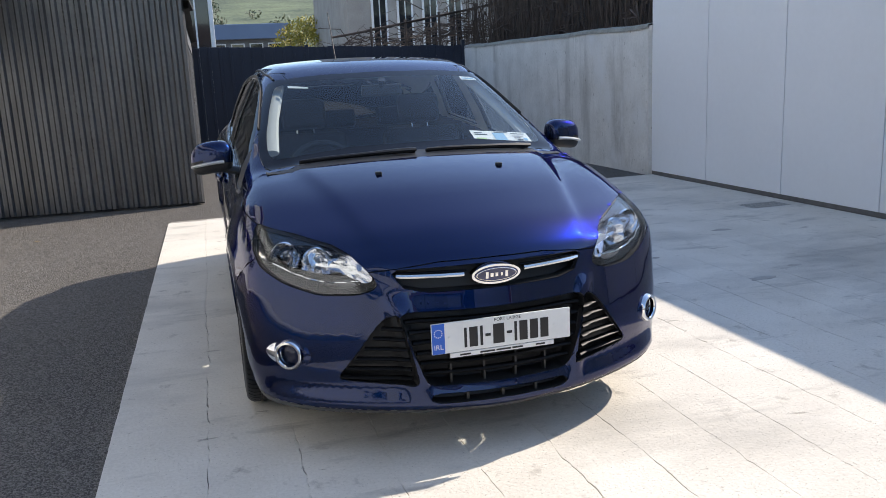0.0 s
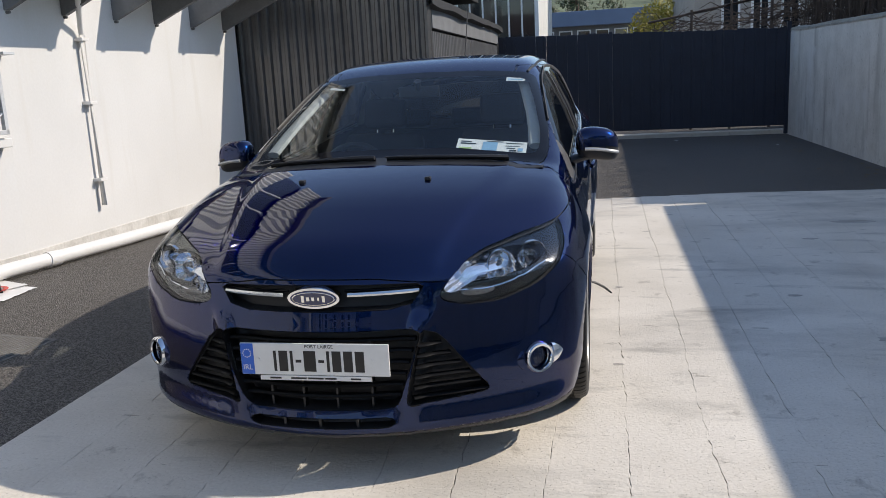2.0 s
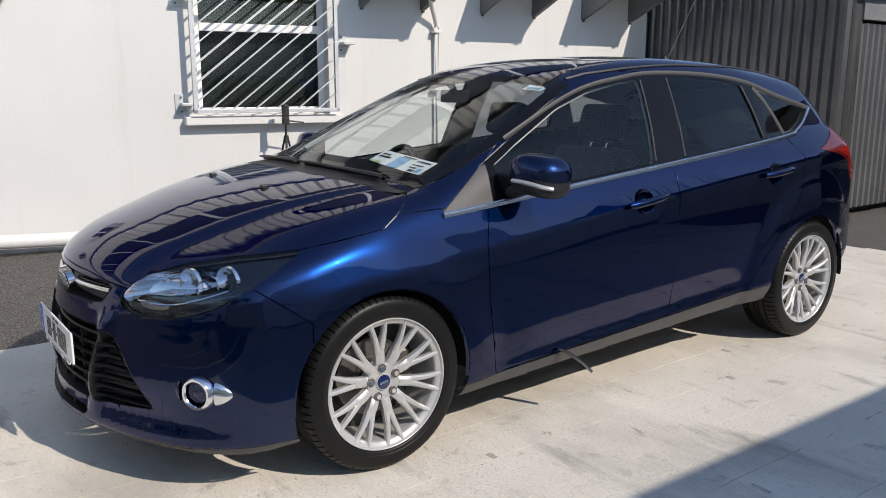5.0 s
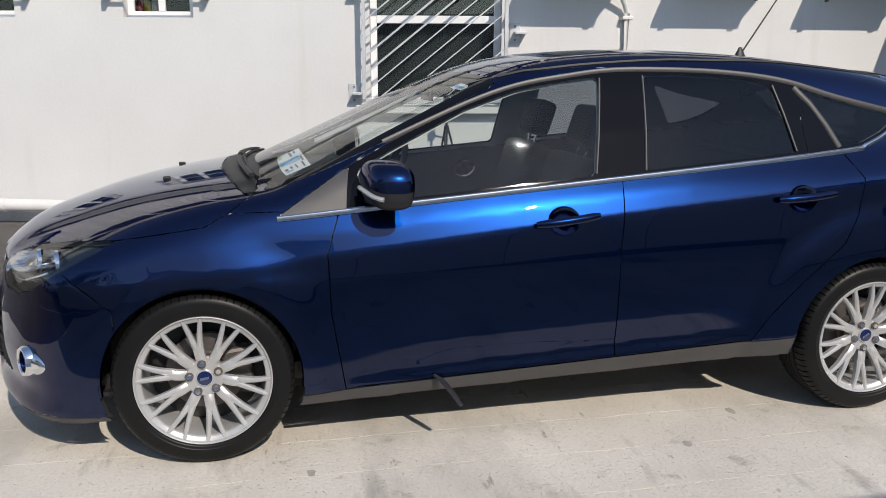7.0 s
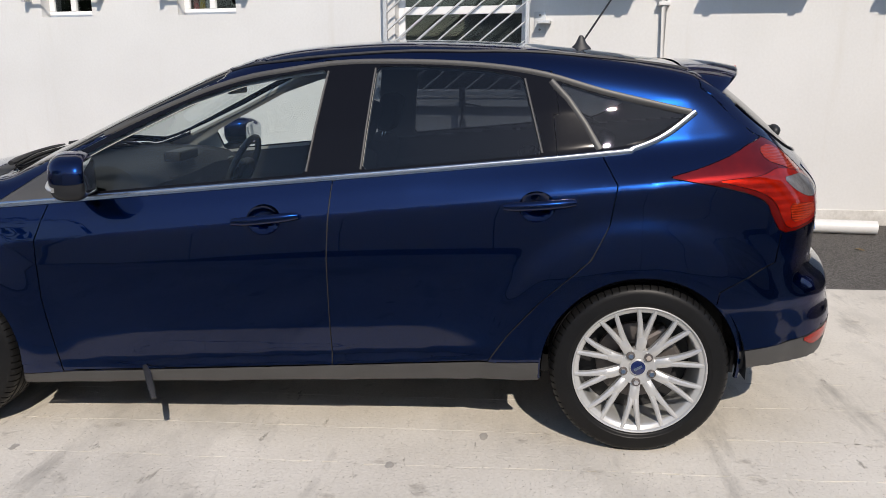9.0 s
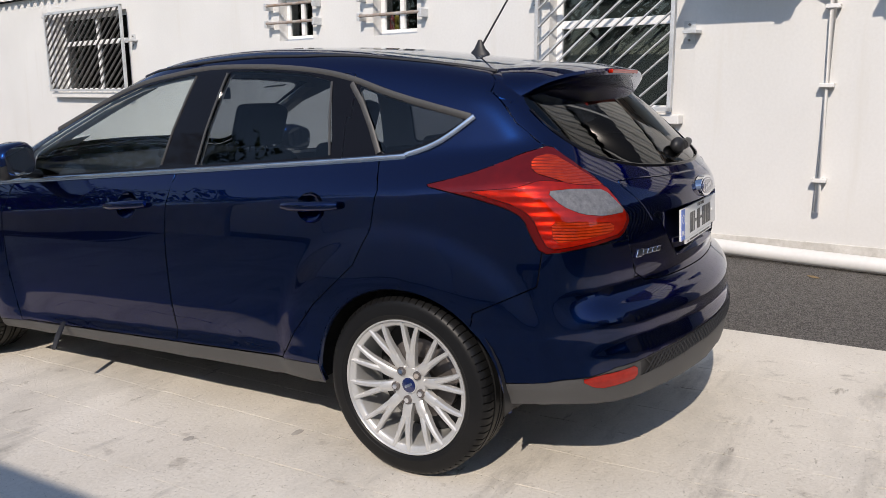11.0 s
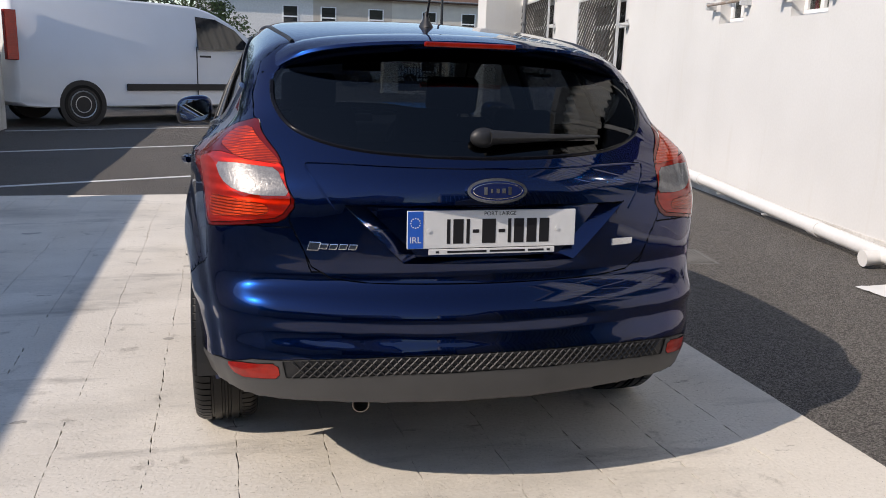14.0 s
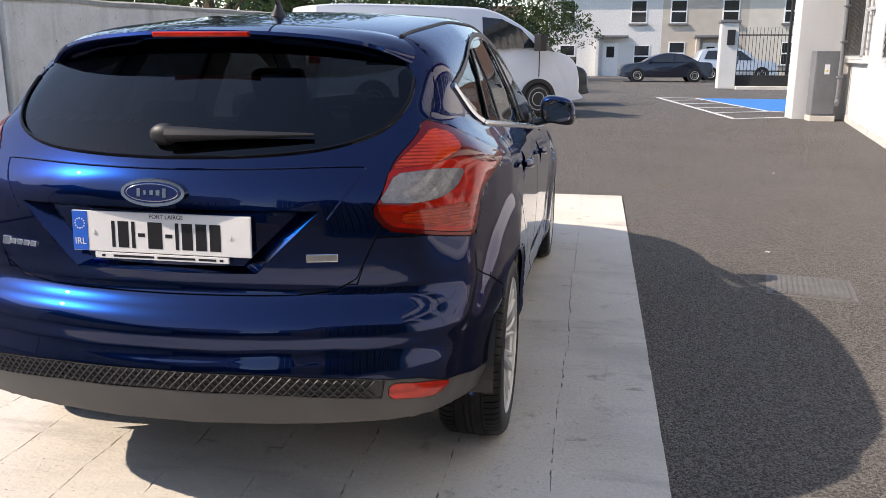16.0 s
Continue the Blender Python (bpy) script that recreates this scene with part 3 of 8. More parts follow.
# white chips of paint, stains and leaves on the pad and yard
rnd = random.Random(7)
STAIN = stuff("dark_stain", (0.38, 0.355, 0.315), 0.8, vary=0.3, scale=9, bump=0.2)
for x, y, r in ((2.35, -0.55, 0.11), (2.75, -0.35, 0.06), (2.05, 0.25, 0.05), (3.05, 0.9, 0.09), (2.5, 1.9, 0.07), (3.4, -1.2, 0.08), (2.15, -2.1, 0.07), (3.0, 2.6, 0.16), (1.04, 0.45, 0.03), (0.79, 0.776, 0.035), (1.01, -0.965, 0.03), (1.5, 1.3, 0.03), (1.3, 2.3, 0.035), (1.55, 3.1, 0.03)):
    pts = [(x + r * (0.7 + 0.5 * rnd.random()) * math.cos(a), y + 0.45 * r * (0.6 + 0.7 * rnd.random()) * math.sin(a)) for a in np.linspace(0, 2 * math.pi, 15)[:-1]]
    tagged(part("stain", flat(pts, 0.0002, 0.0008), STAIN), "dark worn stain on the concrete pad", "stain", "stains on the pad", kind="structure")

# manhole and drain covers
IRON_LID = stuff("worn_iron", (0.10, 0.097, 0.091), 0.75, 0.1, scale=9, grain=80, bump=0.4, other=(0.18, 0.174, 0.163), amount=0.6)


def cover(x, y, w, d, turn, label):
    c = empty("manhole_cover", pose(x, y, -0.012, 0, 0, turn), label, "manhole cover")
    part("rim", cuboid(-w / 2 - 0.03, -d / 2 - 0.03, -0.03, w / 2 + 0.03, d / 2 + 0.03, 0.004, 0.002), IRON_LID, c)
    part("lid", cuboid(-w / 2, -d / 2, -0.02, w / 2, d / 2, 0.009, 0.002), IRON_LID, c)
    for i in range(14):
        x0 = -w / 2 + w * (i + 0.25) / 14
        part("tread_bar", cuboid(x0, -d * 0.47, 0.009, x0 + w * 0.5 / 14, d * 0.47, 0.013), IRON_LID, c)


cover(-2.42, -0.87, 0.42, 0.42, -10, "square cast metal manhole cover in the asphalt")
cover(4.10, 1.75, 0.42, 0.26, 0, "small dark drain cover beside the panel wall")

# ---- shed ----
shed = empty("shed", pose(-1.06, 5.17, 0, 0, 0, -1.4), "dark grey corrugated metal shed with double doors", "shed")
part("front_sheet", sheet(bmesh.new(), 3.0, 2.55, 0.122, 0.036, Matrix.Translation((-3.0, 0.0, 0.02))), SHED, shed, "dark grey ribbed front sheet")
part("front_back", cuboid(-3.0, 0.02, 0.0, 0.0, 0.08, 2.54), TAR, shed)
part("shed_roof", cuboid(-3.0, 0.08, 2.50, 0.0, 3.5, 2.55), TAR, shed, "black felt shed roof")
S = pose(-1.14, 5.2, 0)
side = empty("garage", S, "grey corrugated garage doors under a sagging fascia", "garage")
part("door_leaf", sheet(bmesh.new(), 3.0, 1.86, 0.115, 0.026, Matrix.Translation((0.0, 0.35, 0.08)) @ Matrix.Rotation(radians(90), 4, "Z")), SHED_DOOR, side, "grey ribbed door leaf")
part("door_leaf", sheet(bmesh.new(), 3.2, 1.86, 0.115, 0.026, Matrix.Translation((0.02, 3.40, 0.08)) @ Matrix.Rotation(radians(90), 4, "Z")), SHED_DOOR, side, "grey ribbed door leaf")
part("corner_post", cuboid(-0.10, 0.0, 0.0, 0.03, 0.30, 2.18, 0.006), SHED, side)
part("lintel", cuboid(-0.10, 0.28, 1.97, 0.05, 6.75, 2.20, 0.006), FASCIA, side)
part("jamb", cuboid(-0.10, 6.62, 0.0, 0.06, 6.78, 2.0, 0.006), SHED, side)
part("dark_inside", cuboid(-0.4, 0.3, 0.0, -0.12, 6.6, 2.2), TAR, side)
part("bolt", cuboid(0.03, 3.28, 1.10, 0.05, 3.50, 1.14, 0.003), STEEL, side)
bm = bmesh.new()
rows = []
for i in range(25):
    y = -0.1 + 7.0 * i / 24
    j = 0.03 * noise.noise((y * 1.1, 2, 4))
    rows.append([bm.verts.new(p) for p in ((-3.2, y, 2.85), (0.02, y, 2.36 + j), (0.13, y, 2.31 + j), (0.14, y, 2.22 + 1.6 * j), (0.05, y, 2.20 + j))])
for a, b in zip(rows, rows[1:]):
    for k in range(4):
        bm.faces.new((a[k], a[k + 1], b[k + 1], b[k]))
part("felt_roof", bm, TAR, side, "sagging black felt roof edge", smooth=True)

# ---- fence across the back ----
fence = empty("fence_back", pose(-1.16, 12.0, 0), "dark navy ribbed steel gates closing the yard", "fence", kind="structure")
for x0, x1, h0, h1 in ((0.0, 2.24, 2.10, 2.06), (2.30, 5.56, 2.05, 1.96)):
    n = int((x1 - x0) / 0.19)
    for i in range(n):
        a, b = x0 + (x1 - x0) * i / n, x0 + (x1 - x0) * (i + 1) / n
        top = h0 + (h1 - h0) * i / n + rnd.uniform(-0.012, 0.012)
        part("slat", cuboid(a + 0.004, -0.014, 0.16, b - 0.045, 0.0, top, 0.003), NAVY, fence)
        part("rib", cuboid(b - 0.048, -0.034, 0.16, b + 0.003, -0.02, top - 0.01, 0.003), NAVY, fence)
    for z in (0.22, 1.1, 1.85):
        part("rail", cuboid(x0, 0.0, z - 0.03, x1, 0.05, z + 0.03, 0.003), NAVY, fence)
for x in (-0.02, 2.27, 5.54):
    part("post", cuboid(x - 0.04, -0.05, 0.0, x + 0.03, 0.05, 2.08, 0.004), NAVY, fence)
part("kerb_strip", cuboid(0.0, 0.10, -0.05, 5.6, 0.5, 0.06, 0.01), CONCRETE, fence, "pale concrete strip under the gates")
# ---- the car body as a smooth solid: side profile, half width, plan bow ----
PROFILE = [(-2.09, 0.03), (-2.12, 0.09), (-2.17, 0.15), (-2.208, 0.183), (-2.216, 0.205), (-2.206, 0.24), (-2.197, 0.275), (-2.205, 0.32), (-2.208, 0.375), (-2.198, 0.46), (-2.180, 0.555), (-2.163, 0.64),
           (-2.138, 0.712), (-2.085, 0.760), (-2.02, 0.803), (-1.91, 0.848), (-1.70, 0.918), (-1.48, 0.966), (-1.27, 0.998),
           (-1.17, 1.008), (-1.074, 1.045), (-0.94, 1.104), (-0.818, 1.16), (-0.566, 1.272), (-0.328, 1.371), (-0.16, 1.426),
           (0.006, 1.457), (0.25, 1.477), (0.50, 1.484), (0.85, 1.472), (1.10, 1.45), (1.36, 1.42), (1.56, 1.388),
           (1.63, 1.36), (1.70, 1.318), (1.82, 1.226), (1.94, 1.12), (2.03, 1.03), (2.075, 0.97), (2.09, 0.91), (2.09, 0.83),
           (2.087, 0.75), (2.083, 0.71), (2.086, 0.682), (2.102, 0.658), (2.130, 0.634), (2.150, 0.606), (2.156, 0.575), (2.153, 0.547), (2.158, 0.522), (2.169, 0.498), (2.173, 0.45), (2.165, 0.38), (2.145, 0.30), (2.12, 0.22),
           (2.09, 0.03), (1.0, 0.02), (-1.0, 0.02)]


def spline(points, steps, closed=True):
    """Catmull-Rom through the points."""
    p = np.array(points, float)
    n, out = len(p), []
    for i in range(n if closed else n - 1):
        if closed:
            a, b, c, d = p[(i - 1) % n], p[i], p[(i + 1) % n], p[(i + 2) % n]
        else:
            a, b, c, d = p[max(i - 1, 0)], p[i], p[i + 1], p[min(i + 2, n - 1)]
        for s in np.arange(steps) / steps:
            out.append(0.5 * (2 * b + (c - a) * s + (2 * a - 5 * b + 4 * c - d) * s * s + (3 * b - a - 3 * c + d) * s**3))
    if not closed:
        out.append(p[-1])
    return np.array(out)


SIDE = spline(PROFILE, 3)


def side_distance(y, z):
    """Signed distance to the side profile, negative inside."""
    out = np.empty(len(y))
    a, e = SIDE, np.roll(SIDE, -1, 0) - SIDE
    ee = (e * e).sum(1)
    ez = np.where(e[:, 1] == 0, 1e-12, e[:, 1])
    for i in range(0, len(y), 4000):
        qy, qz = y[i:i + 4000, None], z[i:i + 4000, None]
        wy, wz = qy - a[:, 0], qz - a[:, 1]
        s = np.clip((wy * e[:, 0] + wz * e[:, 1]) / ee, 0, 1)
        best = ((wy - s * e[:, 0])**2 + (wz - s * e[:, 1])**2).min(1)
        hit = ((a[:, 1] > qz) != (a[:, 1] + e[:, 1] > qz)) & (wy < e[:, 0] * wz / ez)
        out[i:i + 4000] = np.where(hit.sum(1) % 2 == 1, -1, 1) * np.sqrt(best)
    return out


TABLE_STEP, TABLE_Y, TABLE_Z = 0.0125, -2.7, -0.45
GRID_Y, GRID_Z = np.meshgrid(np.arange(432) * TABLE_STEP + TABLE_Y, np.arange(184) * TABLE_STEP + TABLE_Z, indexing="ij")
TABLE = side_distance(GRID_Y.ravel(), GRID_Z.ravel()).reshape(GRID_Y.shape)


def side_rough(y, z):
    """The same distance from a table, quick but a little blunt."""
    u = np.clip((y - TABLE_Y) / TABLE_STEP, 0, 430.99)
    v = np.clip((z - TABLE_Z) / TABLE_STEP, 0, 182.99)
    i, j = u.astype(int), v.astype(int)
    a, b = u - i, v - j
    return (TABLE[i, j] * (1 - a) + TABLE[i + 1, j] * a) * (1 - b) + (TABLE[i, j + 1] * (1 - a) + TABLE[i + 1, j + 1] * a) * b


def ramp(v, lo, hi):
    s = np.clip((v - lo) / (hi - lo), 0, 1)
    return s * s * (3 - 2 * s)


def belt(y):
    return 0.985 + 0.085 * y


def raw_width(y, z):
    zb, zc, zs = belt(y), 0.84 + 0.105 * y, 0.285 + 0.055 * y
    ledge = ramp(y, -0.85, -0.35) * ramp(y, 0.95, 0.45)
    keys = [(0.0 * y, 0.75), (0.0 * y + 0.17, 0.80), (zs - 0.05, 0.842), (zs - 0.005, 0.862), (zs + 0.012, 0.866), (zs + 0.048, 0.864 - 0.011 * ledge), (zs + 0.16, 0.872), (0 * y + 0.56, 0.880), (0 * y + 0.67, 0.884),
            (zc - 0.05, 0.881), (zc, 0.878), (zc + 0.5 * (zb - zc), 0.848), (zb, 0.806), (zb + 0.15, 0.748), (zb + 0.30, 0.672), (zb + 0.45, 0.585), (zb + 0.6, 0.49)]
    x = np.full_like(y, keys[0][1])
    for (z0, x0), (z1, x1) in zip(keys, keys[1:]):
        x = np.where(z >= z0, x0 + (x1 - x0) * np.clip((z - z0) / (z1 - z0), 0, 1), x)
    low = np.interp(y, [-2.3, -2.1, -1.9, -1.6, -1.3, -0.9, 1.0, 1.35, 1.6, 1.78, 1.95, 2.2], [0.80, 0.88, 0.945, 0.985, 1.0, 1.0, 1.0, 0.995, 0.965, 0.93, 0.89, 0.80])
    top = np.interp(y, [-2.3, -1.3, -0.6, 0.5, 1.0, 1.49, 1.75, 2.1], [1.02, 1.02, 1.0, 1.0, 0.975, 0.915, 0.865, 0.80])
    s = ramp(z, zc - 0.02, zb + 0.02)
    x = x * (low * (1 - s) + top * s)
    for wy, wr in ((-1.324, 0.362), (1.324, 0.37)):
        r = np.hypot(y - wy, z - 0.315)
        x = x + (0.022 * ramp(r, 0.56, 0.37) if wy < 0 else 0.012 * ramp(r, 0.56, 0.37) + 0.014 * ramp(r, 0.575, 0.495)) * ramp(z, 0.14, 0.30)
    return x


def half_width(y, z):
    return (raw_width(y, z - 0.010) + raw_width(y, z) + raw_width(y, z + 0.010)) / 3


def field(x, y, z, side=side_distance):
    """Negative inside the body."""
    ax = np.abs(x)
    bow = np.interp(y, [-2.3, -1.9, -1.3, -1.0, -0.2, 0.4], [0.52, 0.50, 0.30, 0.22, 0.20, 0.0])
    rear = np.interp(y, [0.8, 1.5, 1.9, 2.3], [0.0, 0.20, 0.30, 0.30])
    crown = np.interp(y, [-1.3, -0.9], [0.062, 0.085]) * ramp(z, 0.62, 0.85)
    edge = np.interp(y, [-2.0, -1.2], [0.40, 0.57])
    crown_step = 0.012 * ramp(ax, edge - 0.018, edge + 0.032) * ramp(y, -1.0, -1.2) * ramp(z, 0.68, 0.76)
    f2 = side(y - bow * ax**2 + rear * ax**2, z + crown * ax**2 + crown_step)
    fin = np.abs(ax - (0.298 + 0.20 * (z - 0.25)))
    f2 = f2 - 0.016 * ramp(fin, 0.055, 0.012) * ramp(y, -1.8, -1.9) * ramp(z, 0.20, 0.28) * ramp(z, 0.62, 0.54)
    f1 = (ax - half_width(y, z)) * 0.93
    k = np.interp(y, [-2.2, -1.7, -1.2, -0.5, 1.0, 1.7, 2.2], [0.15, 0.11, 0.08, 0.09, 0.09, 0.10, 0.14])
    h = np.maximum(k - np.abs(f1 - f2), 0) / k
    return np.maximum(f1, f2) + h * h * k * 0.25


def shoot(eye, way, far=1.6, near=0.0, rounds=16):
    """Where rays from inside leave the body; eye and way are rows of xyz."""
    lo, hi = np.full(len(eye), near), np.full(len(eye), far)
    for _ in range(rounds):
        mid = (lo + hi) / 2
        p = eye + way * mid[:, None]
        inner = field(p[:, 0], p[:, 1], p[:, 2], side_rough) < 0
        lo, hi = np.where(inner, mid, lo), np.where(inner, hi, mid)
    t = (lo + hi) / 2
    for _ in range(3):
        p, q = eye + way * t[:, None], eye + way * (t + 5e-4)[:, None]
        f = field(*p.T)
        slope = np.maximum((field(*q.T) - f) / 5e-4, 0.15)
        t = t - np.clip(f / slope, -0.008, 0.008)
    return eye + way * t[:, None]


def normals(p):
    e = 2e-3
    g = np.stack([field(*(p + e * d).T) - field(*(p - e * d).T) for d in np.eye(3)], -1)
    return g / np.maximum(np.linalg.norm(g, axis=1), 1e-9)[:, None]


def side_x(y, z):
    y, z = np.atleast_1d(np.array(y, float)), np.atleast_1d(np.array(z, float))
    return shoot(np.stack([0 * y, y, z], -1), np.tile([1.0, 0, 0], (len(y), 1)), 1.1)


def front_y(x, z):
    x, z = np.atleast_1d(np.array(x, float)), np.atleast_1d(np.array(z, float))
    return shoot(np.stack([x, 0 * x - 1.3, z], -1), np.tile([0, -1.0, 0], (len(x), 1)), 1.1)


def rear_y(x, z):
    x, z = np.atleast_1d(np.array(x, float)), np.atleast_1d(np.array(z, float))
    return shoot(np.stack([x, 0 * x + 1.2, z], -1), np.tile([0, 1.0, 0], (len(x), 1)), 1.2)


def top_z(x, y):
    x, y = np.atleast_1d(np.array(x, float)), np.atleast_1d(np.array(y, float))
    return shoot(np.stack([x, y, 0 * x + 0.6], -1), np.tile([0, 0, 1.0], (len(x), 1)), 1.1)


# ---- car materials ----
def car_paint():
    m = stuff("blue_metallic_paint", (0.0005, 0.0122, 0.066), 0.26, 1.0, vary=0.02, scale=1.0, grain=3.0, bump=0.0, coat=1.0)
    b = m.node_tree.nodes["Principled BSDF"]
    b.inputs["Coat IOR"].default_value = 1.47
    b.inputs["Coat Roughness"].default_value = 0.008
    b.inputs["Specular Tint"].default_value = (0.04, 0.22, 0.45, 1)
    return m


PAINT = car_paint()
GLOSS_BLACK = stuff("gloss_black_trim", (0.006, 0.006, 0.008), 0.05, vary=0.1, bump=0, spec=0.15)
GRILLE_BLACK = stuff("grille_black", (0.007, 0.007, 0.0075), 0.45, vary=0.2, scale=20, bump=0, spec=0.15)
TRIM_GREY = stuff("dark_grey_plastic", (0.058, 0.057, 0.056), 0.5, vary=0.15, scale=8, grain=300, bump=0.12, depth=0.001)
RUBBER = stuff("tyre_rubber", (0.008, 0.008, 0.0082), 0.42, vary=0.25, scale=12, grain=120, bump=0.15, depth=0.001, spec=0.22)
ALLOY = stuff("silver_alloy", (0.56, 0.56, 0.55), 0.32, 0.45, vary=0.06, scale=20, grain=150, bump=0.02, depth=0.001, coat=0.4)
CHROME = stuff("chrome", (0.82, 0.83, 0.85), 0.07, 1.0, vary=0.03, bump=0)
SATIN_CHROME = stuff("satin_chrome", (0.70, 0.72, 0.75), 0.22, 1.0, vary=0.05, bump=0)
STEEL_DARK = stuff("brake_steel", (0.20, 0.18, 0.17), 0.45, 0.8, vary=0.2, scale=20, bump=0.1)
TRIM_SATIN = stuff("dull_grey_strip", (0.075, 0.072, 0.068), 0.45, 0.2, vary=0.1, bump=0)
BADGE_BLUE = stuff("badge_blue", (0.006, 0.014, 0.075), 0.2, vary=0.05, bump=0, coat=1.0)
SEAT = stuff("charcoal_cloth", (0.020, 0.021, 0.023), 0.9, vary=0.2, scale=20, grain=250, bump=0.3, depth=0.001)
DASH = stuff("charcoal_dashboard", (0.020, 0.021, 0.023), 0.7, vary=0.15, scale=15, grain=250, bump=0.2, depth=0.001)
LINING = stuff("pale_grey_lining", (0.55, 0.54, 0.51), 0.9, vary=0.08, scale=10, grain=200, bump=0.1, depth=0.001)
PLATE_WHITE = stuff("plate_white", (0.74, 0.74, 0.72), 0.35, vary=0.04, scale=10, bump=0.02)
PLATE_BLUE = stuff("plate_blue", (0.02, 0.12, 0.55), 0.35, vary=0.05, bump=0)
INK = stuff("black_ink", (0.012, 0.012, 0.014), 0.4, vary=0.1, bump=0)
SCREEN = pane("windscreen_glass", (0.80, 0.85, 0.85), 1.5)
SIDE_GLASS = pane("side_glass", (0.82, 0.86, 0.85), 1.5)
DARK_GLASS = pane("privacy_glass", (0.215, 0.235, 0.26), 1.5)
REAR_GLASS = pane("rear_privacy_glass", (0.055, 0.062, 0.070), 1.5)
LENS = pane("clear_lens", (0.90, 0.92, 0.93), 1.5)


def lamp_red(name, dark, light, lines, relief):
    """Red moulded plastic under a glossy skin, fluted in fine level lines."""
    m = stuff(name, dark, 0.38, 0.5, bump=0, coat=1.0, spec=0.0, other=light, scale=5, grain=40, amount=0.6)
    n, nt = m.node_tree.nodes, m.node_tree
    wave, co, bp = n.new("ShaderNodeTexWave"), n.new("ShaderNodeTexCoord"), n.new("ShaderNodeBump")
    wave.bands_direction = "Z"
    wave.inputs["Scale"].default_value, wave.inputs["Distortion"].default_value = lines, 1.2
    bp.inputs["Strength"].default_value, bp.inputs["Distance"].default_value = 1.0, relief
    nt.links.new(co.outputs["Object"], wave.inputs["Vector"])
    nt.links.new(wave.outputs["Fac"], bp.inputs["Height"])
    nt.links.new(bp.outputs[0], n["Principled BSDF"].inputs["Normal"])
    return m


RED_RIM = lamp_red("dark_red_lens", (0.10, 0.002, 0.001), (0.19, 0.004, 0.0015), 6, 0.0)
RED_LENS = lamp_red("red_lens", (0.20, 0.004, 0.001), (0.52, 0.016, 0.003), 11, 0.0022)
RED_PRISM = lamp_red("red_prism_lens", (0.30, 0.010, 0.002), (0.72, 0.060, 0.009), 36, 0.0045)
PRISM = stuff("clear_prism_lens", (0.165, 0.16, 0.157), 0.3, 0.15, vary=0.4, scale=60, grain=180, bump=0.5, depth=0.003, coat=1.0)
MIRROR = stuff("mirror_silver", (0.55, 0.58, 0.62), 0.02, 1.0, vary=0.0, bump=0)
FLUTED = stuff("fluted_reflector", (0.86, 0.86, 0.88), 0.06, 1.0, vary=0.05, scale=22, grain=60, bump=0.35, depth=0.003)


# ---- body skin: a fine grid on the solid, cut along the panel lines ----
def box_grid(nx, ny, nz):
    """Half of a box, open below, as a grid: verts and quads."""
    X, Y, Z = np.linspace(0, 0.9, nx + 1), np.linspace(-2.2, 2.2, ny + 1), np.linspace(-0.30, 1.45, nz + 1)
    verts, index, quads = [], {}, []

    def vert(i, j, k):
        if (i, j, k) not in index:
            index[i, j, k] = len(verts)
            verts.append((X[i], Y[j], Z[k]))
        return index[i, j, k]
    for j in range(ny):
        for k in range(nz):
            quads.append([vert(nx, j, k), vert(nx, j + 1, k), vert(nx, j + 1, k + 1), vert(nx, j, k + 1)])
        for i in range(nx):
            quads.append([vert(i, j, nz), vert(i + 1, j, nz), vert(i + 1, j + 1, nz), vert(i, j + 1, nz)])
    for i in range(nx):
        for k in range(nz):
            quads.append([vert(i, 0, k), vert(i + 1, 0, k), vert(i + 1, 0, k + 1), vert(i, 0, k + 1)])
            quads.append([vert(i + 1, ny, k), vert(i, ny, k), vert(i, ny, k + 1), vert(i + 1, ny, k + 1)])
    return np.array(verts), quads


def inside(poly, u, v):
    odd = False
    c, d = poly[-1]
    for a, b in poly:
        if (b > v) != (d > v) and u < (c - a) * (v - b) / (d - b) + a:
            odd = not odd
        c, d = a, b
    return odd


def rounded(points, times=2, r=0.014):
    """Rounds the corners of a closed outline."""
    p = np.array(points, float)
    for _ in range(times):
        q = np.roll(p, -1, 0)
        d = q - p
        s = np.minimum(0.25, r / np.linalg.norm(d, axis=1))[:, None]
        p = np.stack([p + s * d, q - s * d], 1).reshape(-1, 2)
        r = r * 0.5
    return p


def circle(cy, cz, ry, rz=None, n=28):
    return np.array([(cy + ry * math.cos(2 * math.pi * k / n), cz + (rz or ry) * math.sin(2 * math.pi * k / n)) for k in range(n)])


FRONT_V, SIDE_V = (Vector((1, 0, 0)), Vector((0, 0, 1))), (Vector((0, 1, 0)), Vector((0, 0, 1)))
TOP_V, LAMP_V, TAIL_V = (Vector((1, 0, 0)), Vector((0, 1, 0))), (Vector((0.8, 0.6, 0)), Vector((0, 0, 1))), (Vector((0.7071, -0.7071, 0)), Vector((0, 0, 1)))

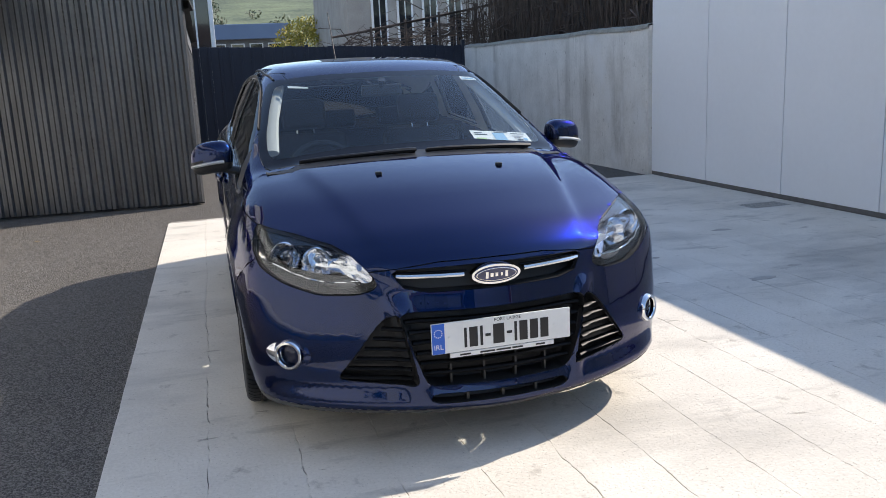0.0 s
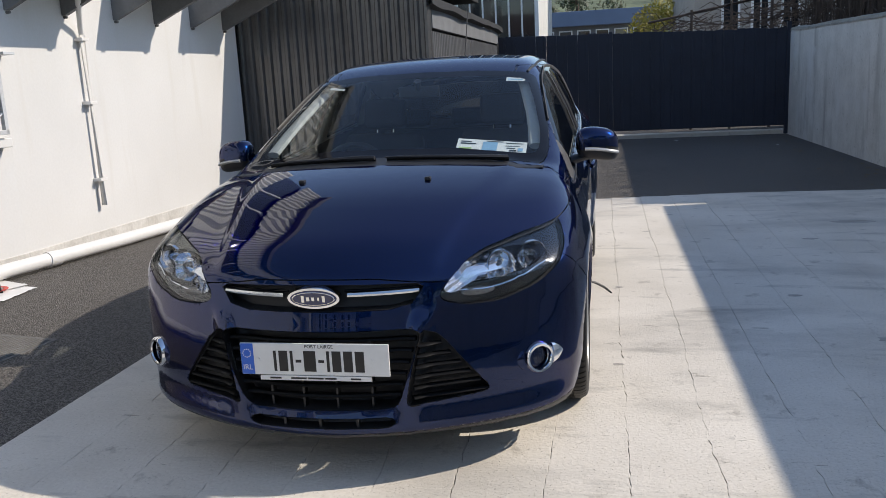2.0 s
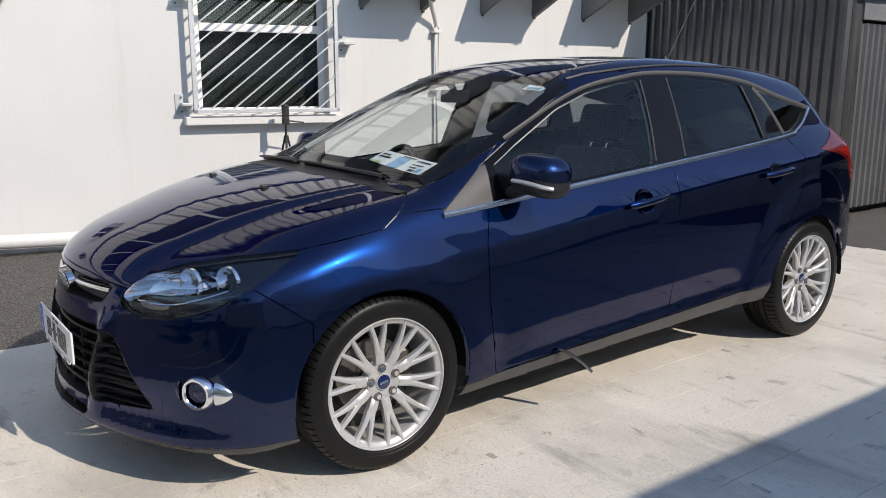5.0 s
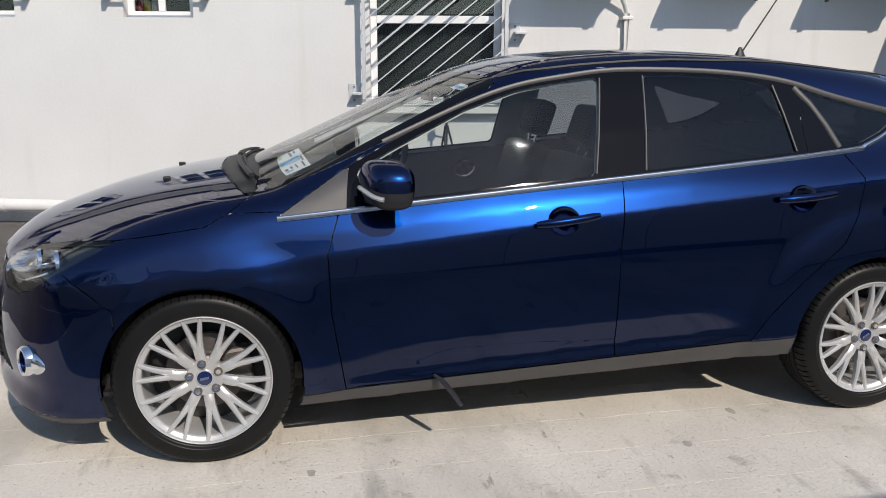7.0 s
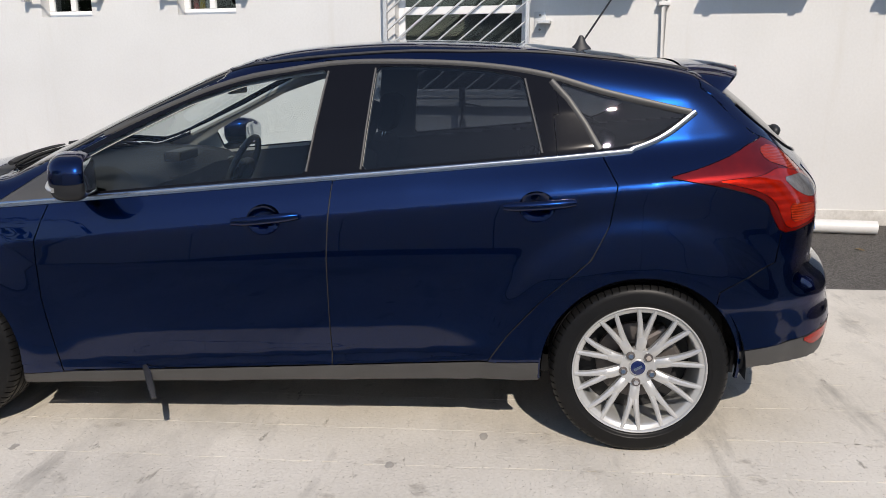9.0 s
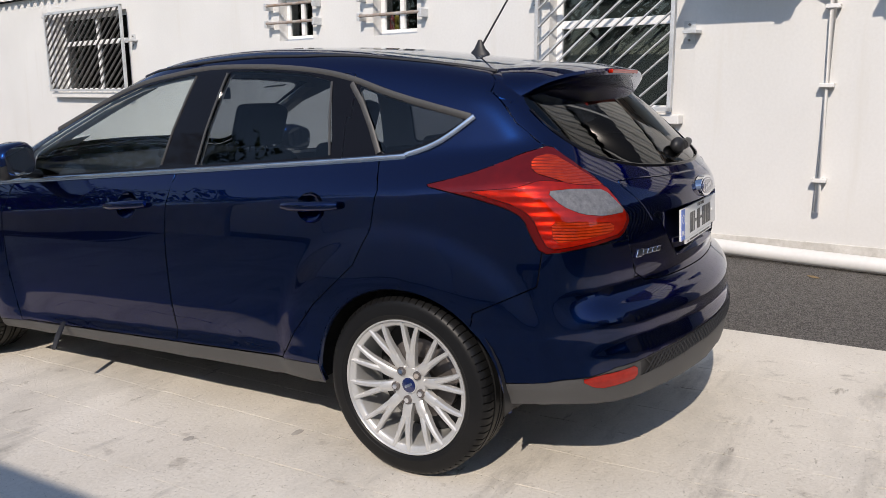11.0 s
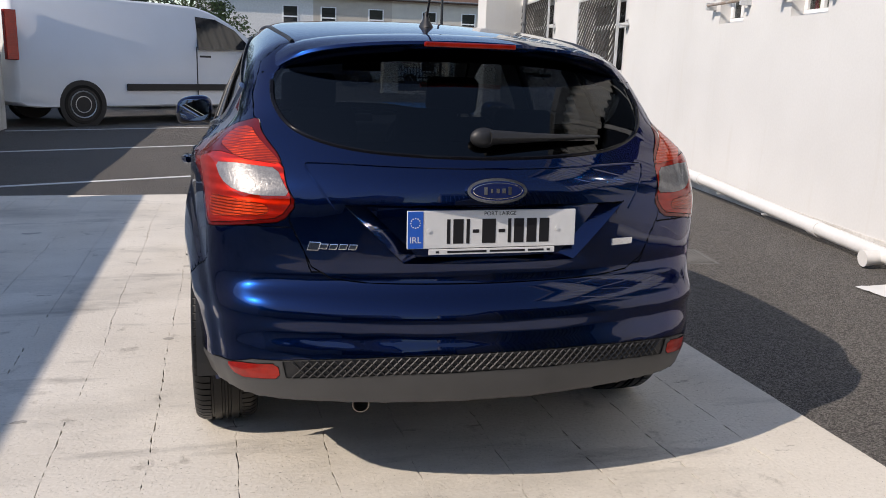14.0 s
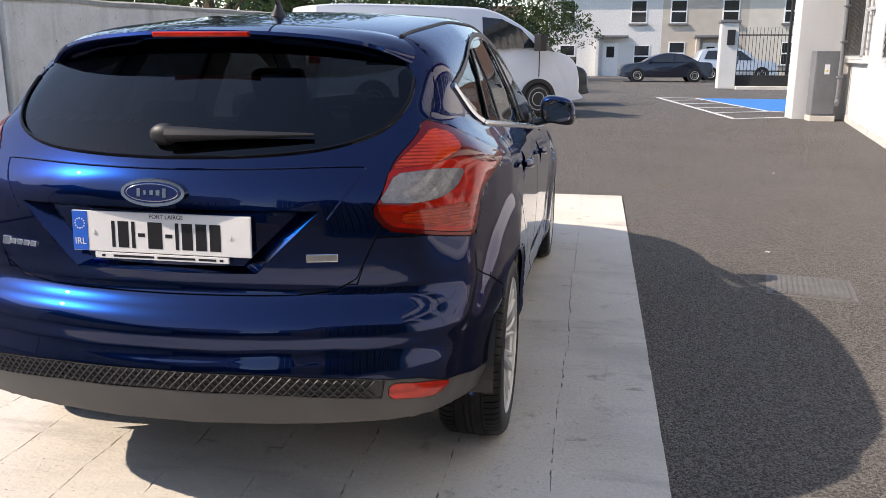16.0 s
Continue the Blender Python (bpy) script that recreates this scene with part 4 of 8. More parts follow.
on_side = lambda c: c.x > 0.5
nose = lambda c: c.y < -1.55
tail = lambda c: c.y > 1.5
OUTLINES = {
    "arch_f": (circle(-1.324, 0.312, 0.352, n=40), SIDE_V, on_side),
    "arch_r": (circle(1.330, 0.312, 0.358, n=40), SIDE_V, on_side),
    "floor": (np.array([(-2.6, .160), (-1.85, .160), (-1.60, .178), (-.95, .186), (.95, .258), (1.60, .300), (1.80, .322), (2.0, .332), (2.6, .338), (2.6, -.3), (-2.6, -.3)]), SIDE_V, lambda c: True),
    "headlamp": (rounded([(-.918, .642), (-.865, .695), (-.80, .733), (-.70, .765), (-.53, .793), (-.325, .816), (-.372, .752), (-.458, .687), (-.565, .634), (-.707, .598), (-.845, .600), (-.905, .617)]), LAMP_V, lambda c: c.y < -1.4 and c.x > 0.3),
    "lamp_zone": (rounded([(-.908 + .006, .650), (-.882, .690), (-.81, .728), (-.70, .752), (-.60, .760), (-.52, .752), (-.505, .728), (-.60, .693), (-.70, .676), (-.80, .672), (-.87, .640)], 1, 0.008), LAMP_V, lambda c: c.y < -1.4 and c.x > 0.3),
    "tail_lamp": (rounded([(-.385, 1.006), (-.485, 1.035), (-.606, 1.078), (-.675, 1.108), (-.775, 1.134), (-.81, 1.10), (-.911, 1.029), (-1.01, .903), (-.973, .850), (-.692, .812), (-.662, .87), (-.646, .92), (-.606, .945), (-.536, .969)], 1), TAIL_V, lambda c: c.y > 1.3 and c.x > 0.4),
    "tail_core": (rounded([(-.50, .995), (-.62, 1.010), (-.70, 1.035), (-.93, 1.012), (-.998, .912), (-.966, .862), (-.712, .826), (-.688, .87), (-.668, .925), (-.622, .958), (-.55, .98)], 1), TAIL_V, lambda c: c.y > 1.3 and c.x > 0.4),
    "tail_clear": (rounded([(-.712, 1.002), (-.80, 1.006), (-.922, .997), (-.990, .926), (-.90, .922), (-.82, .932), (-.757, .958)], 1), TAIL_V, lambda c: c.y > 1.3 and c.x > 0.4),
    "tail_up": (rounded([(-.685, 1.058), (-.70, 1.095), (-.765, 1.110), (-.90, 1.028), (-.925, 1.008), (-.80, 1.020)], 1), TAIL_V, lambda c: c.y > 1.3 and c.x > 0.4),
    "tail_low": (rounded([(-.72, .914), (-.84, .908), (-.93, .898), (-.935, .872), (-.82, .858), (-.725, .848)], 1), TAIL_V, lambda c: c.y > 1.3 and c.x > 0.4),
    "dlo": (rounded([(-1.05, .884), (-.82, .903), (.22, .996), (1.17, 1.081), (1.29, 1.10), (1.40, 1.145), (1.50, 1.218), (1.19, 1.296), (.98, 1.356), (.78, 1.386), (.55, 1.400), (.26, 1.400), (.05, 1.376), (-.14, 1.342), (-.34, 1.276), (-.63, 1.134), (-.80, 1.047)], 1), SIDE_V, on_side),
    "glass_f": (rounded([(-.735, .925), (.128, 1.004), (.185, 1.366), (.05, 1.350), (-.14, 1.316), (-.34, 1.250), (-.63, 1.108), (-.765, 1.035)], 1), SIDE_V, on_side),
    "glass_r": (rounded([(.335, 1.020), (.975, 1.078), (.958, 1.17), (.905, 1.335), (.78, 1.362), (.55, 1.377), (.372, 1.377)], 1), SIDE_V, on_side),
    "glass_q": (rounded([(1.175, 1.092), (1.28, 1.110), (1.385, 1.153), (1.475, 1.213), (1.18, 1.274), (1.03, 1.320)], 1), SIDE_V, on_side),
    "screen": (rounded([(-.3, 1.022), (.3, 1.012), (.62, .975), (.69, .962), (.712, 1.0), (.70, 1.10), (.655, 1.22), (.605, 1.335), (.55, 1.362), (.3, 1.380), (-.3, 1.388)], 1), FRONT_V, lambda c: -1.36 < c.y < 0.02),
    "screen_in": (rounded([(-.3, 1.050), (.3, 1.042), (.60, 1.006), (.655, 1.0), (.672, 1.03), (.662, 1.10), (.618, 1.22), (.572, 1.318), (.53, 1.336), (.3, 1.352), (-.3, 1.360)], 1), FRONT_V, lambda c: -1.36 < c.y < 0.02),
    "rear_glass": (rounded([(-.3, 1.040), (.2, 1.043), (.38, 1.054), (.50, 1.079), (.575, 1.118), (.615, 1.19), (.61, 1.25), (.57, 1.30), (.4, 1.325), (-.3, 1.335)], 1), FRONT_V, tail),
    "bonnet_s": (np.array([(-1.75, .792), (-1.60, .814), (-1.45, .836), (-1.296, .858), (-1.22, .90), (-1.128, .957), (-1.10, 1.1), (-1.75, 1.1)]), SIDE_V, lambda c: c.x > 0.4 and c.y < -0.9),
    "bonnet_f": (np.array([(-.3, .712), (.2, .706), (.37, .685), (.45, .678), (.60, .70), (.95, .74), (.95, 1.1), (-.3, 1.1)]), FRONT_V, lambda c: c.y < -1.6),
    "bonnet_t": (np.array([(-.3, -1.285), (.2, -1.275), (.5, -1.225), (.70, -1.155), (.80, -1.10), (.8, -.9), (-.3, -.9)]), TOP_V, lambda c: c.z > 0.85 and c.y < -0.8),
    "bumper_f": (np.array([(-1.80, .73), (-1.765, .704), (-1.61, .588), (-1.60, .05), (-2.4, .05), (-2.4, .73)]), SIDE_V, lambda c: c.y < -1.4 and c.x > 0.4),
    "grille_up": (np.array([(-.3, .698), (.34, .684), (.36, .672), (.325, .622), (.25, .606), (-.3, .604)]), FRONT_V, nose),
    "grille_low": (rounded([(-.5, .537), (.335, .537), (.355, .52), (.275, .29), (.25, .268), (-.5, .266)], 1), FRONT_V, nose),
    "slot": (rounded([(-.5, .238), (.245, .238), (.265, .222), (.24, .207), (-.5, .207)], 1), FRONT_V, nose),
    "grille_side": (rounded([(.355, .535), (.395, .522), (.43, .49), (.565, .31), (.555, .292), (.31, .272), (.30, .29), (.335, .45)], 1), FRONT_V, nose),
    "valance_f": (np.array([(-.3, .180), (.3, .178), (.62, .182), (.80, .190), (.95, .198), (.95, .0), (-.3, .0)]), FRONT_V, nose),
    "door_f": (np.array([(-.767, 1.066), (-.832, .903), (-.88, .76), (-.872, .54), (-.826, .249), (.216, .302), (.212, .722), (.231, .992), (.29, 1.40), (-.3, 1.40)]), SIDE_V, on_side),
    "door_r": (np.array([(.216, .302), (.212, .722), (.231, .992), (.29, 1.40), (1.0, 1.36), (1.175, 1.083), (1.228, .98), (1.205, .845), (1.145, .726), (.968, .566), (.86, .44), (.789, .334)]), SIDE_V, on_side),
    "sill": (np.array([(-1.0, .232), (-.826, .243), (.216, .299), (.789, .330), (1.0, .342), (1.0, .0), (-1.0, .0)]), SIDE_V, on_side),
    "cup_f": (circle(-0.012, 0.846, 0.062, 0.052), SIDE_V, on_side),
    "cup_r": (circle(0.955, 0.905, 0.062, 0.052), SIDE_V, on_side),
    "crease": (np.array([(-1.0, .716), (1.75, 1.005), (1.75, 1.031), (-1.0, .752)]), SIDE_V, on_side),
    "roof": (np.array([(-.3, -.45), (.50, -.35), (.56, -.20), (.585, 0), (.59, .7), (.565, 1.25), (.535, 1.50), (.3, 1.545), (-.3, 1.56)]), TOP_V, lambda c: c.z > 1.2),
    "tailgate": (np.array([(-.3, .676), (.36, .678), (.47, .688), (.525, .72), (.585, .85), (.59, .905), (.62, 1.03), (.672, 1.135), (.672, 1.2), (.64, 1.30), (.56, 1.365), (-.3, 1.42)]), FRONT_V, tail),
    "recess": (np.array([(-.5, .912), (.435, .906), (.265, .738), (-.5, .733)]), FRONT_V, tail),
    "bumper_r": (np.array([(1.80, .835), (1.785, .71), (1.591, .612), (1.5, .05), (2.4, .05), (2.4, .676), (2.0, .676), (2.0, .835)]), SIDE_V, lambda c: c.y > 1.3 and c.x > 0.3),
    "valance_r": (np.array([(-.3, .492), (.3, .482), (.55, .466), (.70, .452), (.82, .40), (.95, .335), (.95, .0), (-.3, .0)]), FRONT_V, tail),
    "mesh_r": (np.array([(-.3, .487), (.3, .478), (.55, .461), (.615, .455), (.605, .405), (.3, .428), (-.3, .437)]), FRONT_V, tail),
    "reflector": (rounded([(.628, .449), (.745, .432), (.775, .415), (.74, .384), (.62, .402)], 1), FRONT_V, tail),
}
P, QUADS = box_grid(56, 208, 98)
core = np.stack([0 * P[:, 0], np.clip(P[:, 1] * 0.76, -1.6, 1.6), 0 * P[:, 0] + 0.64], -1)
way = P - core
P = shoot(core, way / np.linalg.norm(way, axis=1)[:, None])
P[np.abs(P[:, 0]) < 1e-4, 0] = 0
skin = bmesh.new()
vs = [skin.verts.new(p) for p in P]
for q in QUADS:
    skin.faces.new([vs[i] for i in q])


def cut(poly, view, keep):
    U, V = view
    lo, hi = poly.min(0) - 0.02, poly.max(0) + 0.02
    pool = set()
    for f in skin.faces:
        c = f.calc_center_median()
        if keep(c) and lo[0] < U.dot(c) < hi[0] and lo[1] < V.dot(c) < hi[1]:
            pool.add(f)
    span = {}

    def box_of(f):
        if f not in span:
            us, ws = [U.dot(v.co) for v in f.verts], [V.dot(v.co) for v in f.verts]
            span[f] = (min(us), max(us), min(ws), max(ws))
        return span[f]
    for (a, b), (c, d) in zip(poly, np.roll(poly, -1, 0)):
        u0, u1, w0, w1 = min(a, c) - 1e-4, max(a, c) + 1e-4, min(b, d) - 1e-4, max(b, d) + 1e-4
        near = [f for f in pool if box_of(f)[0] < u1 and box_of(f)[1] > u0 and box_of(f)[2] < w1 and box_of(f)[3] > w0]
        if not near:
            continue
        geom = set(near)
        for f in near:
            geom.update(f.edges)
            geom.update(f.verts)
            pool.discard(f)
            span.pop(f, None)
        no = (U * -(d - b) + V * (c - a)).normalized()
        got = bmesh.ops.bisect_plane(skin, geom=list(geom), dist=2e-5, plane_co=U * a + V * b, plane_no=no)["geom"]
        pool.update(g for g in got if isinstance(g, bmesh.types.BMFace))
        span = {f: s for f, s in span.items() if f.is_valid and f in pool}


for outline in OUTLINES.values():
    cut(*outline)
FLAT = {k: ([tuple(map(float, p)) for p in o[0]], *map(float, (*o[0].min(0), *o[0].max(0)))) for k, o in OUTLINES.items()}


def within(name, c):
    _, (U, V), keep = OUTLINES[name]
    poly, u0, v0, u1, v1 = FLAT[name]
    u, v = U.dot(c), V.dot(c)
    return u0 < u < u1 and v0 < v < v1 and keep(c) and inside(poly, u, v)


def region(f):
    c = f.calc_center_median()
    n = f.normal
    if within("arch_f", c) or within("arch_r", c) or within("floor", c):
        return None
    for name in ("headlamp", "tail_clear", "tail_up", "tail_low", "tail_core", "tail_lamp"):
        if within(name, c):
            return "lamp_zone" if name == "headlamp" and within("lamp_zone", c) else name
    if c.x > 0.5 and within("dlo", c):
        for name in ("glass_f", "glass_r", "glass_q"):
            if within(name, c):
                return name
        return "trim_door" if -0.80 < c.y < 1.02 else "trim_sail" if c.y < 0 else "trim_body"
    if within("screen_in", c):
        return "windscreen"
    if within("screen", c):
        return "screen_frit"
    if c.y > 1.5 and within("rear_glass", c):
        return "rear_glass"
    if c.y < -0.9 and (within("bonnet_f", c) if c.y < -1.75 else c.x < 0.5 or within("bonnet_s", c)) and c.z > 0.6:
        if c.x < 0.78 and within("bonnet_t", c) and c.z > 0.9:
            return "cowl"
        if c.y < -1.1 and not within("bonnet_t", c):
            return "bonnet"
    for name in ("grille_up", "grille_low", "slot", "grille_side", "valance_f"):
        if within(name, c):
            return name
    if c.y < -1.6 and (within("bumper_f", c) or c.x <= 0.4):
        return "bumper_f"
    for name in ("mesh_r", "reflector", "valance_r"):
        if c.y > 1.55 and within(name, c):
            return name
    if c.y > 1.5 and within("tailgate", c):
        return "recess" if within("recess", c) else "tailgate"
    if c.y > 1.4 and (within("bumper_r", c) or (c.y > 1.9 and c.z < 0.7)):
        return "bumper_r"
    if within("sill", c):
        return "sill"
    for name in ("cup_f", "cup_r", "door_f", "door_r"):
        if within(name, c):
            return name
    if within("roof", c):
        return "roof"
    if c.y < -0.8 and c.z < 0.9:
        return "wing"
    return "body_side"


skin.normal_update()
regions = {}
for f in skin.faces:
    regions.setdefault(region(f), []).append(f)
skin.verts.index_update()
XYZ = np.array([v.co for v in skin.verts])
for _ in range(2):
    nrm = normals(XYZ)
    step = field(*XYZ.T)
    XYZ = XYZ - nrm * np.clip(step, -0.004, 0.004)[:, None]
XYZ[np.abs(XYZ[:, 0]) < 2e-4, 0] = 0
NRM = normals(XYZ)
# even out the normals over the broad panels
pairs = np.array([(v.index, w.index) for e in skin.edges for v, w in (list(e.verts), list(e.verts)[::-1])])
spread = np.where((XYZ[:, 2] > 0.72) & (NRM[:, 2] > 0.45), 1.0, np.where(XYZ[:, 1] > 1.75, 0.2, np.where(XYZ[:, 1] > 0.8, 0.25, 0.12)))[:, None]
for _ in range(8):
    total, many = np.zeros_like(NRM), np.zeros(len(NRM))
    np.add.at(total, pairs[:, 0], NRM[pairs[:, 1]])
    np.add.at(many, pairs[:, 0], 1)
    NRM = NRM + (total / np.maximum(many, 1)[:, None] - NRM) * 0.6 * spread
    NRM[XYZ[:, 0] == 0, 0] = 0
    NRM /= np.linalg.norm(NRM, axis=1)[:, None]
REGION = {k: [[v.index for v in f.verts] for f in fs] for k, fs in regions.items() if k}
skin.free()


def skin_mesh(name, faces, gap=0.0022, sink=0.0, flip=False, drop=0.003, half=None):
    """A mesh of a region: half None joins both sides, +1 and -1 take one. Edges are drawn in to leave a gap."""
    used = sorted({i for f in faces for i in f})
    index = {i: k for k, i in enumerate(used)}
    co, no = XYZ[used].copy(), NRM[used].copy()
    tris = [[index[i] for i in f] for f in faces]
    if gap:
        count = {}
        for f in tris:
            for a, b in zip(f, f[1:] + f[:1]):
                key = (min(a, b), max(a, b))
                count[key] = count.get(key, 0) + 1
        rim = {i for e, k in count.items() if k == 1 for i in e if not (co[e[0], 0] == 0 and co[e[1], 0] == 0)}
        pull = np.zeros_like(co)
        for f in tris:
            for a, b in zip(f, f[1:] + f[:1]):
                if count[min(a, b), max(a, b)] == 1 and a in rim and b in rim:
                    w = np.cross(no[a] + no[b], co[b] - co[a])
                    w *= np.sign(w @ (co[f].mean(0) - co[a]))
                    pull[a] += w
                    pull[b] += w
        for i in rim:
            d = pull[i] - no[i] * (pull[i] @ no[i])
            if co[i, 0] == 0:
                d[0] = 0
            d /= max(np.linalg.norm(d), 1e-6)
            co[i] += d * gap - no[i] * drop
    co = co - no * sink
    if half is None:
        mirror = {}
        pts, nos = [tuple(c) for c in co], [tuple(n) for n in no]
        for i, c in enumerate(co):
            if c[0] == 0:
                mirror[i] = i
            else:
                mirror[i] = len(pts)
                pts.append((-c[0], c[1], c[2]))
                nos.append((-no[i][0], no[i][1], no[i][2]))
        polys = tris + [[mirror[i] for i in f[::-1]] for f in tris]
    elif half > 0:
        pts, nos, polys = [tuple(c) for c in co], [tuple(n) for n in no], tris
    else:
        pts, nos, polys = [(-c[0], c[1], c[2]) for c in co], [(-n[0], n[1], n[2]) for n in no], [f[::-1] for f in tris]
    me = bpy.data.meshes.new(name)
    if flip:
        polys, nos = [f[::-1] for f in polys], [tuple(-a for a in n) for n in nos]
    me.from_pydata(pts, [], polys)
    me.polygons.foreach_set("use_smooth", [True] * len(me.polygons))
    me.update()
    me.normals_split_custom_set_from_vertices(nos)
    return me


def skin_part(name, key, material, parent, label="", **how):
    faces = [f for k in ([key] if isinstance(key, str) else key) for f in REGION.get(k, [])]
    me = skin_mesh(name, faces, **how)
    me.materials.append(material)
    ob = new(name, me)
    ob.parent = parent
    return tagged(ob, label) if label else ob


def opening(name, key, depth, material, parent, label="", squeeze=1.0, half=None, fade=None):
    """The walls and the back of an opening, along the car's length."""
    faces = REGION[key]
    count = {}
    for f in faces:
        for a, b in zip(f, f[1:] + f[:1]):
            e = (min(a, b), max(a, b))
            count[e] = count.get(e, 0) + 1
    used = sorted({i for f in faces for i in f})
    mid = XYZ[used].mean(0)
    if half is None:
        mid[0] = 0
    index = {i: k for k, i in enumerate(used)}
    co = XYZ[used]
    back_ = co.copy()
    back_[:, 0] = mid[0] + (co[:, 0] - mid[0]) * squeeze
    back_[:, 2] = mid[2] + (co[:, 2] - mid[2]) * squeeze
    back_[:, 1] += depth if fade is None else depth * np.interp(co[:, 2], fade, [0.72, 1.0])
    pts = [tuple(c) for c in co] + [tuple(c) for c in back_]
    n = len(co)
    polys = [[index[i] + n for i in f] for f in faces]
    for (a, b), k in count.items():
        if k == 1 and not (XYZ[a, 0] == 0 and XYZ[b, 0] == 0):
            polys.append([index[a], index[b], index[b] + n, index[a] + n])
    bm = bmesh.new()
    sides = [1, -1] if half is None else [half]
    for s in sides:
        vv = [bm.verts.new((s * x, y, z)) for x, y, z in pts]
        for f in polys:
            try:
                bm.faces.new([vv[i] for i in f])
            except ValueError:
                pass
    return part(name, bm, material, parent, label)


# ---- the car ----
car = empty("car", pose(0, 0, 0), "dark blue metallic five-door hatchback parked on the concrete pad", "car")
bonnet = skin_part("bonnet", "bonnet", PAINT, car)
skin_part("cowl", "cowl", BLACK_MATT, car, "black plastic cowl below the windscreen")
roof = skin_part("roof", "roof", PAINT, car)
windscreen = skin_part("windscreen", "windscreen", SCREEN, car, "clear laminated windscreen", gap=0)
skin_part("windscreen_border", "screen_frit", GLOSS_BLACK, windscreen, "black windscreen border", gap=0)
front_bumper = skin_part("front_bumper", "bumper_f", PAINT, car)
skin_part("front_valance", "valance_f", TRIM_GREY, front_bumper, "dark grey plastic lip", gap=0.001)
rear_bumper = skin_part("rear_bumper", "bumper_r", PAINT, car)
skin_part("rear_valance", "valance_r", TRIM_GREY, rear_bumper, "dark grey plastic lower bumper", gap=0.001)
tailgate = skin_part("tailgate", "tailgate", PAINT, car)
skin_part("rear_window", "rear_glass", REAR_GLASS, tailgate, "dark tinted rear window", gap=0.001, sink=0.004)
opening("plate_recess", "recess", -0.028, PAINT, tailgate, squeeze=0.84, fade=(0.735, 0.91))
opening("upper_grille", "grille_up", 0.06, BLACK_MATT, front_bumper, "black upper grille opening")
lower_grille = opening("lower_grille", "grille_low", 0.09, BLACK_MATT, front_bumper, "black lower grille opening")
opening("lower_slot", "slot", 0.06, BLACK_MATT, front_bumper, "black air slot")
for s in (1, -1):
    skin_part("front_wing", "wing", PAINT, car, half=s)
    skin_part("body_side", "body_side", PAINT, car, half=s)
    skin_part("sill", "sill", TRIM_GREY, car, "dark grey plastic sill trim", half=s, gap=0.001)
    skin_part("window_sail", "trim_sail", TRIM_GREY, car, "dark grey sail panel", half=s, gap=0.001)
    skin_part("window_surround", "trim_body", GLOSS_BLACK, car, "black window surround", half=s, gap=0.001)
    front_door = skin_part("front_door", "door_f", PAINT, car, half=s)
    rear_door = skin_part("rear_door", "door_r", PAINT, car, half=s)
    for ob in (front_door, rear_door):
        ob["label"] = "closed blue door with tinted window"
    skin_part("door_frame", "trim_door", GLOSS_BLACK, front_door, "gloss black door frame", half=s, gap=0.001)
    skin_part("window", "glass_f", SIDE_GLASS, front_door, "clear door window", half=s, gap=0, sink=0.005)
    skin_part("window", "glass_r", DARK_GLASS, rear_door, "dark tinted door window", half=s, gap=0, sink=0.005)
    skin_part("quarter_window", "glass_q", DARK_GLASS, car, "dark tinted quarter window", half=s, gap=0, sink=0.005)
    headlamp = skin_part("headlamp", ["headlamp", "lamp_zone"], LENS, car, "clear headlamp with chrome reflectors", half=s, gap=0.0025, drop=0.004)
    tail_lamp = skin_part("tail_lamp", "tail_lamp", RED_RIM, car, "red wraparound tail lamp", half=s, gap=0.0012, drop=0.002)
    skin_part("lamp_core", "tail_core", RED_LENS, tail_lamp, "bright red lamp chamber", half=s, gap=0.001, drop=0.001)
    skin_part("reversing_lens", "tail_clear", PRISM, tail_lamp, "clear reversing lamp lens", half=s, gap=0, drop=0)
    for key in ("tail_up", "tail_low"):
        skin_part("prism_panel", key, RED_PRISM, tail_lamp, "bright red prismatic panel", half=s, gap=0, drop=0)
    skin_part("reflector", "reflector", RED_LENS, rear_bumper, "red bumper reflector", half=s, gap=0.001, drop=0.001)
    opening("side_grille", "grille_side", 0.05, BLACK_MATT, front_bumper, "black slatted bumper vent", half=s, squeeze=0.96)
    for key, door in (("cup_f", front_door), ("cup_r", rear_door)):
        # the hollow behind the handle
        faces = REGION[key]
        c0 = np.array([-0.012, 0.846]) if key == "cup_f" else np.array([0.955, 0.905])
        me = skin_mesh("handle_cup", faces, gap=0, half=s)
        for v in me.vertices:
            r = ((v.co.y - c0[0]) / 0.062)**2 + ((v.co.z - c0[1]) / 0.052)**2
            v.co.x -= s * 0.026 * max(0.0, 1 - r)**0.6
        me.materials.append(PAINT)
        new("handle_cup", me).parent = door
        # the grip
        y0, y1, z0, dz = (-0.124, 0.118, 0.828, 0.027) if key == "cup_f" else (0.842, 1.086, 0.895, 0.018)
        bm = bmesh.new()
        pts = []
        for k in range(13):
            a = k / 12
            y, z = y0 + (y1 - y0) * a, z0 + dz * a + 0.010
            x = side_x(y, z)[0, 0] + 0.030 * math.sin(math.pi * min(max(a, 0.04), 0.96))**0.35
            pts.append((s * x, y, z))
        tube(bm, pts, [0.012, 0.015, *[0.0165] * 9, 0.015, 0.012], 10, 0.9, up=(1, 0, 0))
        part("handle", bm, PAINT, door, smooth=True)

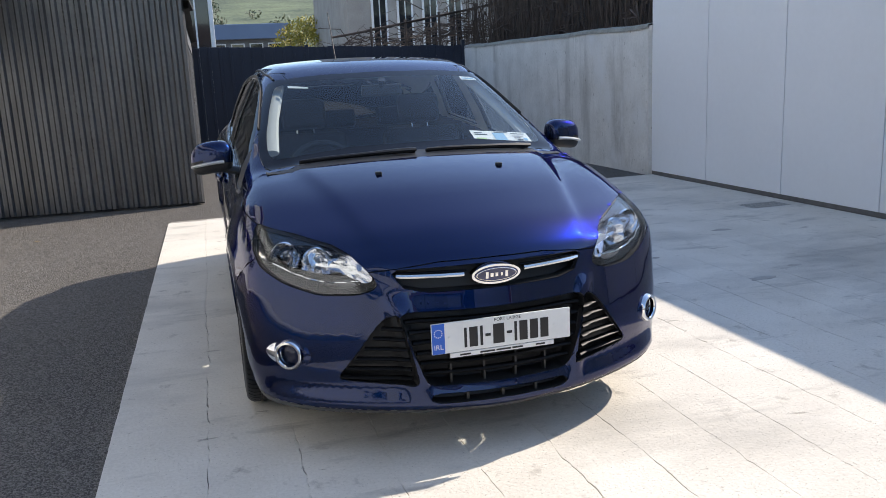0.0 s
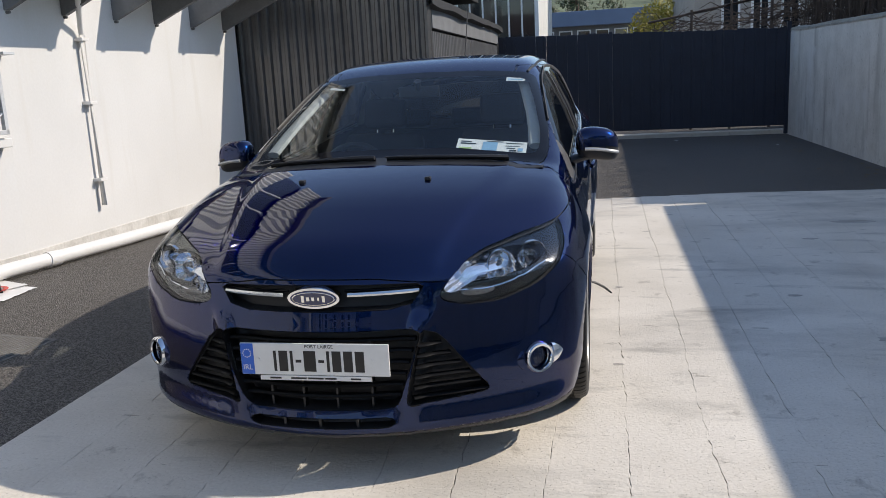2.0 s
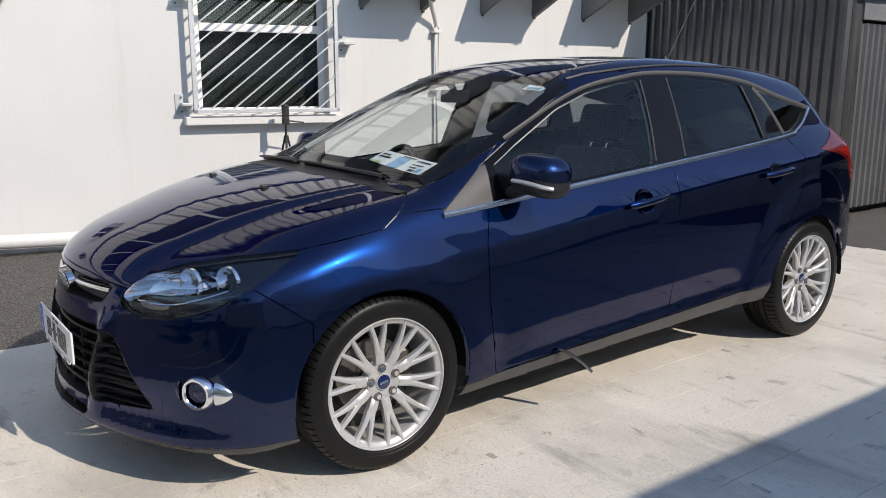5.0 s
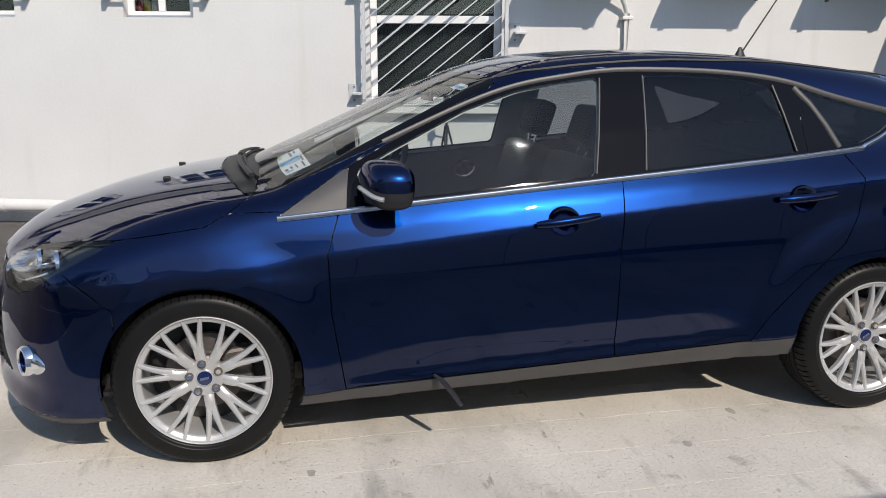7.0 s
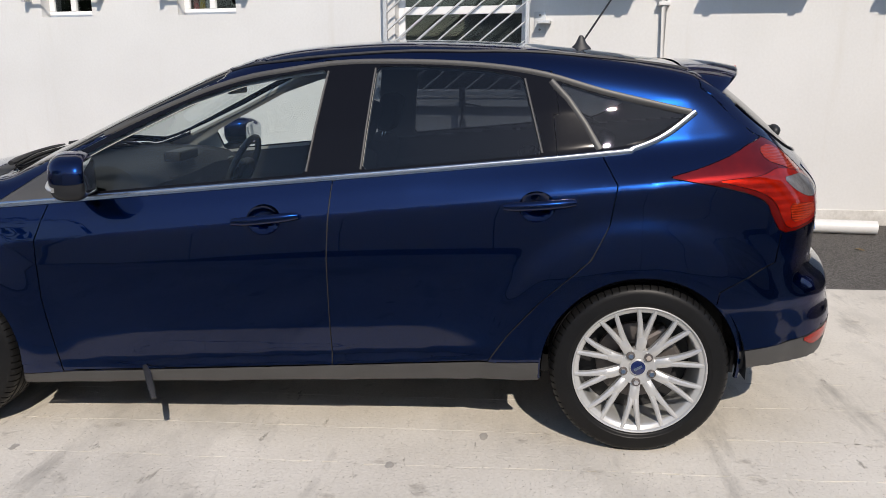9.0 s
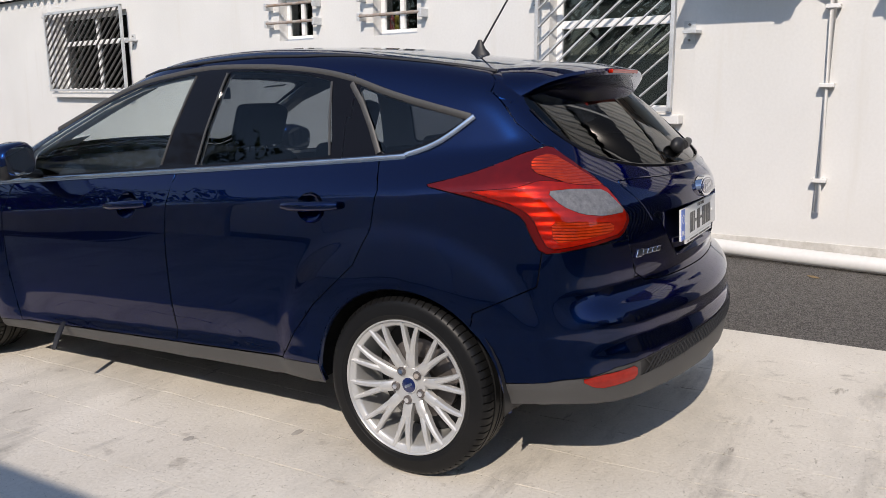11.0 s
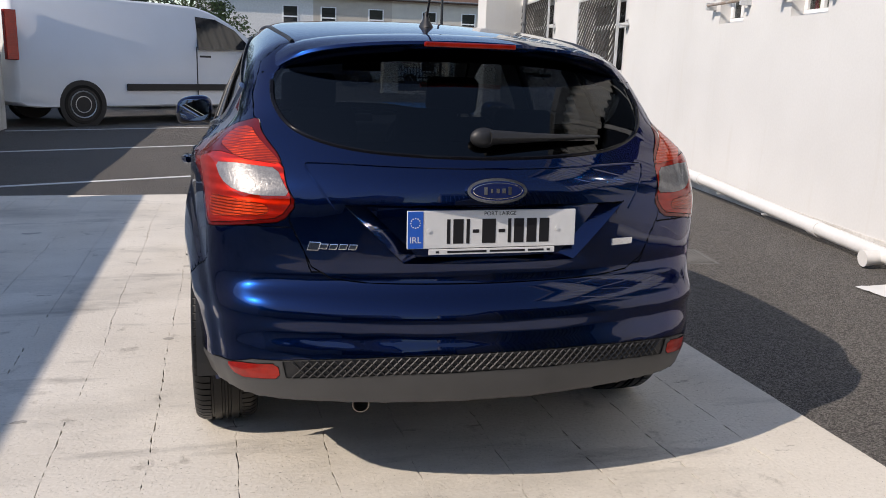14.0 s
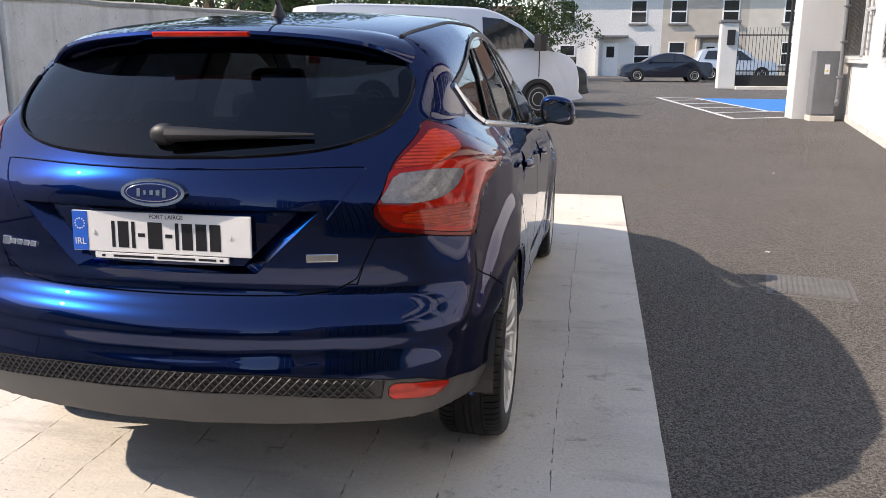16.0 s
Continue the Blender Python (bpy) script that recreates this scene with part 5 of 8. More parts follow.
# dark inner skin and pale pillar lining
solid = [k for k in REGION if k not in ("windscreen", "glass_f", "glass_r", "glass_q", "rear_glass", "grille_up", "grille_low", "slot", "grille_side", "recess", "headlamp", "lamp_zone", "cup_f", "cup_r", "screen_frit")]
low = [f for k in solid for f in REGION[k] if XYZ[f].mean(0)[2] < belt(XYZ[f].mean(0)[1]) - 0.01]
high = [f for k in solid for f in REGION[k] if XYZ[f].mean(0)[2] >= belt(XYZ[f].mean(0)[1]) - 0.01]
for nm, faces, mt, lb in (("inner_panel", low, DASH, "charcoal inner panels"), ("roof_lining", high, LINING, "pale grey roof and pillar lining")):
    me = skin_mesh(nm, faces, gap=0, sink=0.022, flip=True)
    me.materials.append(mt)
    tagged(new(nm, me), lb).parent = car
# Added panel, out of view, that keeps sunlight from leaking through the hollow nose.
part("nose_light_block", cuboid(-0.55, -1.86, 0.20, 0.55, -1.80, 0.72, 0.004), BLACK_MATT, car, "added black panel behind the grille that stops light leaking through")
part("undertray", cuboid(-0.62, -1.98, 0.185, 0.62, -1.69, 0.20), BLACK_MATT, car, "black plastic undertray")
part("underbody", cuboid(-0.58, -1.90, 0.19, 0.58, 1.50, 0.26), BLACK_MATT, car, "black underbody")

# bright belt strip, roof strips, window divider
for s in (1, -1):
    line = spline([(-1.05, .878), (-.82, .897), (.22, .990), (1.17, 1.075), (1.29, 1.094), (1.40, 1.139), (1.505, 1.218)], 5, closed=False)
    q = side_x(line[:, 0], line[:, 1])
    bm = tube(bmesh.new(), [(s * (x + 0.002), y, z) for x, y, z in q], 0.0115, 8, 0.8, up=(1, 0, 0))
    part("belt_strip", bm, SATIN_CHROME, car, "bright chrome belt strip", smooth=True)
    line = [(1.0, 1.325), (1.06, 1.262), (1.12, 1.178), (1.17, 1.092)]
    q = side_x([a for a, b in line], [b for a, b in line])
    part("window_divider", tube(bmesh.new(), [(s * (x + 0.001), y, z) for x, y, z in q], 0.012, 8, 0.4, up=(1, 0, 0)), TRIM_SATIN, car, "dull grey window divider", smooth=True)
    line = spline([(-.66, 1.128), (-.34, 1.264), (-.14, 1.330), (.05, 1.364), (.26, 1.389), (.55, 1.389), (.78, 1.375), (.98, 1.345), (1.19, 1.285), (1.49, 1.216)], 4, closed=False)
    q = side_x(line[:, 0], line[:, 1])
    part("window_top_strip", tube(bmesh.new(), [(s * (x + 0.001), y, z) for x, y, z in q], 0.0125, 8, 0.35, up=(1, 0, 0)), TRIM_SATIN, car, "dull grey metal strip over the windows", smooth=True)
    for yb, zb_, yt, zt in ((0.132, 1.01, 0.19, 1.36), (0.330, 1.02, 0.366, 1.37), (0.972, 1.08, 0.908, 1.333)):
        q = side_x(np.linspace(yb, yt, 6), np.linspace(zb_, zt, 6))
        part("window_seal", tube(bmesh.new(), [(s * (x + 0.001), y, z) for x, y, z in q], 0.0045, 6, up=(1, 0, 0)), TRIM_GREY, car, smooth=True)
    q = top_z(np.interp(np.linspace(-0.2, 1.5, 18), [-.2, 0, .7, 1.25, 1.5], [.56, .585, .59, .565, .535]), np.linspace(-0.2, 1.5, 18))
    part("roof_strip", tube(bmesh.new(), [(s * x, y, z - 0.001) for x, y, z in q], 0.008, 6, up=(0, 0, 1)), BLACK_MATT, roof, "black roof ditch strip", smooth=True)


# ---- front details ----
def bar_front(name, x0, x1, z, thick, deep, inset, material, parent, label="", bow_z=0.0, s=1):
    """A bar across the nose that follows its bow."""
    xs = np.linspace(x0, x1, 14)
    q = front_y(xs, np.full(14, z))
    bm = tube(bmesh.new(), [(s * x, y + inset, zz + bow_z * (x / 0.35)**2) for x, y, zz in q], thick, 8, deep, up=(0, 1, 0))
    return part(name, bm, material, parent, label, smooth=True)


for z in (0.500, 0.462, 0.424, 0.386, 0.348, 0.310):
    bar_front("slat", -0.27 - (z - 0.29) * 0.30, 0.27 + (z - 0.29) * 0.30, z, 0.008, 2.0, 0.035, GRILLE_BLACK, lower_grille)
for x in (-0.18, -0.06, 0.06, 0.18):
    q = front_y([x], [0.40])[0]
    part("upright", cuboid(x - 0.004, q[1] + 0.03, 0.268, x + 0.004, q[1] + 0.06, 0.50, 0.001), BLACK_MATT, lower_grille)
for x in (-0.13, 0.0, 0.13):
    q = front_y([x], [0.222])[0]
    part("upright", cuboid(x - 0.005, q[1] + 0.012, 0.208, x + 0.005, q[1] + 0.03, 0.237, 0.001), BLACK_MATT, front_bumper)
SLATS = [(0.318 + 0.0 * i, [0.555, 0.53, 0.50, 0.470, 0.440, 0.410][i], 0.300 + 0.036 * i) for i in range(6)]
for s in (1, -1):
    for x0, x1, z in SLATS:
        bar_front("slat", x0 + (z - 0.3) * 0.12, x1, z, 0.007, 2.2, 0.018, GRILLE_BLACK, front_bumper, s=s)
    bar_front("grille_bar", 0.112, 0.345, 0.657, 0.0095, 1.1, 0.012, SATIN_CHROME, front_bumper, "bright chrome grille bar", bow_z=0.004, s=s)
    bar_front("grille_bar", 0.10, 0.352, 0.668, 0.0045, 1.2, 0.02, GLOSS_BLACK, front_bumper, s=s)
    # fog lamp
    c = front_y([0.725], [0.378])[0]
    n_ = normals(np.array([c]))[0]
    m = Matrix.Translation((s * c[0], c[1], c[2])) @ Vector((s * n_[0] * 0.75, n_[1], n_[2] * 0.3)).to_track_quat("X", "Z").to_matrix().to_4x4()
    fog = part("fog_lamp", lathe(bmesh.new(), [(0.040, 0.012), (0.043, 0.017), (0.050, 0.018), (0.056, 0.010), (0.058, -0.03)], 32), CHROME, car, "round fog lamp in chrome bezel", smooth=True, at=m)
    part("lens", lathe(bmesh.new(), [(0.0, 0.006), (0.015, 0.005), (0.030, 0.001), (0.041, -0.006)], 28), LENS, fog, smooth=True)
    part("reflector_bowl", lathe(bmesh.new(), [(0.0, -0.035), (0.012, -0.034), (0.026, -0.022), (0.041, -0.004)], 28), CHROME, fog, smooth=True)
    # bezel wing and hollow round the fog lamp
    for k, (x0, x1, r, mt) in enumerate(((0.672, 0.652, 0.036, PAINT), (0.765, 0.802, 0.040, CHROME))):
        q = front_y(np.linspace(x0, x1, 5), np.full(5, 0.378))
        bm = tube(bmesh.new(), [(s * x, y + 0.004, z) for x, y, z in q], [r, r * 0.93, r * 0.78, r * 0.55, r * 0.2], 14, 0.35 if k == 0 else 0.45, up=(0, 1, 0) if k == 0 else (0.6 * s, -0.8, 0))
        part("bezel_wing", bm, mt, fog, "chrome bezel wing" if k else "blue hollow", smooth=True).matrix_parent_inverse = m.inverted()

    # inside of the headlamp
    faces = REGION["headlamp"]
    me = skin_mesh("lamp_bowl", faces, gap=0.004, sink=0.020, half=s)
    me.materials.append(stuff("lamp_bezel", (0.085, 0.086, 0.09), 0.14, 1.0, vary=0.1, bump=0) if s == 1 else bpy.data.materials["lamp_bezel"])
    lamp = [o for o in car.children if o.name.startswith("headlamp")][0 if s == 1 else 1]
    tagged(new("lamp_bowl", me), "grey lamp bezel").parent = lamp
    opening("reflector_housing", "lamp_zone", 0.075, FLUTED, lamp, "fluted chrome reflector housing", squeeze=0.72, half=s)
    for (x, y, z), r, d in (((0.600, -1.905, 0.706), 0.044, 0.05), ((0.705, -1.820, 0.716), 0.047, 0.06)):
        m = Matrix.Translation((s * x, y, z)) @ Vector((s * 0.30, -0.95, 0.05)).to_track_quat("X", "Z").to_matrix().to_4x4()
        part("reflector_bowl", lathe(bmesh.new(), [(0.006, -d), (0.02, -d * 0.93), (r * 0.7, -d * 0.6), (r, -0.005), (r * 1.12, 0.0), (r * 1.16, -0.012)], 26), FLUTED, lamp, "chrome reflector bowl", smooth=True, at=m)
        part("bulb", lathe(bmesh.new(), [(0.0, -0.012), (0.007, -0.014), (0.009, -0.022), (0.009, -d)], 14), PRISM, lamp, smooth=True, at=m)
    q = front_y([0.475, 0.50, 0.54, 0.58], [0.622, 0.622, 0.622, 0.622])
    bm = tube(bmesh.new(), [(s * x, y + 0.032, z + 0.008) for x, y, z in q], [0.014, 0.02, 0.02, 0.012], 10, 0.5, up=(0, 1, 0))
    part("indicator", bm, PRISM, lamp, "clear indicator unit", smooth=True)
    # bright edge between the reflectors and the lower bezel
    line = spline([(-.86, .645), (-.72, .640), (-.60, .668), (-.50, .700)], 5, closed=False)
    bm = bmesh.new()
    pts = []
    for u, z in line:
        x = np.linspace(0.42, 0.86, 60)
        y = (u - 0.8 * x) / 0.6
        f = field(x, y, np.full(60, z))
        k = int(np.argmin(np.abs(f + 0.02)))
        pts.append((s * x[k], y[k], z))
    part("bezel_edge", tube(bm, pts, 0.004, 6), CHROME, lamp, smooth=True)
    # washer nozzle
    q = top_z([0.265], [-1.485])[0]
    part("washer_nozzle", brick_(bmesh.new(), s * q[0] - 0.012, q[1] - 0.014, q[2] - 0.004, s * q[0] + 0.012, q[1] + 0.014, q[2] + 0.011, 0.004), BLACK_MATT, bonnet)


def badge(parent, y, z, sign, tilt):
    """Oval badge, chrome rimmed, with a plain pale mark."""
    m = pose(0, y, z, tilt, 0, 0) @ Matrix.Diagonal((1, 1, 1, 1))
    def oval(rx, rz, d0, d1, seg=40):
        bm = bmesh.new()
        a = [bm.verts.new((rx * math.cos(2 * math.pi * k / seg), sign * d0, rz * math.sin(2 * math.pi * k / seg))) for k in range(seg)]
        b = [bm.verts.new((rx * 0.97 * math.cos(2 * math.pi * k / seg), sign * d1, rz * 0.95 * math.sin(2 * math.pi * k / seg))) for k in range(seg)]
        for k in range(seg):
            bm.faces.new((a[k], a[(k + 1) % seg], b[(k + 1) % seg], b[k]))
        bm.faces.new(b)
        return bm
    o = part("badge", oval(0.094, 0.039, -0.01, 0.012), CHROME, parent, "chrome-rimmed blue oval badge", at=m)
    part("badge_face", oval(0.083, 0.030, 0.010, 0.0145), BADGE_BLUE, o)
    part("badge_line", oval(0.076, 0.0245, 0.014, 0.0155), CHROME, o)
    part("badge_field", oval(0.0735, 0.0225, 0.015, 0.0162), BADGE_BLUE, o)
    bm = bmesh.new()
    for x, w, h in ((-0.036, 0.010, 0.024), (-0.018, 0.011, 0.014), (0.0, 0.010, 0.013), (0.019, 0.006, 0.012), (0.037, 0.010, 0.022)):
        brick_(bm, x - w / 2, min(sign * 0.0158, sign * 0.0172), -h / 2, x + w / 2, max(sign * 0.0158, sign * 0.0172), h / 2, 0.0)
    part("badge_mark", bm, CHROME, o)


badge(front_bumper, front_y([0], [0.652])[0, 1] + 0.006, 0.652, -1, 8)
badge(tailgate, rear_y([0], [0.952])[0, 1] + 0.002, 0.952, 1, 8)


def words(text, size, material, parent, m, name, align="CENTER"):
    cu = bpy.data.curves.new(name, "FONT")
    cu.body, cu.size, cu.align_x, cu.align_y, cu.extrude = text, size, align, "CENTER", 0.0003
    ob = new(name, cu)
    me = bpy.data.meshes.new_from_object(ob)
    bpy.data.objects.remove(ob)
    me.materials.append(material)
    ob = new(name, me)
    ob.parent = parent
    ob.matrix_local = m
    return ob


def number_plate(parent, m, strip):
    """A plate 520 by 111 mm in the local XZ plane, its face towards -y; characters as plain bars."""
    p = part("number_plate", cuboid(-0.26, -0.003, -0.0555, 0.26, 0.005, 0.0555, 0.002), PLATE_WHITE, parent, "white number plate with blue band", at=m)
    part("plate_band", cuboid(-0.2585, -0.0042, -0.054, -0.213, 0.0, 0.054, 0.0005), PLATE_BLUE, p)
    words("IRL", 0.026, PLATE_WHITE, p, pose(-0.236, -0.0046, -0.030, 90, 0, 0), "country_letters")
    words("PORT LAIRGE", 0.0165, INK, p, pose(0.02, -0.0036, 0.045, 90, 0, 0), "county_letters")
    for k in range(12):
        a = 2 * math.pi * k / 12
        part("star", cuboid(-0.236 + 0.014 * math.cos(a) - 0.0018, -0.0048, 0.020 + 0.014 * math.sin(a) - 0.0018, -0.236 + 0.014 * math.cos(a) + 0.0018, -0.004, 0.020 + 0.014 * math.sin(a) + 0.0018), PLATE_WHITE if k else ROAD_WHITE, p)
    x = -0.142
    for w in (0.010, 0.031, 0.010, 0.020, 0.042, 0.020, 0.010, 0.031, 0.031, 0.031):
        h = 0.005 if w == 0.020 else 0.036
        part("plate_bar", cuboid(x, -0.0040, -0.006 - h, x + w, -0.001, -0.006 + h, 0.0004), INK, p)
        x += w + 0.009
    for x in (-0.196, 0.20):
        part("plate_screw", rod(bmesh.new(), (x, -0.0055, -0.002), (x, 0.0, -0.002), 0.006, 12), PLATE_WHITE, p)
    s = part("plate_strip", cuboid(-0.195, -0.0035, -0.074, 0.195, 0.004, -0.0575, 0.001), PLATE_WHITE, p)
    for x0, x1 in strip:
        part("strip_bar", cuboid(x0, -0.0042, -0.069, x1, -0.002, -0.063), INK, s)


number_plate(front_bumper, pose(0, front_y([0], [0.452])[0, 1] - 0.008, 0.452, 0, 0, 0), [(-0.16, -0.12), (-0.085, -0.03), (-0.025, 0.03), (0.035, 0.075), (0.125, 0.16)])
number_plate(tailgate, pose(0, 2.072, 0.838, -3, 0, 180), [(-0.175, -0.165), (-0.14, -0.02), (-0.01, 0.10), (0.11, 0.16), (0.17, 0.18)])


# ---- wipers, mirrors, aerial, spoiler ----
for x0, x1 in ((-0.55, -0.03), (0.02, 0.55)):
    xs = np.linspace(x0, x1, 9)
    ys = np.interp(np.abs(xs), [0, 0.3, 0.55, 0.7], [-1.20, -1.18, -1.13, -1.07]) + 0.0 * xs
    q = top_z(xs, ys)
    w = part("wiper", tube(bmesh.new(), [(x, y - 0.01, z + 0.020) for x, y, z in q], [0.005, 0.008, 0.009, 0.009, 0.009, 0.010, 0.012, 0.014, 0.012], 6, 0.8), BLACK_MATT, car, "black wiper resting on the windscreen", smooth=True)
    part("wiper_blade", tube(bmesh.new(), [(x, y + 0.012, z + 0.010) for x, y, z in q], 0.005, 6, 1.6), RUBBER, w, smooth=True)
pivot = rear_y([0.01], [1.088])[0]
q = rear_y(np.linspace(0.0, -0.39, 8), np.linspace(1.098, 1.097, 8))
wiper = part("rear_wiper", tube(bmesh.new(), [(x, y + 0.028 - 0.012 * k / 7, z) for k, (x, y, z) in enumerate(q)], [0.030, 0.027, 0.022, 0.018, 0.015, 0.012, 0.009, 0.006], 10, 0.75), BLACK_MATT, tailgate, "black rear wiper parked level", smooth=True)
bm = bmesh.new()
bmesh.ops.create_uvsphere(bm, u_segments=16, v_segments=10, radius=0.034, matrix=Matrix.Translation((pivot[0] + 0.004, pivot[1] + 0.012, pivot[2] + 0.008)) @ Matrix.Diagonal((1.25, 0.75, 0.9, 1)))
part("wiper_cap", bm, BLACK_MATT, wiper, smooth=True)
base = top_z([0.0], [1.154])[0]
aerial = part("aerial", lathe(bmesh.new(), [(0.034, -0.004), (0.030, 0.006), (0.019, 0.020), (0.010, 0.044), (0.006, 0.055), (0.0, 0.057)], 18, axis="Z"), BLACK_MATT, car, "black roof aerial", smooth=True, at=pose(0, 1.154, base[2], 0, 0, 0) @ Matrix.Diagonal((0.8, 1.35, 1, 1)))
part("aerial_rod", rod(bmesh.new(), (0, 1.165, base[2] + 0.035), (0, 1.405, base[2] + 0.40), 0.0045, 8, 0.003), BLACK_MATT, car, "thin raked aerial rod")


def mirror_unit(s, door):
    """A door mirror: painted cap, black base, lamp strip, glass."""
    C = Vector((0.925, -0.675, 1.008))
    def shell(scale, lo, hi, seg=28, rings=18):
        bm = bmesh.new()
        rows = []
        for i in range(rings + 1):
            a = -math.pi / 2 + math.pi * i / rings
            row = []
            for k in range(seg):
                b = 2 * math.pi * k / seg
                e = lambda v, p: math.copysign(abs(v)**p, v)
                x = 0.100 * e(math.cos(a), 0.55) * e(math.cos(b), 0.6)
                z = 0.078 * e(math.sin(a), 0.65)
                y = 0.078 * e(math.cos(a), 0.6) * e(math.sin(b), 0.75)
                y = min(y, 0.062)
                z += -0.10 * x * x / 0.1 - 0.012 * (x / 0.1)
                y += 0.25 * x
                row.append(bm.verts.new((s * (C.x + x * scale), C.y + y * scale, C.z + z * scale)))
            rows.append(row)
        for i in range(rings):
            for k in range(seg):
                zc = sum(v.co.z for v in (rows[i][k], rows[i + 1][k])) / 2 - C.z
                if lo <= zc < hi:
                    bm.faces.new((rows[i][k], rows[i][(k + 1) % seg], rows[i + 1][(k + 1) % seg], rows[i + 1][k]))
        bmesh.ops.delete(bm, geom=[v for v in bm.verts if not v.link_faces], context="VERTS")
        bmesh.ops.remove_doubles(bm, verts=bm.verts, dist=1e-5)
        return bm
    mir = part("door_mirror", shell(1.0, -0.014, 1), PAINT, door, "blue door mirror with lamp strip", smooth=True)
    part("mirror_base", shell(0.985, -1, -0.010), BLACK_MATT, mir, "black mirror base", smooth=True)
    part("mirror_stalk", tube(bmesh.new(), [(s * 0.80, -0.70, 0.935), (s * 0.85, -0.695, 0.945), (s * 0.90, -0.685, 0.955)], [0.045, 0.04, 0.035], 12, 0.5), BLACK_MATT, mir, smooth=True)
    pts = []
    for b in np.linspace(math.radians(112), math.radians(28), 14):
        x, y = 0.1 * math.copysign(abs(math.cos(b))**0.6, math.cos(b)), -0.078 * math.sin(b)**0.75
        pts.append((s * (C.x + x), C.y + y + 0.25 * x, C.z - 0.022 - x * x - 0.12 * x))
    bm = tube(bmesh.new(), pts, 0.0105, 8, 0.8)
    part("lamp_strip", bm, ALLOY, mir, "clear mirror indicator strip", smooth=True)
    bm = bmesh.new()
    ring = [bm.verts.new((s * (C.x + 0.080 * math.copysign(abs(math.cos(a))**0.6, math.cos(a))), C.y + 0.0645 + 0.02 * math.cos(a), C.z - 0.002 + 0.060 * math.copysign(abs(math.sin(a))**0.6, math.sin(a)))) for a in np.linspace(0, 2 * math.pi, 33)[:-1]]
    bm.faces.new(ring)
    part("mirror_glass", bm, MIRROR, mir, "mirror glass")


doors = [o for o in car.children if o.name.startswith("front_door")]
mirror_unit(1, doors[0])
mirror_unit(-1, doors[1])

# roof spoiler: a wing over the rear window
bm = bmesh.new()
NX, rows = 28, []
for i in range(NX + 1):
    x = -0.64 + 1.28 * i / NX
    ax = abs(x) / 0.64
    y0 = 1.50 - 0.02 * ax**2
    ye = 1.765 - 0.13 * ax**2 - 0.075 * ax**8
    zr = top_z([min(abs(x), 0.585) * 0.95], [y0])[0, 2] + 0.004 - 0.055 * ax**8
    ze = 1.378 - 0.050 * ax**2 - 0.080 * ax**8
    sec = []
    for a in np.linspace(0, 1, 7):
        sec.append((x, y0 + (ye - y0) * a, zr + (ze - zr) * a + 0.010 * math.sin(math.pi * a)))
    sec += [(x, ye + 0.004, ze - 0.010), (x, ye - 0.004, ze - 0.024)]
    yu = 1.66 - 0.05 * ax**2
    zu = 1.315 - 0.05 * ax**2
    for a in (0.35, 0.7, 1.0):
        sec.append((x, ye - 0.004 + (yu - ye) * a, ze - 0.024 + (zu - ze + 0.024) * a))
    sec.append((x, y0 + 0.05, zr - 0.05))
    rows.append([bm.verts.new(p) for p in sec])
for a, b in zip(rows, rows[1:]):
    for k in range(len(a) - 1):
        bm.faces.new((a[k], a[k + 1], b[k + 1], b[k]))
bm.faces.new(rows[0])
bm.faces.new(rows[-1][::-1])
spoiler = part("roof_spoiler", bm, PAINT, tailgate, smooth=True)
part("brake_light", cuboid(-0.15, 1.752, 1.357, 0.15, 1.775, 1.373, 0.004), RED_LENS, spoiler, "red high brake light")

# pressed edge across the tailgate, seal round the rear window
edge_line = spline([(-.455, .885), (-.50, .95), (-.535, 1.005), (-.50, 1.016), (-.25, 1.012), (0, 1.010), (.25, 1.012), (.50, 1.016), (.535, 1.005), (.50, .95), (.455, .885)], 4, closed=False)
q = rear_y(np.abs(edge_line[:, 0]), edge_line[:, 1])
part("pressed_edge", tube(bmesh.new(), [(x, y - 0.0012, z) for x, (_, y, z) in zip(edge_line[:, 0], q)], 0.0035, 6, up=(0, 1, 0)), PAINT, tailgate, smooth=True)
half_line = spline([(0, 1.037), (.2, 1.041), (.38, 1.053), (.50, 1.078), (.575, 1.117), (.612, 1.18), (.612, 1.24)], 5, closed=False)
q = rear_y(half_line[:, 0], half_line[:, 1])
seal = [(-x, y + 0.001, z) for x, y, z in q[::-1]] + [(x, y + 0.001, z) for x, y, z in q[1:]]
part("window_seal", tube(bmesh.new(), seal, 0.0065, 8, 0.6, up=(0, 1, 0)), GLOSS_BLACK, tailgate, "black rear window seal", smooth=True)

# lettering plates as plain bright shapes
for x, w, h in ((0.535, 0.034, 0.026), (0.503, 0.024, 0.017), (0.476, 0.024, 0.017), (0.449, 0.024, 0.017), (0.422, 0.024, 0.017)):
    q = rear_y([x - w / 2], [0.785])[0]
    m = Matrix.Translation(q) @ Matrix.Rotation(radians(-16), 4, "Z") @ Matrix(((1, 0, -0.35, 0), (0, 1, 0, 0), (0, 0, 1, 0), (0, 0, 0, 1)))
    part("model_mark", brick_(bmesh.new(), -w / 2, -0.002, -h / 2, w / 2, 0.005, h / 2, 0.002, m), CHROME, tailgate, "bright model mark")
q = rear_y([-0.44], [0.782])[0]
part("trim_mark", brick_(bmesh.new(), -0.042, -0.002, -0.011, 0.042, 0.005, 0.011, 0.002, Matrix.Translation(q) @ Matrix.Rotation(radians(16), 4, "Z")), SATIN_CHROME, tailgate, "small bright trim mark")

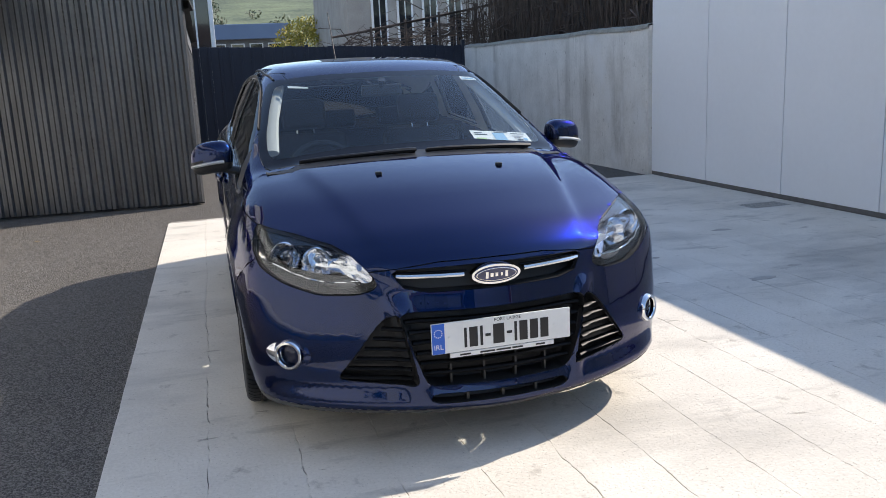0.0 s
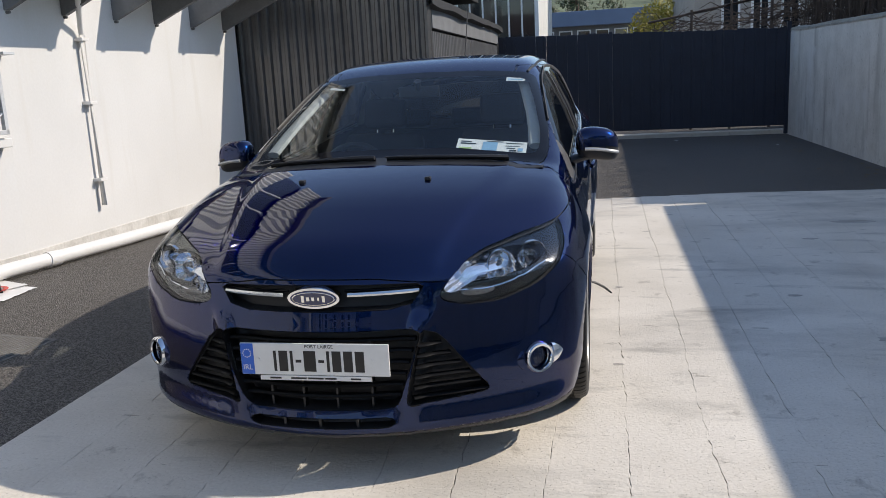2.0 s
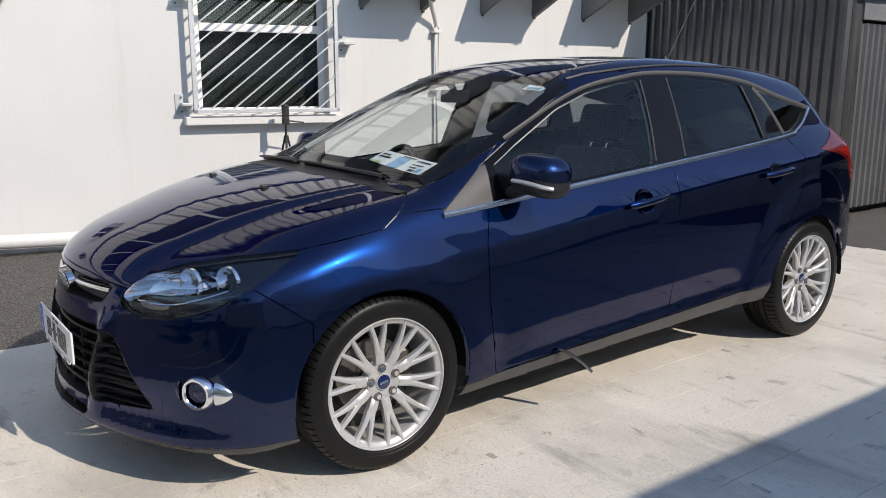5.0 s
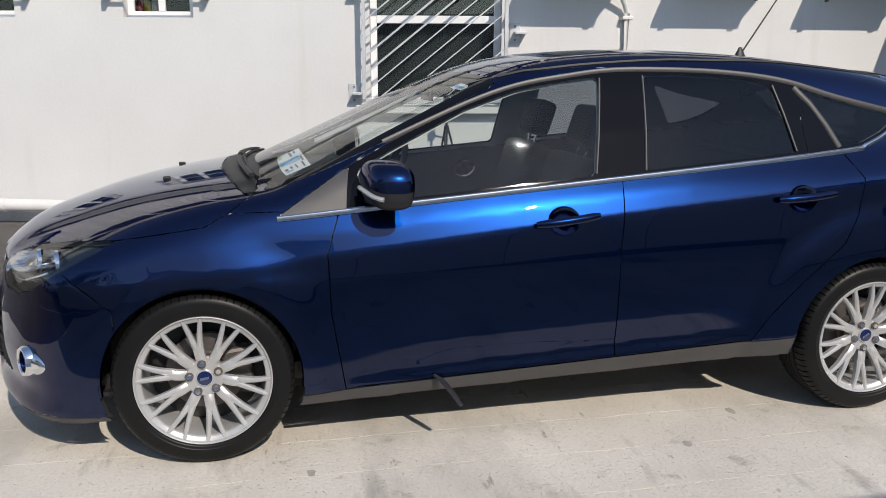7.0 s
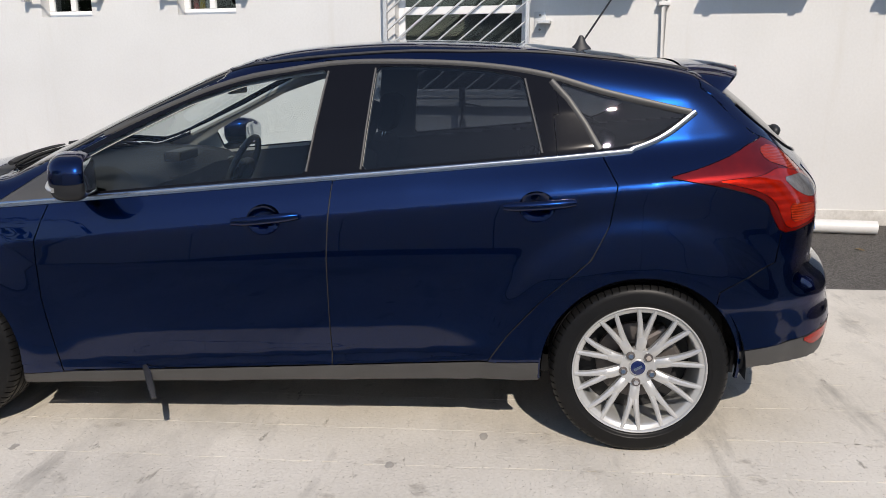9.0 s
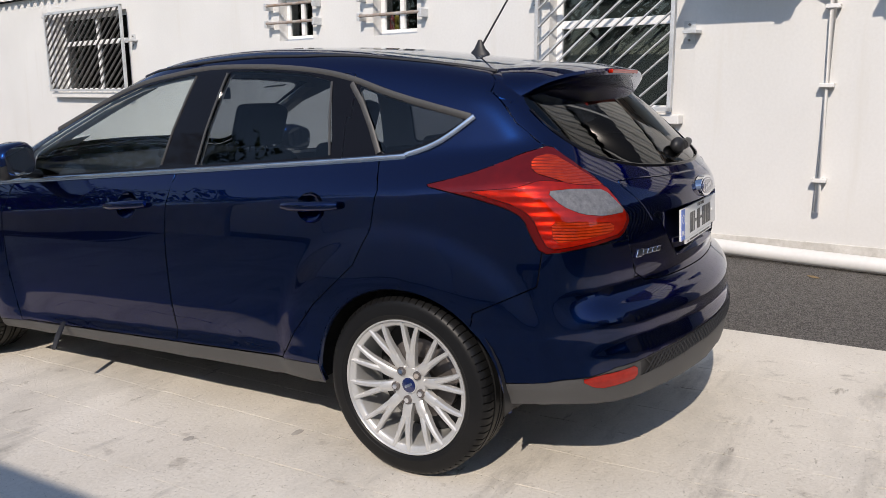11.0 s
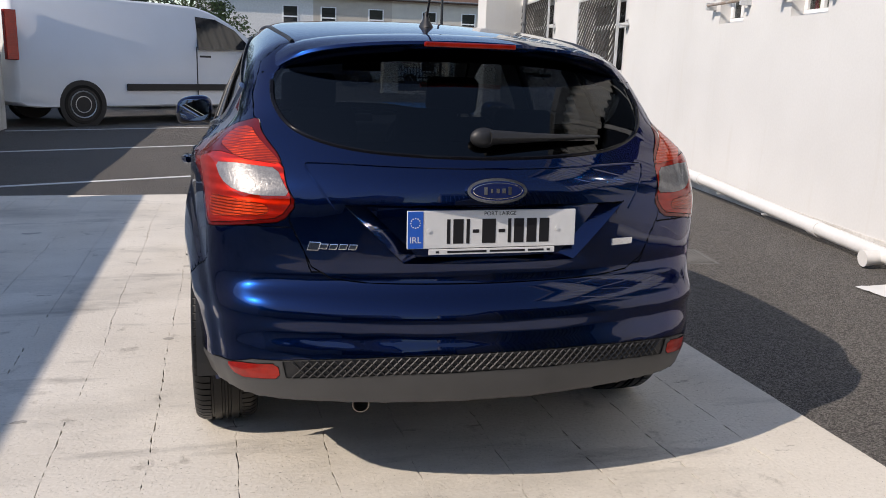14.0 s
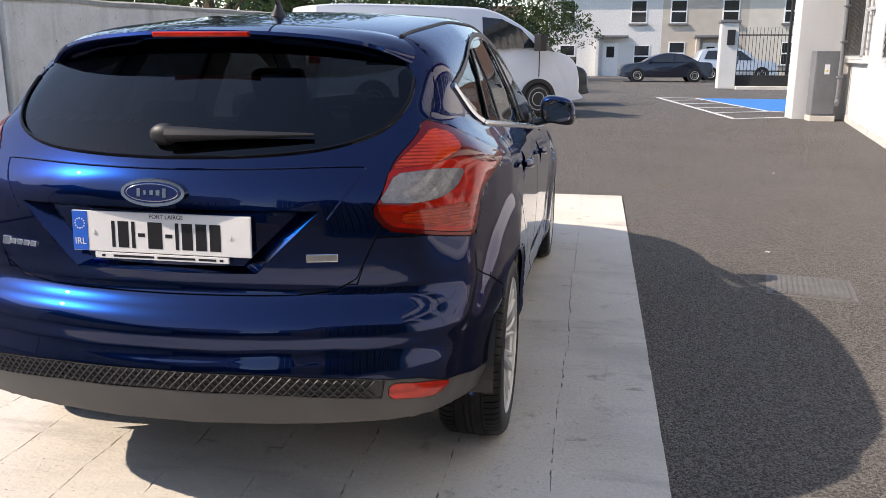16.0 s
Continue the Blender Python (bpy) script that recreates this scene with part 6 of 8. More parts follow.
# diamond mesh strip across the rear bumper
skin_part("mesh_backing", "mesh_r", BLACK_MATT, rear_bumper, "black diamond mesh strip", gap=0, sink=0.006)
bm = bmesh.new()
lines = [(k * 0.0235, lean) for k in range(-66, 67) for lean in (1, -1) if abs(k * 0.0235) < 0.585]
xs = np.array([x0 + lean * 0.047 * (a - 0.5) for x0, lean in lines for a in (0.0, 0.5, 1.0)])
ts = np.array([a for _ in lines for a in (0.0, 0.5, 1.0)])
zt, zl = np.interp(np.abs(xs), [0, .3, .55, .61], [.486, .477, .460, .455]), np.interp(np.abs(xs), [0, .3, .61], [.438, .429, .407])
q = rear_y(np.abs(xs), zl + (zt - zl) * ts)
for k in range(len(lines)):
    tube(bm, [(xs[3 * k + i], q[3 * k + i, 1] - 0.001, q[3 * k + i, 2]) for i in range(3)], 0.0028, 4, up=(0, 1, 0))
tagged(part("diamond_mesh", bm, BLACK_MATT, rear_bumper, "dark grey diamond mesh"), kind="")

# exhaust tip, jacking strap
part("exhaust_pipe", lathe(bmesh.new(), [(0.022, -0.20), (0.026, -0.02), (0.028, 0.0), (0.024, 0.0), (0.022, -0.1)], 18), STEEL_DARK, car, "short exhaust pipe", smooth=True, at=pose(0.36, 1.90, 0.235, 0, 8, 82))
part("sill_strap", tube(bmesh.new(), [(0.872, -0.50, 0.282), (0.905, -0.475, 0.268), (0.95, -0.445, 0.236), (0.985, -0.42, 0.200)], [0.008, 0.013, 0.013, 0.010], 8, 0.5), BLACK_MATT, car, "black strap hanging from the sill", smooth=True)


# ---- wheels ----
def tyre_mesh():
    bm = bmesh.new()
    prof = [(0.232, -0.092), (0.238, -0.101), (0.262, -0.110), (0.294, -0.106), (0.307, -0.096), (0.3155, -0.080), (0.3165, -0.052), (0.311, -0.050), (0.311, -0.043), (0.3175, -0.041),
            (0.318, -0.016), (0.312, -0.014), (0.312, -0.006), (0.318, -0.004), (0.318, 0.004), (0.312, 0.006), (0.312, 0.014), (0.318, 0.016), (0.3175, 0.041), (0.311, 0.043), (0.311, 0.050), (0.3165, 0.052), (0.3155, 0.080),
            (0.307, 0.096), (0.300, 0.1025), (0.294, 0.106), (0.284, 0.1078), (0.262, 0.110), (0.256, 0.1105), (0.253, 0.1085), (0.247, 0.108), (0.242, 0.106), (0.2385, 0.100), (0.237, 0.092)]
    angles = []
    for k in range(72):
        for a in (0.0, 0.80, 0.84, 0.96):
            angles.append((2 * math.pi * (k + a) / 72, a > 0.82))
    rings = []
    for a, groove in angles:
        ring = []
        for r, d in prof:
            if groove and r > 0.300 and abs(d) > 0.051:
                r -= 0.005
            ring.append(bm.verts.new((d, r * math.cos(a), r * math.sin(a))))
        rings.append(ring)
    for i in range(len(rings)):
        a, b = rings[i], rings[(i + 1) % len(rings)]
        for k in range(len(prof) - 1):
            bm.faces.new((a[k], a[k + 1], b[k + 1], b[k]))
    return bm


def rim_mesh():
    bm = bmesh.new()
    lathe(bm, [(0.236, 0.088), (0.2385, 0.100), (0.2375, 0.1045), (0.2345, 0.1055), (0.2315, 0.103), (0.2295, 0.0965), (0.218, 0.0915), (0.2135, 0.088), (0.211, 0.080), (0.209, 0.02), (0.208, -0.09), (0.222, -0.10), (0.232, -0.092)], 80)
    lathe(bm, [(0.0, 0.072), (0.029, 0.072), (0.032, 0.066), (0.046, 0.070), (0.064, 0.071), (0.070, 0.060), (0.070, 0.03), (0.0, 0.03)], 40)

    return bm


def spoke_mesh():
    """One forked spoke along +y."""
    bm = bmesh.new()

    def arm(p, q, w0, w1, h0, h1):
        # a ridged bar from p to q given as (radius, angle, depth)
        rows = []
        for t in np.linspace(0, 1, 6):
            r, a, d = [p[i] + (q[i] - p[i]) * t for i in range(3)]
            d += 0.006 * math.sin(math.pi * t)
            w, h = w0 + (w1 - w0) * t, h0 + (h1 - h0) * t
            c, s = math.cos(a), math.sin(a)
            sec = [(-w, -h), (-w, -h * 0.25), (-w * 0.45, 0.0), (w * 0.45, 0.0), (w, -h * 0.25), (w, -h)]
            rows.append([bm.verts.new((d + dz, r * c - o * s, r * s + o * c)) for o, dz in sec])
        for a_, b_ in zip(rows, rows[1:]):
            for k in range(5):
                bm.faces.new((a_[k], a_[k + 1], b_[k + 1], b_[k]))
    arm((0.055, 0, 0.068), (0.130, 0, 0.080), 0.0175, 0.0180, 0.03, 0.026)
    for s in (-1, 1):
        arm((0.108, s * 0.062, 0.078), (0.229, s * 0.136, 0.0985), 0.0112, 0.0072, 0.026, 0.02)
    return bm


def make_wheel():
    w = part("wheel", rim_mesh(), ALLOY, None, "silver alloy wheel with ten forked spokes", smooth=True)
    sp = part("spoke", spoke_mesh(), ALLOY, w, smooth=True, at=pose(0, 0, 0, 18, 0, 0))
    for k in range(1, 10):
        o = new("spoke", sp.data)
        o.parent = w
        o.matrix_local = pose(0, 0, 0, 18 + 36 * k, 0, 0)
    part("tyre", tyre_mesh(), RUBBER, w, "black road tyre", smooth=True)
    part("centre_cap", lathe(bmesh.new(), [(0.0, 0.0755), (0.018, 0.075), (0.026, 0.073), (0.028, 0.068)], 30), BADGE_BLUE, w, "blue centre cap", smooth=True)
    bm = bmesh.new()
    brick_(bm, 0.0745, -0.016, -0.0045, 0.0762, 0.016, 0.0045, 0.0006)
    part("cap_mark", bm, CHROME, w)
    for k in range(5):
        a = 2 * math.pi * (k + 0.25) / 5
        c = Vector((0, 0.0535 * math.cos(a), 0.0535 * math.sin(a)))
        part("wheel_bolt", rod(bmesh.new(), c + Vector((0.055, 0, 0)), c + Vector((0.0815, 0, 0)), 0.0095, 6), CHROME if k else RUST, w)
        part("bolt_seat", rod(bmesh.new(), c + Vector((0.060, 0, 0)), c + Vector((0.0765, 0, 0)), 0.0155, 18), STEEL_DARK, w)
    part("brake_disc", lathe(bmesh.new(), [(0.0, 0.0), (0.07, 0.0), (0.075, -0.012), (0.142, -0.012), (0.142, -0.035), (0.0, -0.035)], 48), STEEL_DARK, w, "worn steel brake disc", smooth=True)
    part("brake_caliper", brick_(bmesh.new(), -0.055, 0.06, -0.07, 0.012, 0.16, 0.07, 0.015), STEEL_DARK, w)
    part("wheel_back", lathe(bmesh.new(), [(0.0, -0.06), (0.205, -0.06)], 40), BLACK_MATT, w)
    return w


first = make_wheel()
first.parent = car
for k, (x, y, rz, spin) in enumerate(((0.775, -1.324, 0, 8), (0.775, 1.330, 0, 31), (-0.775, -1.324, 180, 50), (-0.775, 1.330, 180, 17))):
    m = pose(x, y, 0.3165, 0, 0, rz) @ pose(0, 0, 0, spin, 0, 0)
    if k == 0:
        first.matrix_local = m
    else:
        copy_thing(first, m)
    s = 1 if x > 0 else -1
    # arch liner
    bm = bmesh.new()
    for i in range(28):
        a0, a1 = math.radians(-4 + 190 * i / 28), math.radians(-4 + 190 * (i + 1) / 28)
        r = 0.372
        bm.faces.new([bm.verts.new((s * xx, y + r * math.cos(a), 0.315 + r * math.sin(a))) for xx, a in ((0.54, a0), (0.865, a0), (0.865, a1), (0.54, a1))])
        bm.faces.new([bm.verts.new(p) for p in ((s * 0.54, y, 0.30), (s * 0.54, y + r * math.cos(a0), 0.315 + r * math.sin(a0)), (s * 0.54, y + r * math.cos(a1), 0.315 + r * math.sin(a1)))])
    part("arch_liner", bm, BLACK_MATT, car, "black wheel arch liner")
    # rolled lip of the arch
    q = []
    for a in np.linspace(math.radians(-6), math.radians(186), 40):
        r = 0.352 if y < 0 else 0.358
        yy, zz = y + r * math.cos(a), 0.312 + r * math.sin(a)
        if zz > 0.25:
            q.append((yy, zz))
    sx = side_x([a for a, b in q], [b for a, b in q])
    part("arch_lip", tube(bmesh.new(), [(s * (xx - 0.012), yy, zz) for xx, yy, zz in sx], 0.010, 6, up=(1, 0, 0)), PAINT, car, smooth=True)
    if y > 0:
        part("mud_flap", brick_(bmesh.new(), s * 0.70 - 0.05, y + 0.345, 0.27, s * 0.70 + 0.05, y + 0.36, 0.36, 0.004), BLACK_MATT, car, "black mud flap")


# ---- inside the car ----
def soft(x0, y0, z0, x1, y1, z1, r, m=None):
    bm = bmesh.new()
    made = bmesh.ops.create_cube(bm, size=1)["verts"]
    for v in made:
        v.co = Vector(((x0 + x1) / 2 + v.co.x * (x1 - x0), (y0 + y1) / 2 + v.co.y * (y1 - y0), (z0 + z1) / 2 + v.co.z * (z1 - z0)))
        if m is not None:
            v.co = m @ v.co
    bmesh.ops.bevel(bm, geom=bm.edges[:], offset=r, segments=4, affect="EDGES", profile=0.6)
    return bm


def seat(x, y):
    """A front seat: cushion, backrest, headrest on two posts."""
    st = part("seat", soft(x - 0.25, y - 0.50, 0.28, x + 0.25, y + 0.06, 0.50, 0.06), SEAT, car, "charcoal cloth front seat", smooth=True)
    lean = Matrix.Translation((x, y, 0.45)) @ Matrix.Rotation(radians(-18), 4, "X")
    part("backrest", soft(-0.24, -0.05, -0.02, 0.24, 0.09, 0.62, 0.055, lean), SEAT, st, smooth=True)
    part("headrest", soft(-0.13, -0.035, 0.655, 0.13, 0.06, 0.835, 0.04, lean), SEAT, st, smooth=True)
    for dx in (-0.05, 0.05):
        part("headrest_post", rod(bmesh.new(), lean @ Vector((dx, 0.02, 0.60)), lean @ Vector((dx, 0.02, 0.68)), 0.006), CHROME, st)


seat(0.36, 0.02)
seat(-0.36, 0.02)
bench = part("rear_seat", soft(-0.62, 0.52, 0.30, 0.62, 1.02, 0.52, 0.06), SEAT, car, "charcoal cloth rear bench", smooth=True)
lean = Matrix.Translation((0, 0.98, 0.48)) @ Matrix.Rotation(radians(-20), 4, "X")
part("backrest", soft(-0.62, -0.05, 0.0, 0.62, 0.08, 0.55, 0.05, lean), SEAT, bench, smooth=True)
for x in (-0.40, 0.0, 0.40):
    part("headrest", soft(x - 0.12, -0.03, 0.57, x + 0.12, 0.05, 0.70, 0.035, lean), SEAT, bench, smooth=True)
part("parcel_shelf", cuboid(-0.58, 1.22, 0.93, 0.58, 1.90, 0.95, 0.005), DASH, car, "charcoal parcel shelf")
bm = bmesh.new()
rows = []
for i in range(21):
    x = -0.70 + 1.4 * i / 20
    hood = 0.035 * math.exp(-((x + 0.36) / 0.17)**2)
    sec = [(x, -1.27 + 0.22 * x * x, 0.955), (x, -1.16 + 0.25 * x * x, 0.965), (x, -0.98, 0.955 + hood * 0.3), (x, -0.78, 0.945 + hood), (x, -0.68, 0.925 + hood), (x, -0.64, 0.885 + hood * 0.4), (x, -0.66, 0.75), (x, -0.60, 0.66), (x, -0.72, 0.50), (x, -1.0, 0.45)]
    rows.append([bm.verts.new(p) for p in sec])
for a, b in zip(rows, rows[1:]):
    for k in range(len(a) - 1):
        bm.faces.new((a[k], a[k + 1], b[k + 1], b[k]))
dash = part("dashboard", bm, DASH, car, "charcoal moulded dashboard", smooth=True)
part("dash_screen", soft(-0.11, -0.70, 0.955, 0.11, -0.62, 1.0, 0.012), BLACK_MATT, dash, smooth=True)
for x in (-0.62, -0.13, 0.13, 0.62):
    part("air_vent", soft(x - 0.045, -0.67, 0.83, x + 0.045, -0.645, 0.90, 0.01), SATIN_CHROME if abs(x) > 0.5 else BLACK_MATT, dash, smooth=True)
part("centre_console", soft(-0.11, -0.72, 0.30, 0.11, 0.10, 0.58, 0.04), DASH, car, "charcoal centre console", smooth=True)
part("cabin_floor", cuboid(-0.68, -1.0, 0.25, 0.68, 1.00, 0.30), DASH, car, "dark carpet floor")
part("boot_floor", cuboid(-0.52, 1.00, 0.36, 0.52, 1.95, 0.40), DASH, car, "dark boot floor")
part("bulkhead", cuboid(-0.66, -1.08, 0.25, 0.66, -1.04, 0.94), BLACK_MATT, car)
wheel_m = pose(-0.36, -0.50, 0.86, 66, 0, 0)
bm = bmesh.new()
N = 40
rings = []
for k in range(N):
    a = 2 * math.pi * k / N
    rings.append([bm.verts.new(((0.180 + 0.016 * math.cos(b)) * math.cos(a), (0.180 + 0.016 * math.cos(b)) * math.sin(a), 0.016 * math.sin(b))) for b in np.linspace(0, 2 * math.pi, 11)[:-1]])
for k in range(N):
    for j in range(10):
        bm.faces.new((rings[k][j], rings[k][(j + 1) % 10], rings[(k + 1) % N][(j + 1) % 10], rings[(k + 1) % N][j]))
sw = part("steering_wheel", bm, BLACK_MATT, car, "black steering wheel", smooth=True, at=wheel_m)
part("wheel_hub", soft(-0.085, -0.07, -0.03, 0.085, 0.06, 0.02, 0.02), BLACK_MATT, sw, smooth=True)
for a in (0, 180, 270):
    part("wheel_spoke", tube(bmesh.new(), [(0.06 * math.cos(radians(a)), 0.06 * math.sin(radians(a)), 0), (0.175 * math.cos(radians(a)), 0.175 * math.sin(radians(a)), 0)], [0.03, 0.022], 8, 0.4), SATIN_CHROME if a == 270 else BLACK_MATT, sw, smooth=True)
for s in (1, -1):
    pts = []
    for x, z in ((0.668, 1.02), (0.650, 1.10), (0.632, 1.16), (0.606, 1.22), (0.580, 1.28), (0.556, 1.325)):
        y = np.linspace(-1.3, 0.1, 400)
        f = field(np.full(400, x), y, np.full(400, z))
        pts.append((s * (x - 0.02), y[int(np.argmax(f < -0.035))], z))
    part("pillar_trim", tube(bmesh.new(), pts, 0.034, 8, 0.5), LINING, car, "pale grey windscreen pillar trim", smooth=True)
part("rear_view_mirror", soft(-0.11, -0.385, 1.255, 0.11, -0.365, 1.315, 0.009), BLACK_MATT, car, "black rear-view mirror", smooth=True)
part("mirror_stem", rod(bmesh.new(), (0, -0.40, 1.34), (0, -0.37, 1.29), 0.02, 12, 0.012), BLACK_MATT, car)

# stickers behind the windscreen
def sticker(x0, z0, x1, z1, material, parent, bars, label):
    bm = bmesh.new()
    pts = []
    for x, z in ((x0, z0), (x1, z0 - 0.022 * (x1 - x0) / 0.31), (x1, z1 - 0.034 * (x1 - x0) / 0.31), (x0, z1)):
        y = np.linspace(-1.3, 0.1, 400)
        f = field(np.full(400, abs(x)), y, np.full(400, z))
        pts.append(Vector((x, y[int(np.argmax(f < -0.001))], z)))
    bm.faces.new([bm.verts.new(p) for p in pts])
    st = part("sticker", bm, material, parent, label)
    for a, b, c, d, mt in bars:
        bm = bmesh.new()
        pos = lambda u, w: (pts[0] * (1 - u) + pts[1] * u) * (1 - w) + (pts[3] * (1 - u) + pts[2] * u) * w + Vector((0, -0.003, 0.001))
        bm.faces.new([bm.verts.new(pos(u, w)) for u, w in ((a, c), (b, c), (b, d), (a, d))])
        part("sticker_mark", bm, mt, st)
    return pts


STICKER_WHITE = stuff("sticker_paper", (0.80, 0.80, 0.78), 0.5, vary=0.03, bump=0)
GREEN_INK = stuff("pale_green_ink", (0.45, 0.60, 0.25), 0.6, vary=0.1, bump=0)
CYAN_INK = stuff("pale_blue_ink", (0.25, 0.45, 0.65), 0.6, vary=0.1, bump=0)
marks = [(0.04, 0.22, 0.25, 0.36, GREEN_INK), (0.05, 0.27, 0.62, 0.70, INK), (0.05, 0.2, 0.78, 0.84, INK), (0.37, 0.58, 0.15, 0.85, CYAN_INK), (0.42, 0.66, 0.88, 0.94, INK), (0.70, 0.95, 0.80, 0.86, INK), (0.70, 0.9, 0.55, 0.60, INK), (0.76, 0.86, 0.12, 0.24, INK), (0.88, 0.95, 0.12, 0.40, CYAN_INK), (0.72, 0.84, 0.35, 0.42, INK)]
sticker(0.305, 1.026, 0.615, 1.076, STICKER_WHITE, windscreen, marks, "white printed windscreen sticker strip")
sticker(0.462, 1.320, 0.556, 1.338, STICKER_WHITE, windscreen, [(0.1, 0.9, 0.3, 0.6, CYAN_INK)], "small pale sticker")
sticker(-0.50, 1.318, -0.40, 1.330, PLATE_WHITE, windscreen, [], "small pale sticker")


# ---- vehicles further off ----
def far_vehicle(name, label, m, width, profile, belt_z, panes, wheels, radius, paint, extras=(), screen=None):
    """A vehicle from a side profile (along, height), front towards +x, rounded at its flanks."""
    v = empty(name, m, label, "van" if name == "van" else "car")
    line = spline(profile, 3)
    mid = line.mean(0)
    half = lambda z: width / 2 - 0.30 * np.maximum(0, z - belt_z)
    bm = bmesh.new()
    rows = []
    for f, shrink in ((-1, 0.05), (-0.985, 0.022), (-0.93, 0.0), (-0.5, 0.0), (0, 0.0), (0.5, 0.0), (0.93, 0.0), (0.985, 0.022), (1, 0.05)):
        d = line - mid
        d = d / np.linalg.norm(d, axis=1)[:, None]
        p = line - d * shrink
        rows.append([bm.verts.new((a - 0.10 * abs(f)**3 * np.sign(a - mid[0]) * min(1, abs(a - mid[0]) / 1.2), f * float(half(z)), z)) for a, z in p])
    n = len(line)
    for a, b in zip(rows, rows[1:]):
        for k in range(n):
            bm.faces.new((a[k], a[(k + 1) % n], b[(k + 1) % n], b[k]))
    bm.faces.new(rows[0])
    bm.faces.new(rows[-1][::-1])
    part("body", bm, paint, v, smooth=True)
    for s in (1, -1):
        for poly in panes:
            bm = bmesh.new()
            a = [bm.verts.new((x, s * (float(half(z)) + 0.006), z)) for x, z in poly]
            b = [bm.verts.new((x, s * (float(half(z)) - 0.03), z)) for x, z in poly]
            bm.faces.new(a)
            for k in range(len(poly)):
                bm.faces.new((a[k], a[(k + 1) % len(poly)], b[(k + 1) % len(poly)], b[k]))
            part("side_window", bm, GLASS_DARK, v, "dark side window")
        for x in wheels:
            bm = lathe(bmesh.new(), [(radius * 1.13, -0.02), (radius * 1.13, 0.012), (0.0, 0.012)], 28)
            part("wheel_arch", bm, BLACK_MATT, v, at=pose(x, s * (width / 2 - 0.004), radius, 0, 0, 90 * s))
            w = part("wheel", lathe(bmesh.new(), [(radius * 0.62, 0.10), (radius * 0.9, 0.115), (radius, 0.08), (radius, -0.10), (0.0, -0.10)], 28), RUBBER, v, "black tyre", smooth=True, at=pose(x, s * (width / 2 - 0.10), radius, 0, 0, 90 * s))
            part("rim", lathe(bmesh.new(), [(0.0, 0.105), (radius * 0.12, 0.108), (radius * 0.3, 0.095), (radius * 0.36, 0.11), (radius * 0.56, 0.10), (radius * 0.63, 0.12), (radius * 0.66, 0.10)], 20), ALLOY, w, "silver rim", smooth=True)
            for k in range(5):
                a = 2 * math.pi * k / 5
                part("rim_hole", rod(bmesh.new(), (0.098, radius * 0.47 * math.cos(a), radius * 0.47 * math.sin(a)), (0.1095, radius * 0.47 * math.cos(a), radius * 0.47 * math.sin(a)), radius * 0.08, 8), BLACK_MATT, w)
    if screen:
        (xa, za), (xb, zb) = screen
        bm = bmesh.new()
        out = Vector((za - zb, 0, xb - xa)).normalized()
        out = out if out.x > 0 else -out
        grid_ = []
        for k in range(9):
            f = -1 + k / 4
            grid_.append([bm.verts.new(Vector((x - 0.10 * abs(f)**3, f * (float(half(z)) - 0.05), z)) + out * d) for x, z in screen for d in (0.018, -0.03)])
        for a, b in zip(grid_, grid_[1:]):
            for p_, q_ in ((0, 2), (2, 3), (3, 1), (1, 0)):
                bm.faces.new((a[p_], a[q_], b[q_], b[p_]))
        part("windscreen", bm, GLASS_DARK, v, "dark raked windscreen", smooth=True)
    for nm, (x0, y0, z0, x1, y1, z1), mt, lb in extras:
        part(nm, cuboid(x0, y0, z0, x1, y1, z1, 0.01), mt, v, lb)
    return v


VAN_WHITE = stuff("white_van_paint", (0.74, 0.75, 0.76), 0.3, vary=0.03, scale=2, bump=0, coat=0.6)
DARK_BLUE = stuff("dark_blue_paint", (0.006, 0.010, 0.028), 0.3, 0.3, vary=0.05, bump=0, coat=0.8)
DARK_GREY = stuff("dark_grey_paint", (0.02, 0.024, 0.028), 0.3, 0.3, vary=0.05, bump=0, coat=0.8)
SILVER = stuff("silver_paint", (0.50, 0.54, 0.58), 0.3, 0.4, vary=0.05, bump=0, coat=0.8)
vm = Matrix.Translation((3.228, -11.896, 0)) @ Matrix.Rotation(math.atan2(-0.568, -0.823), 4, "Z") @ Matrix.Scale(1.15, 4)
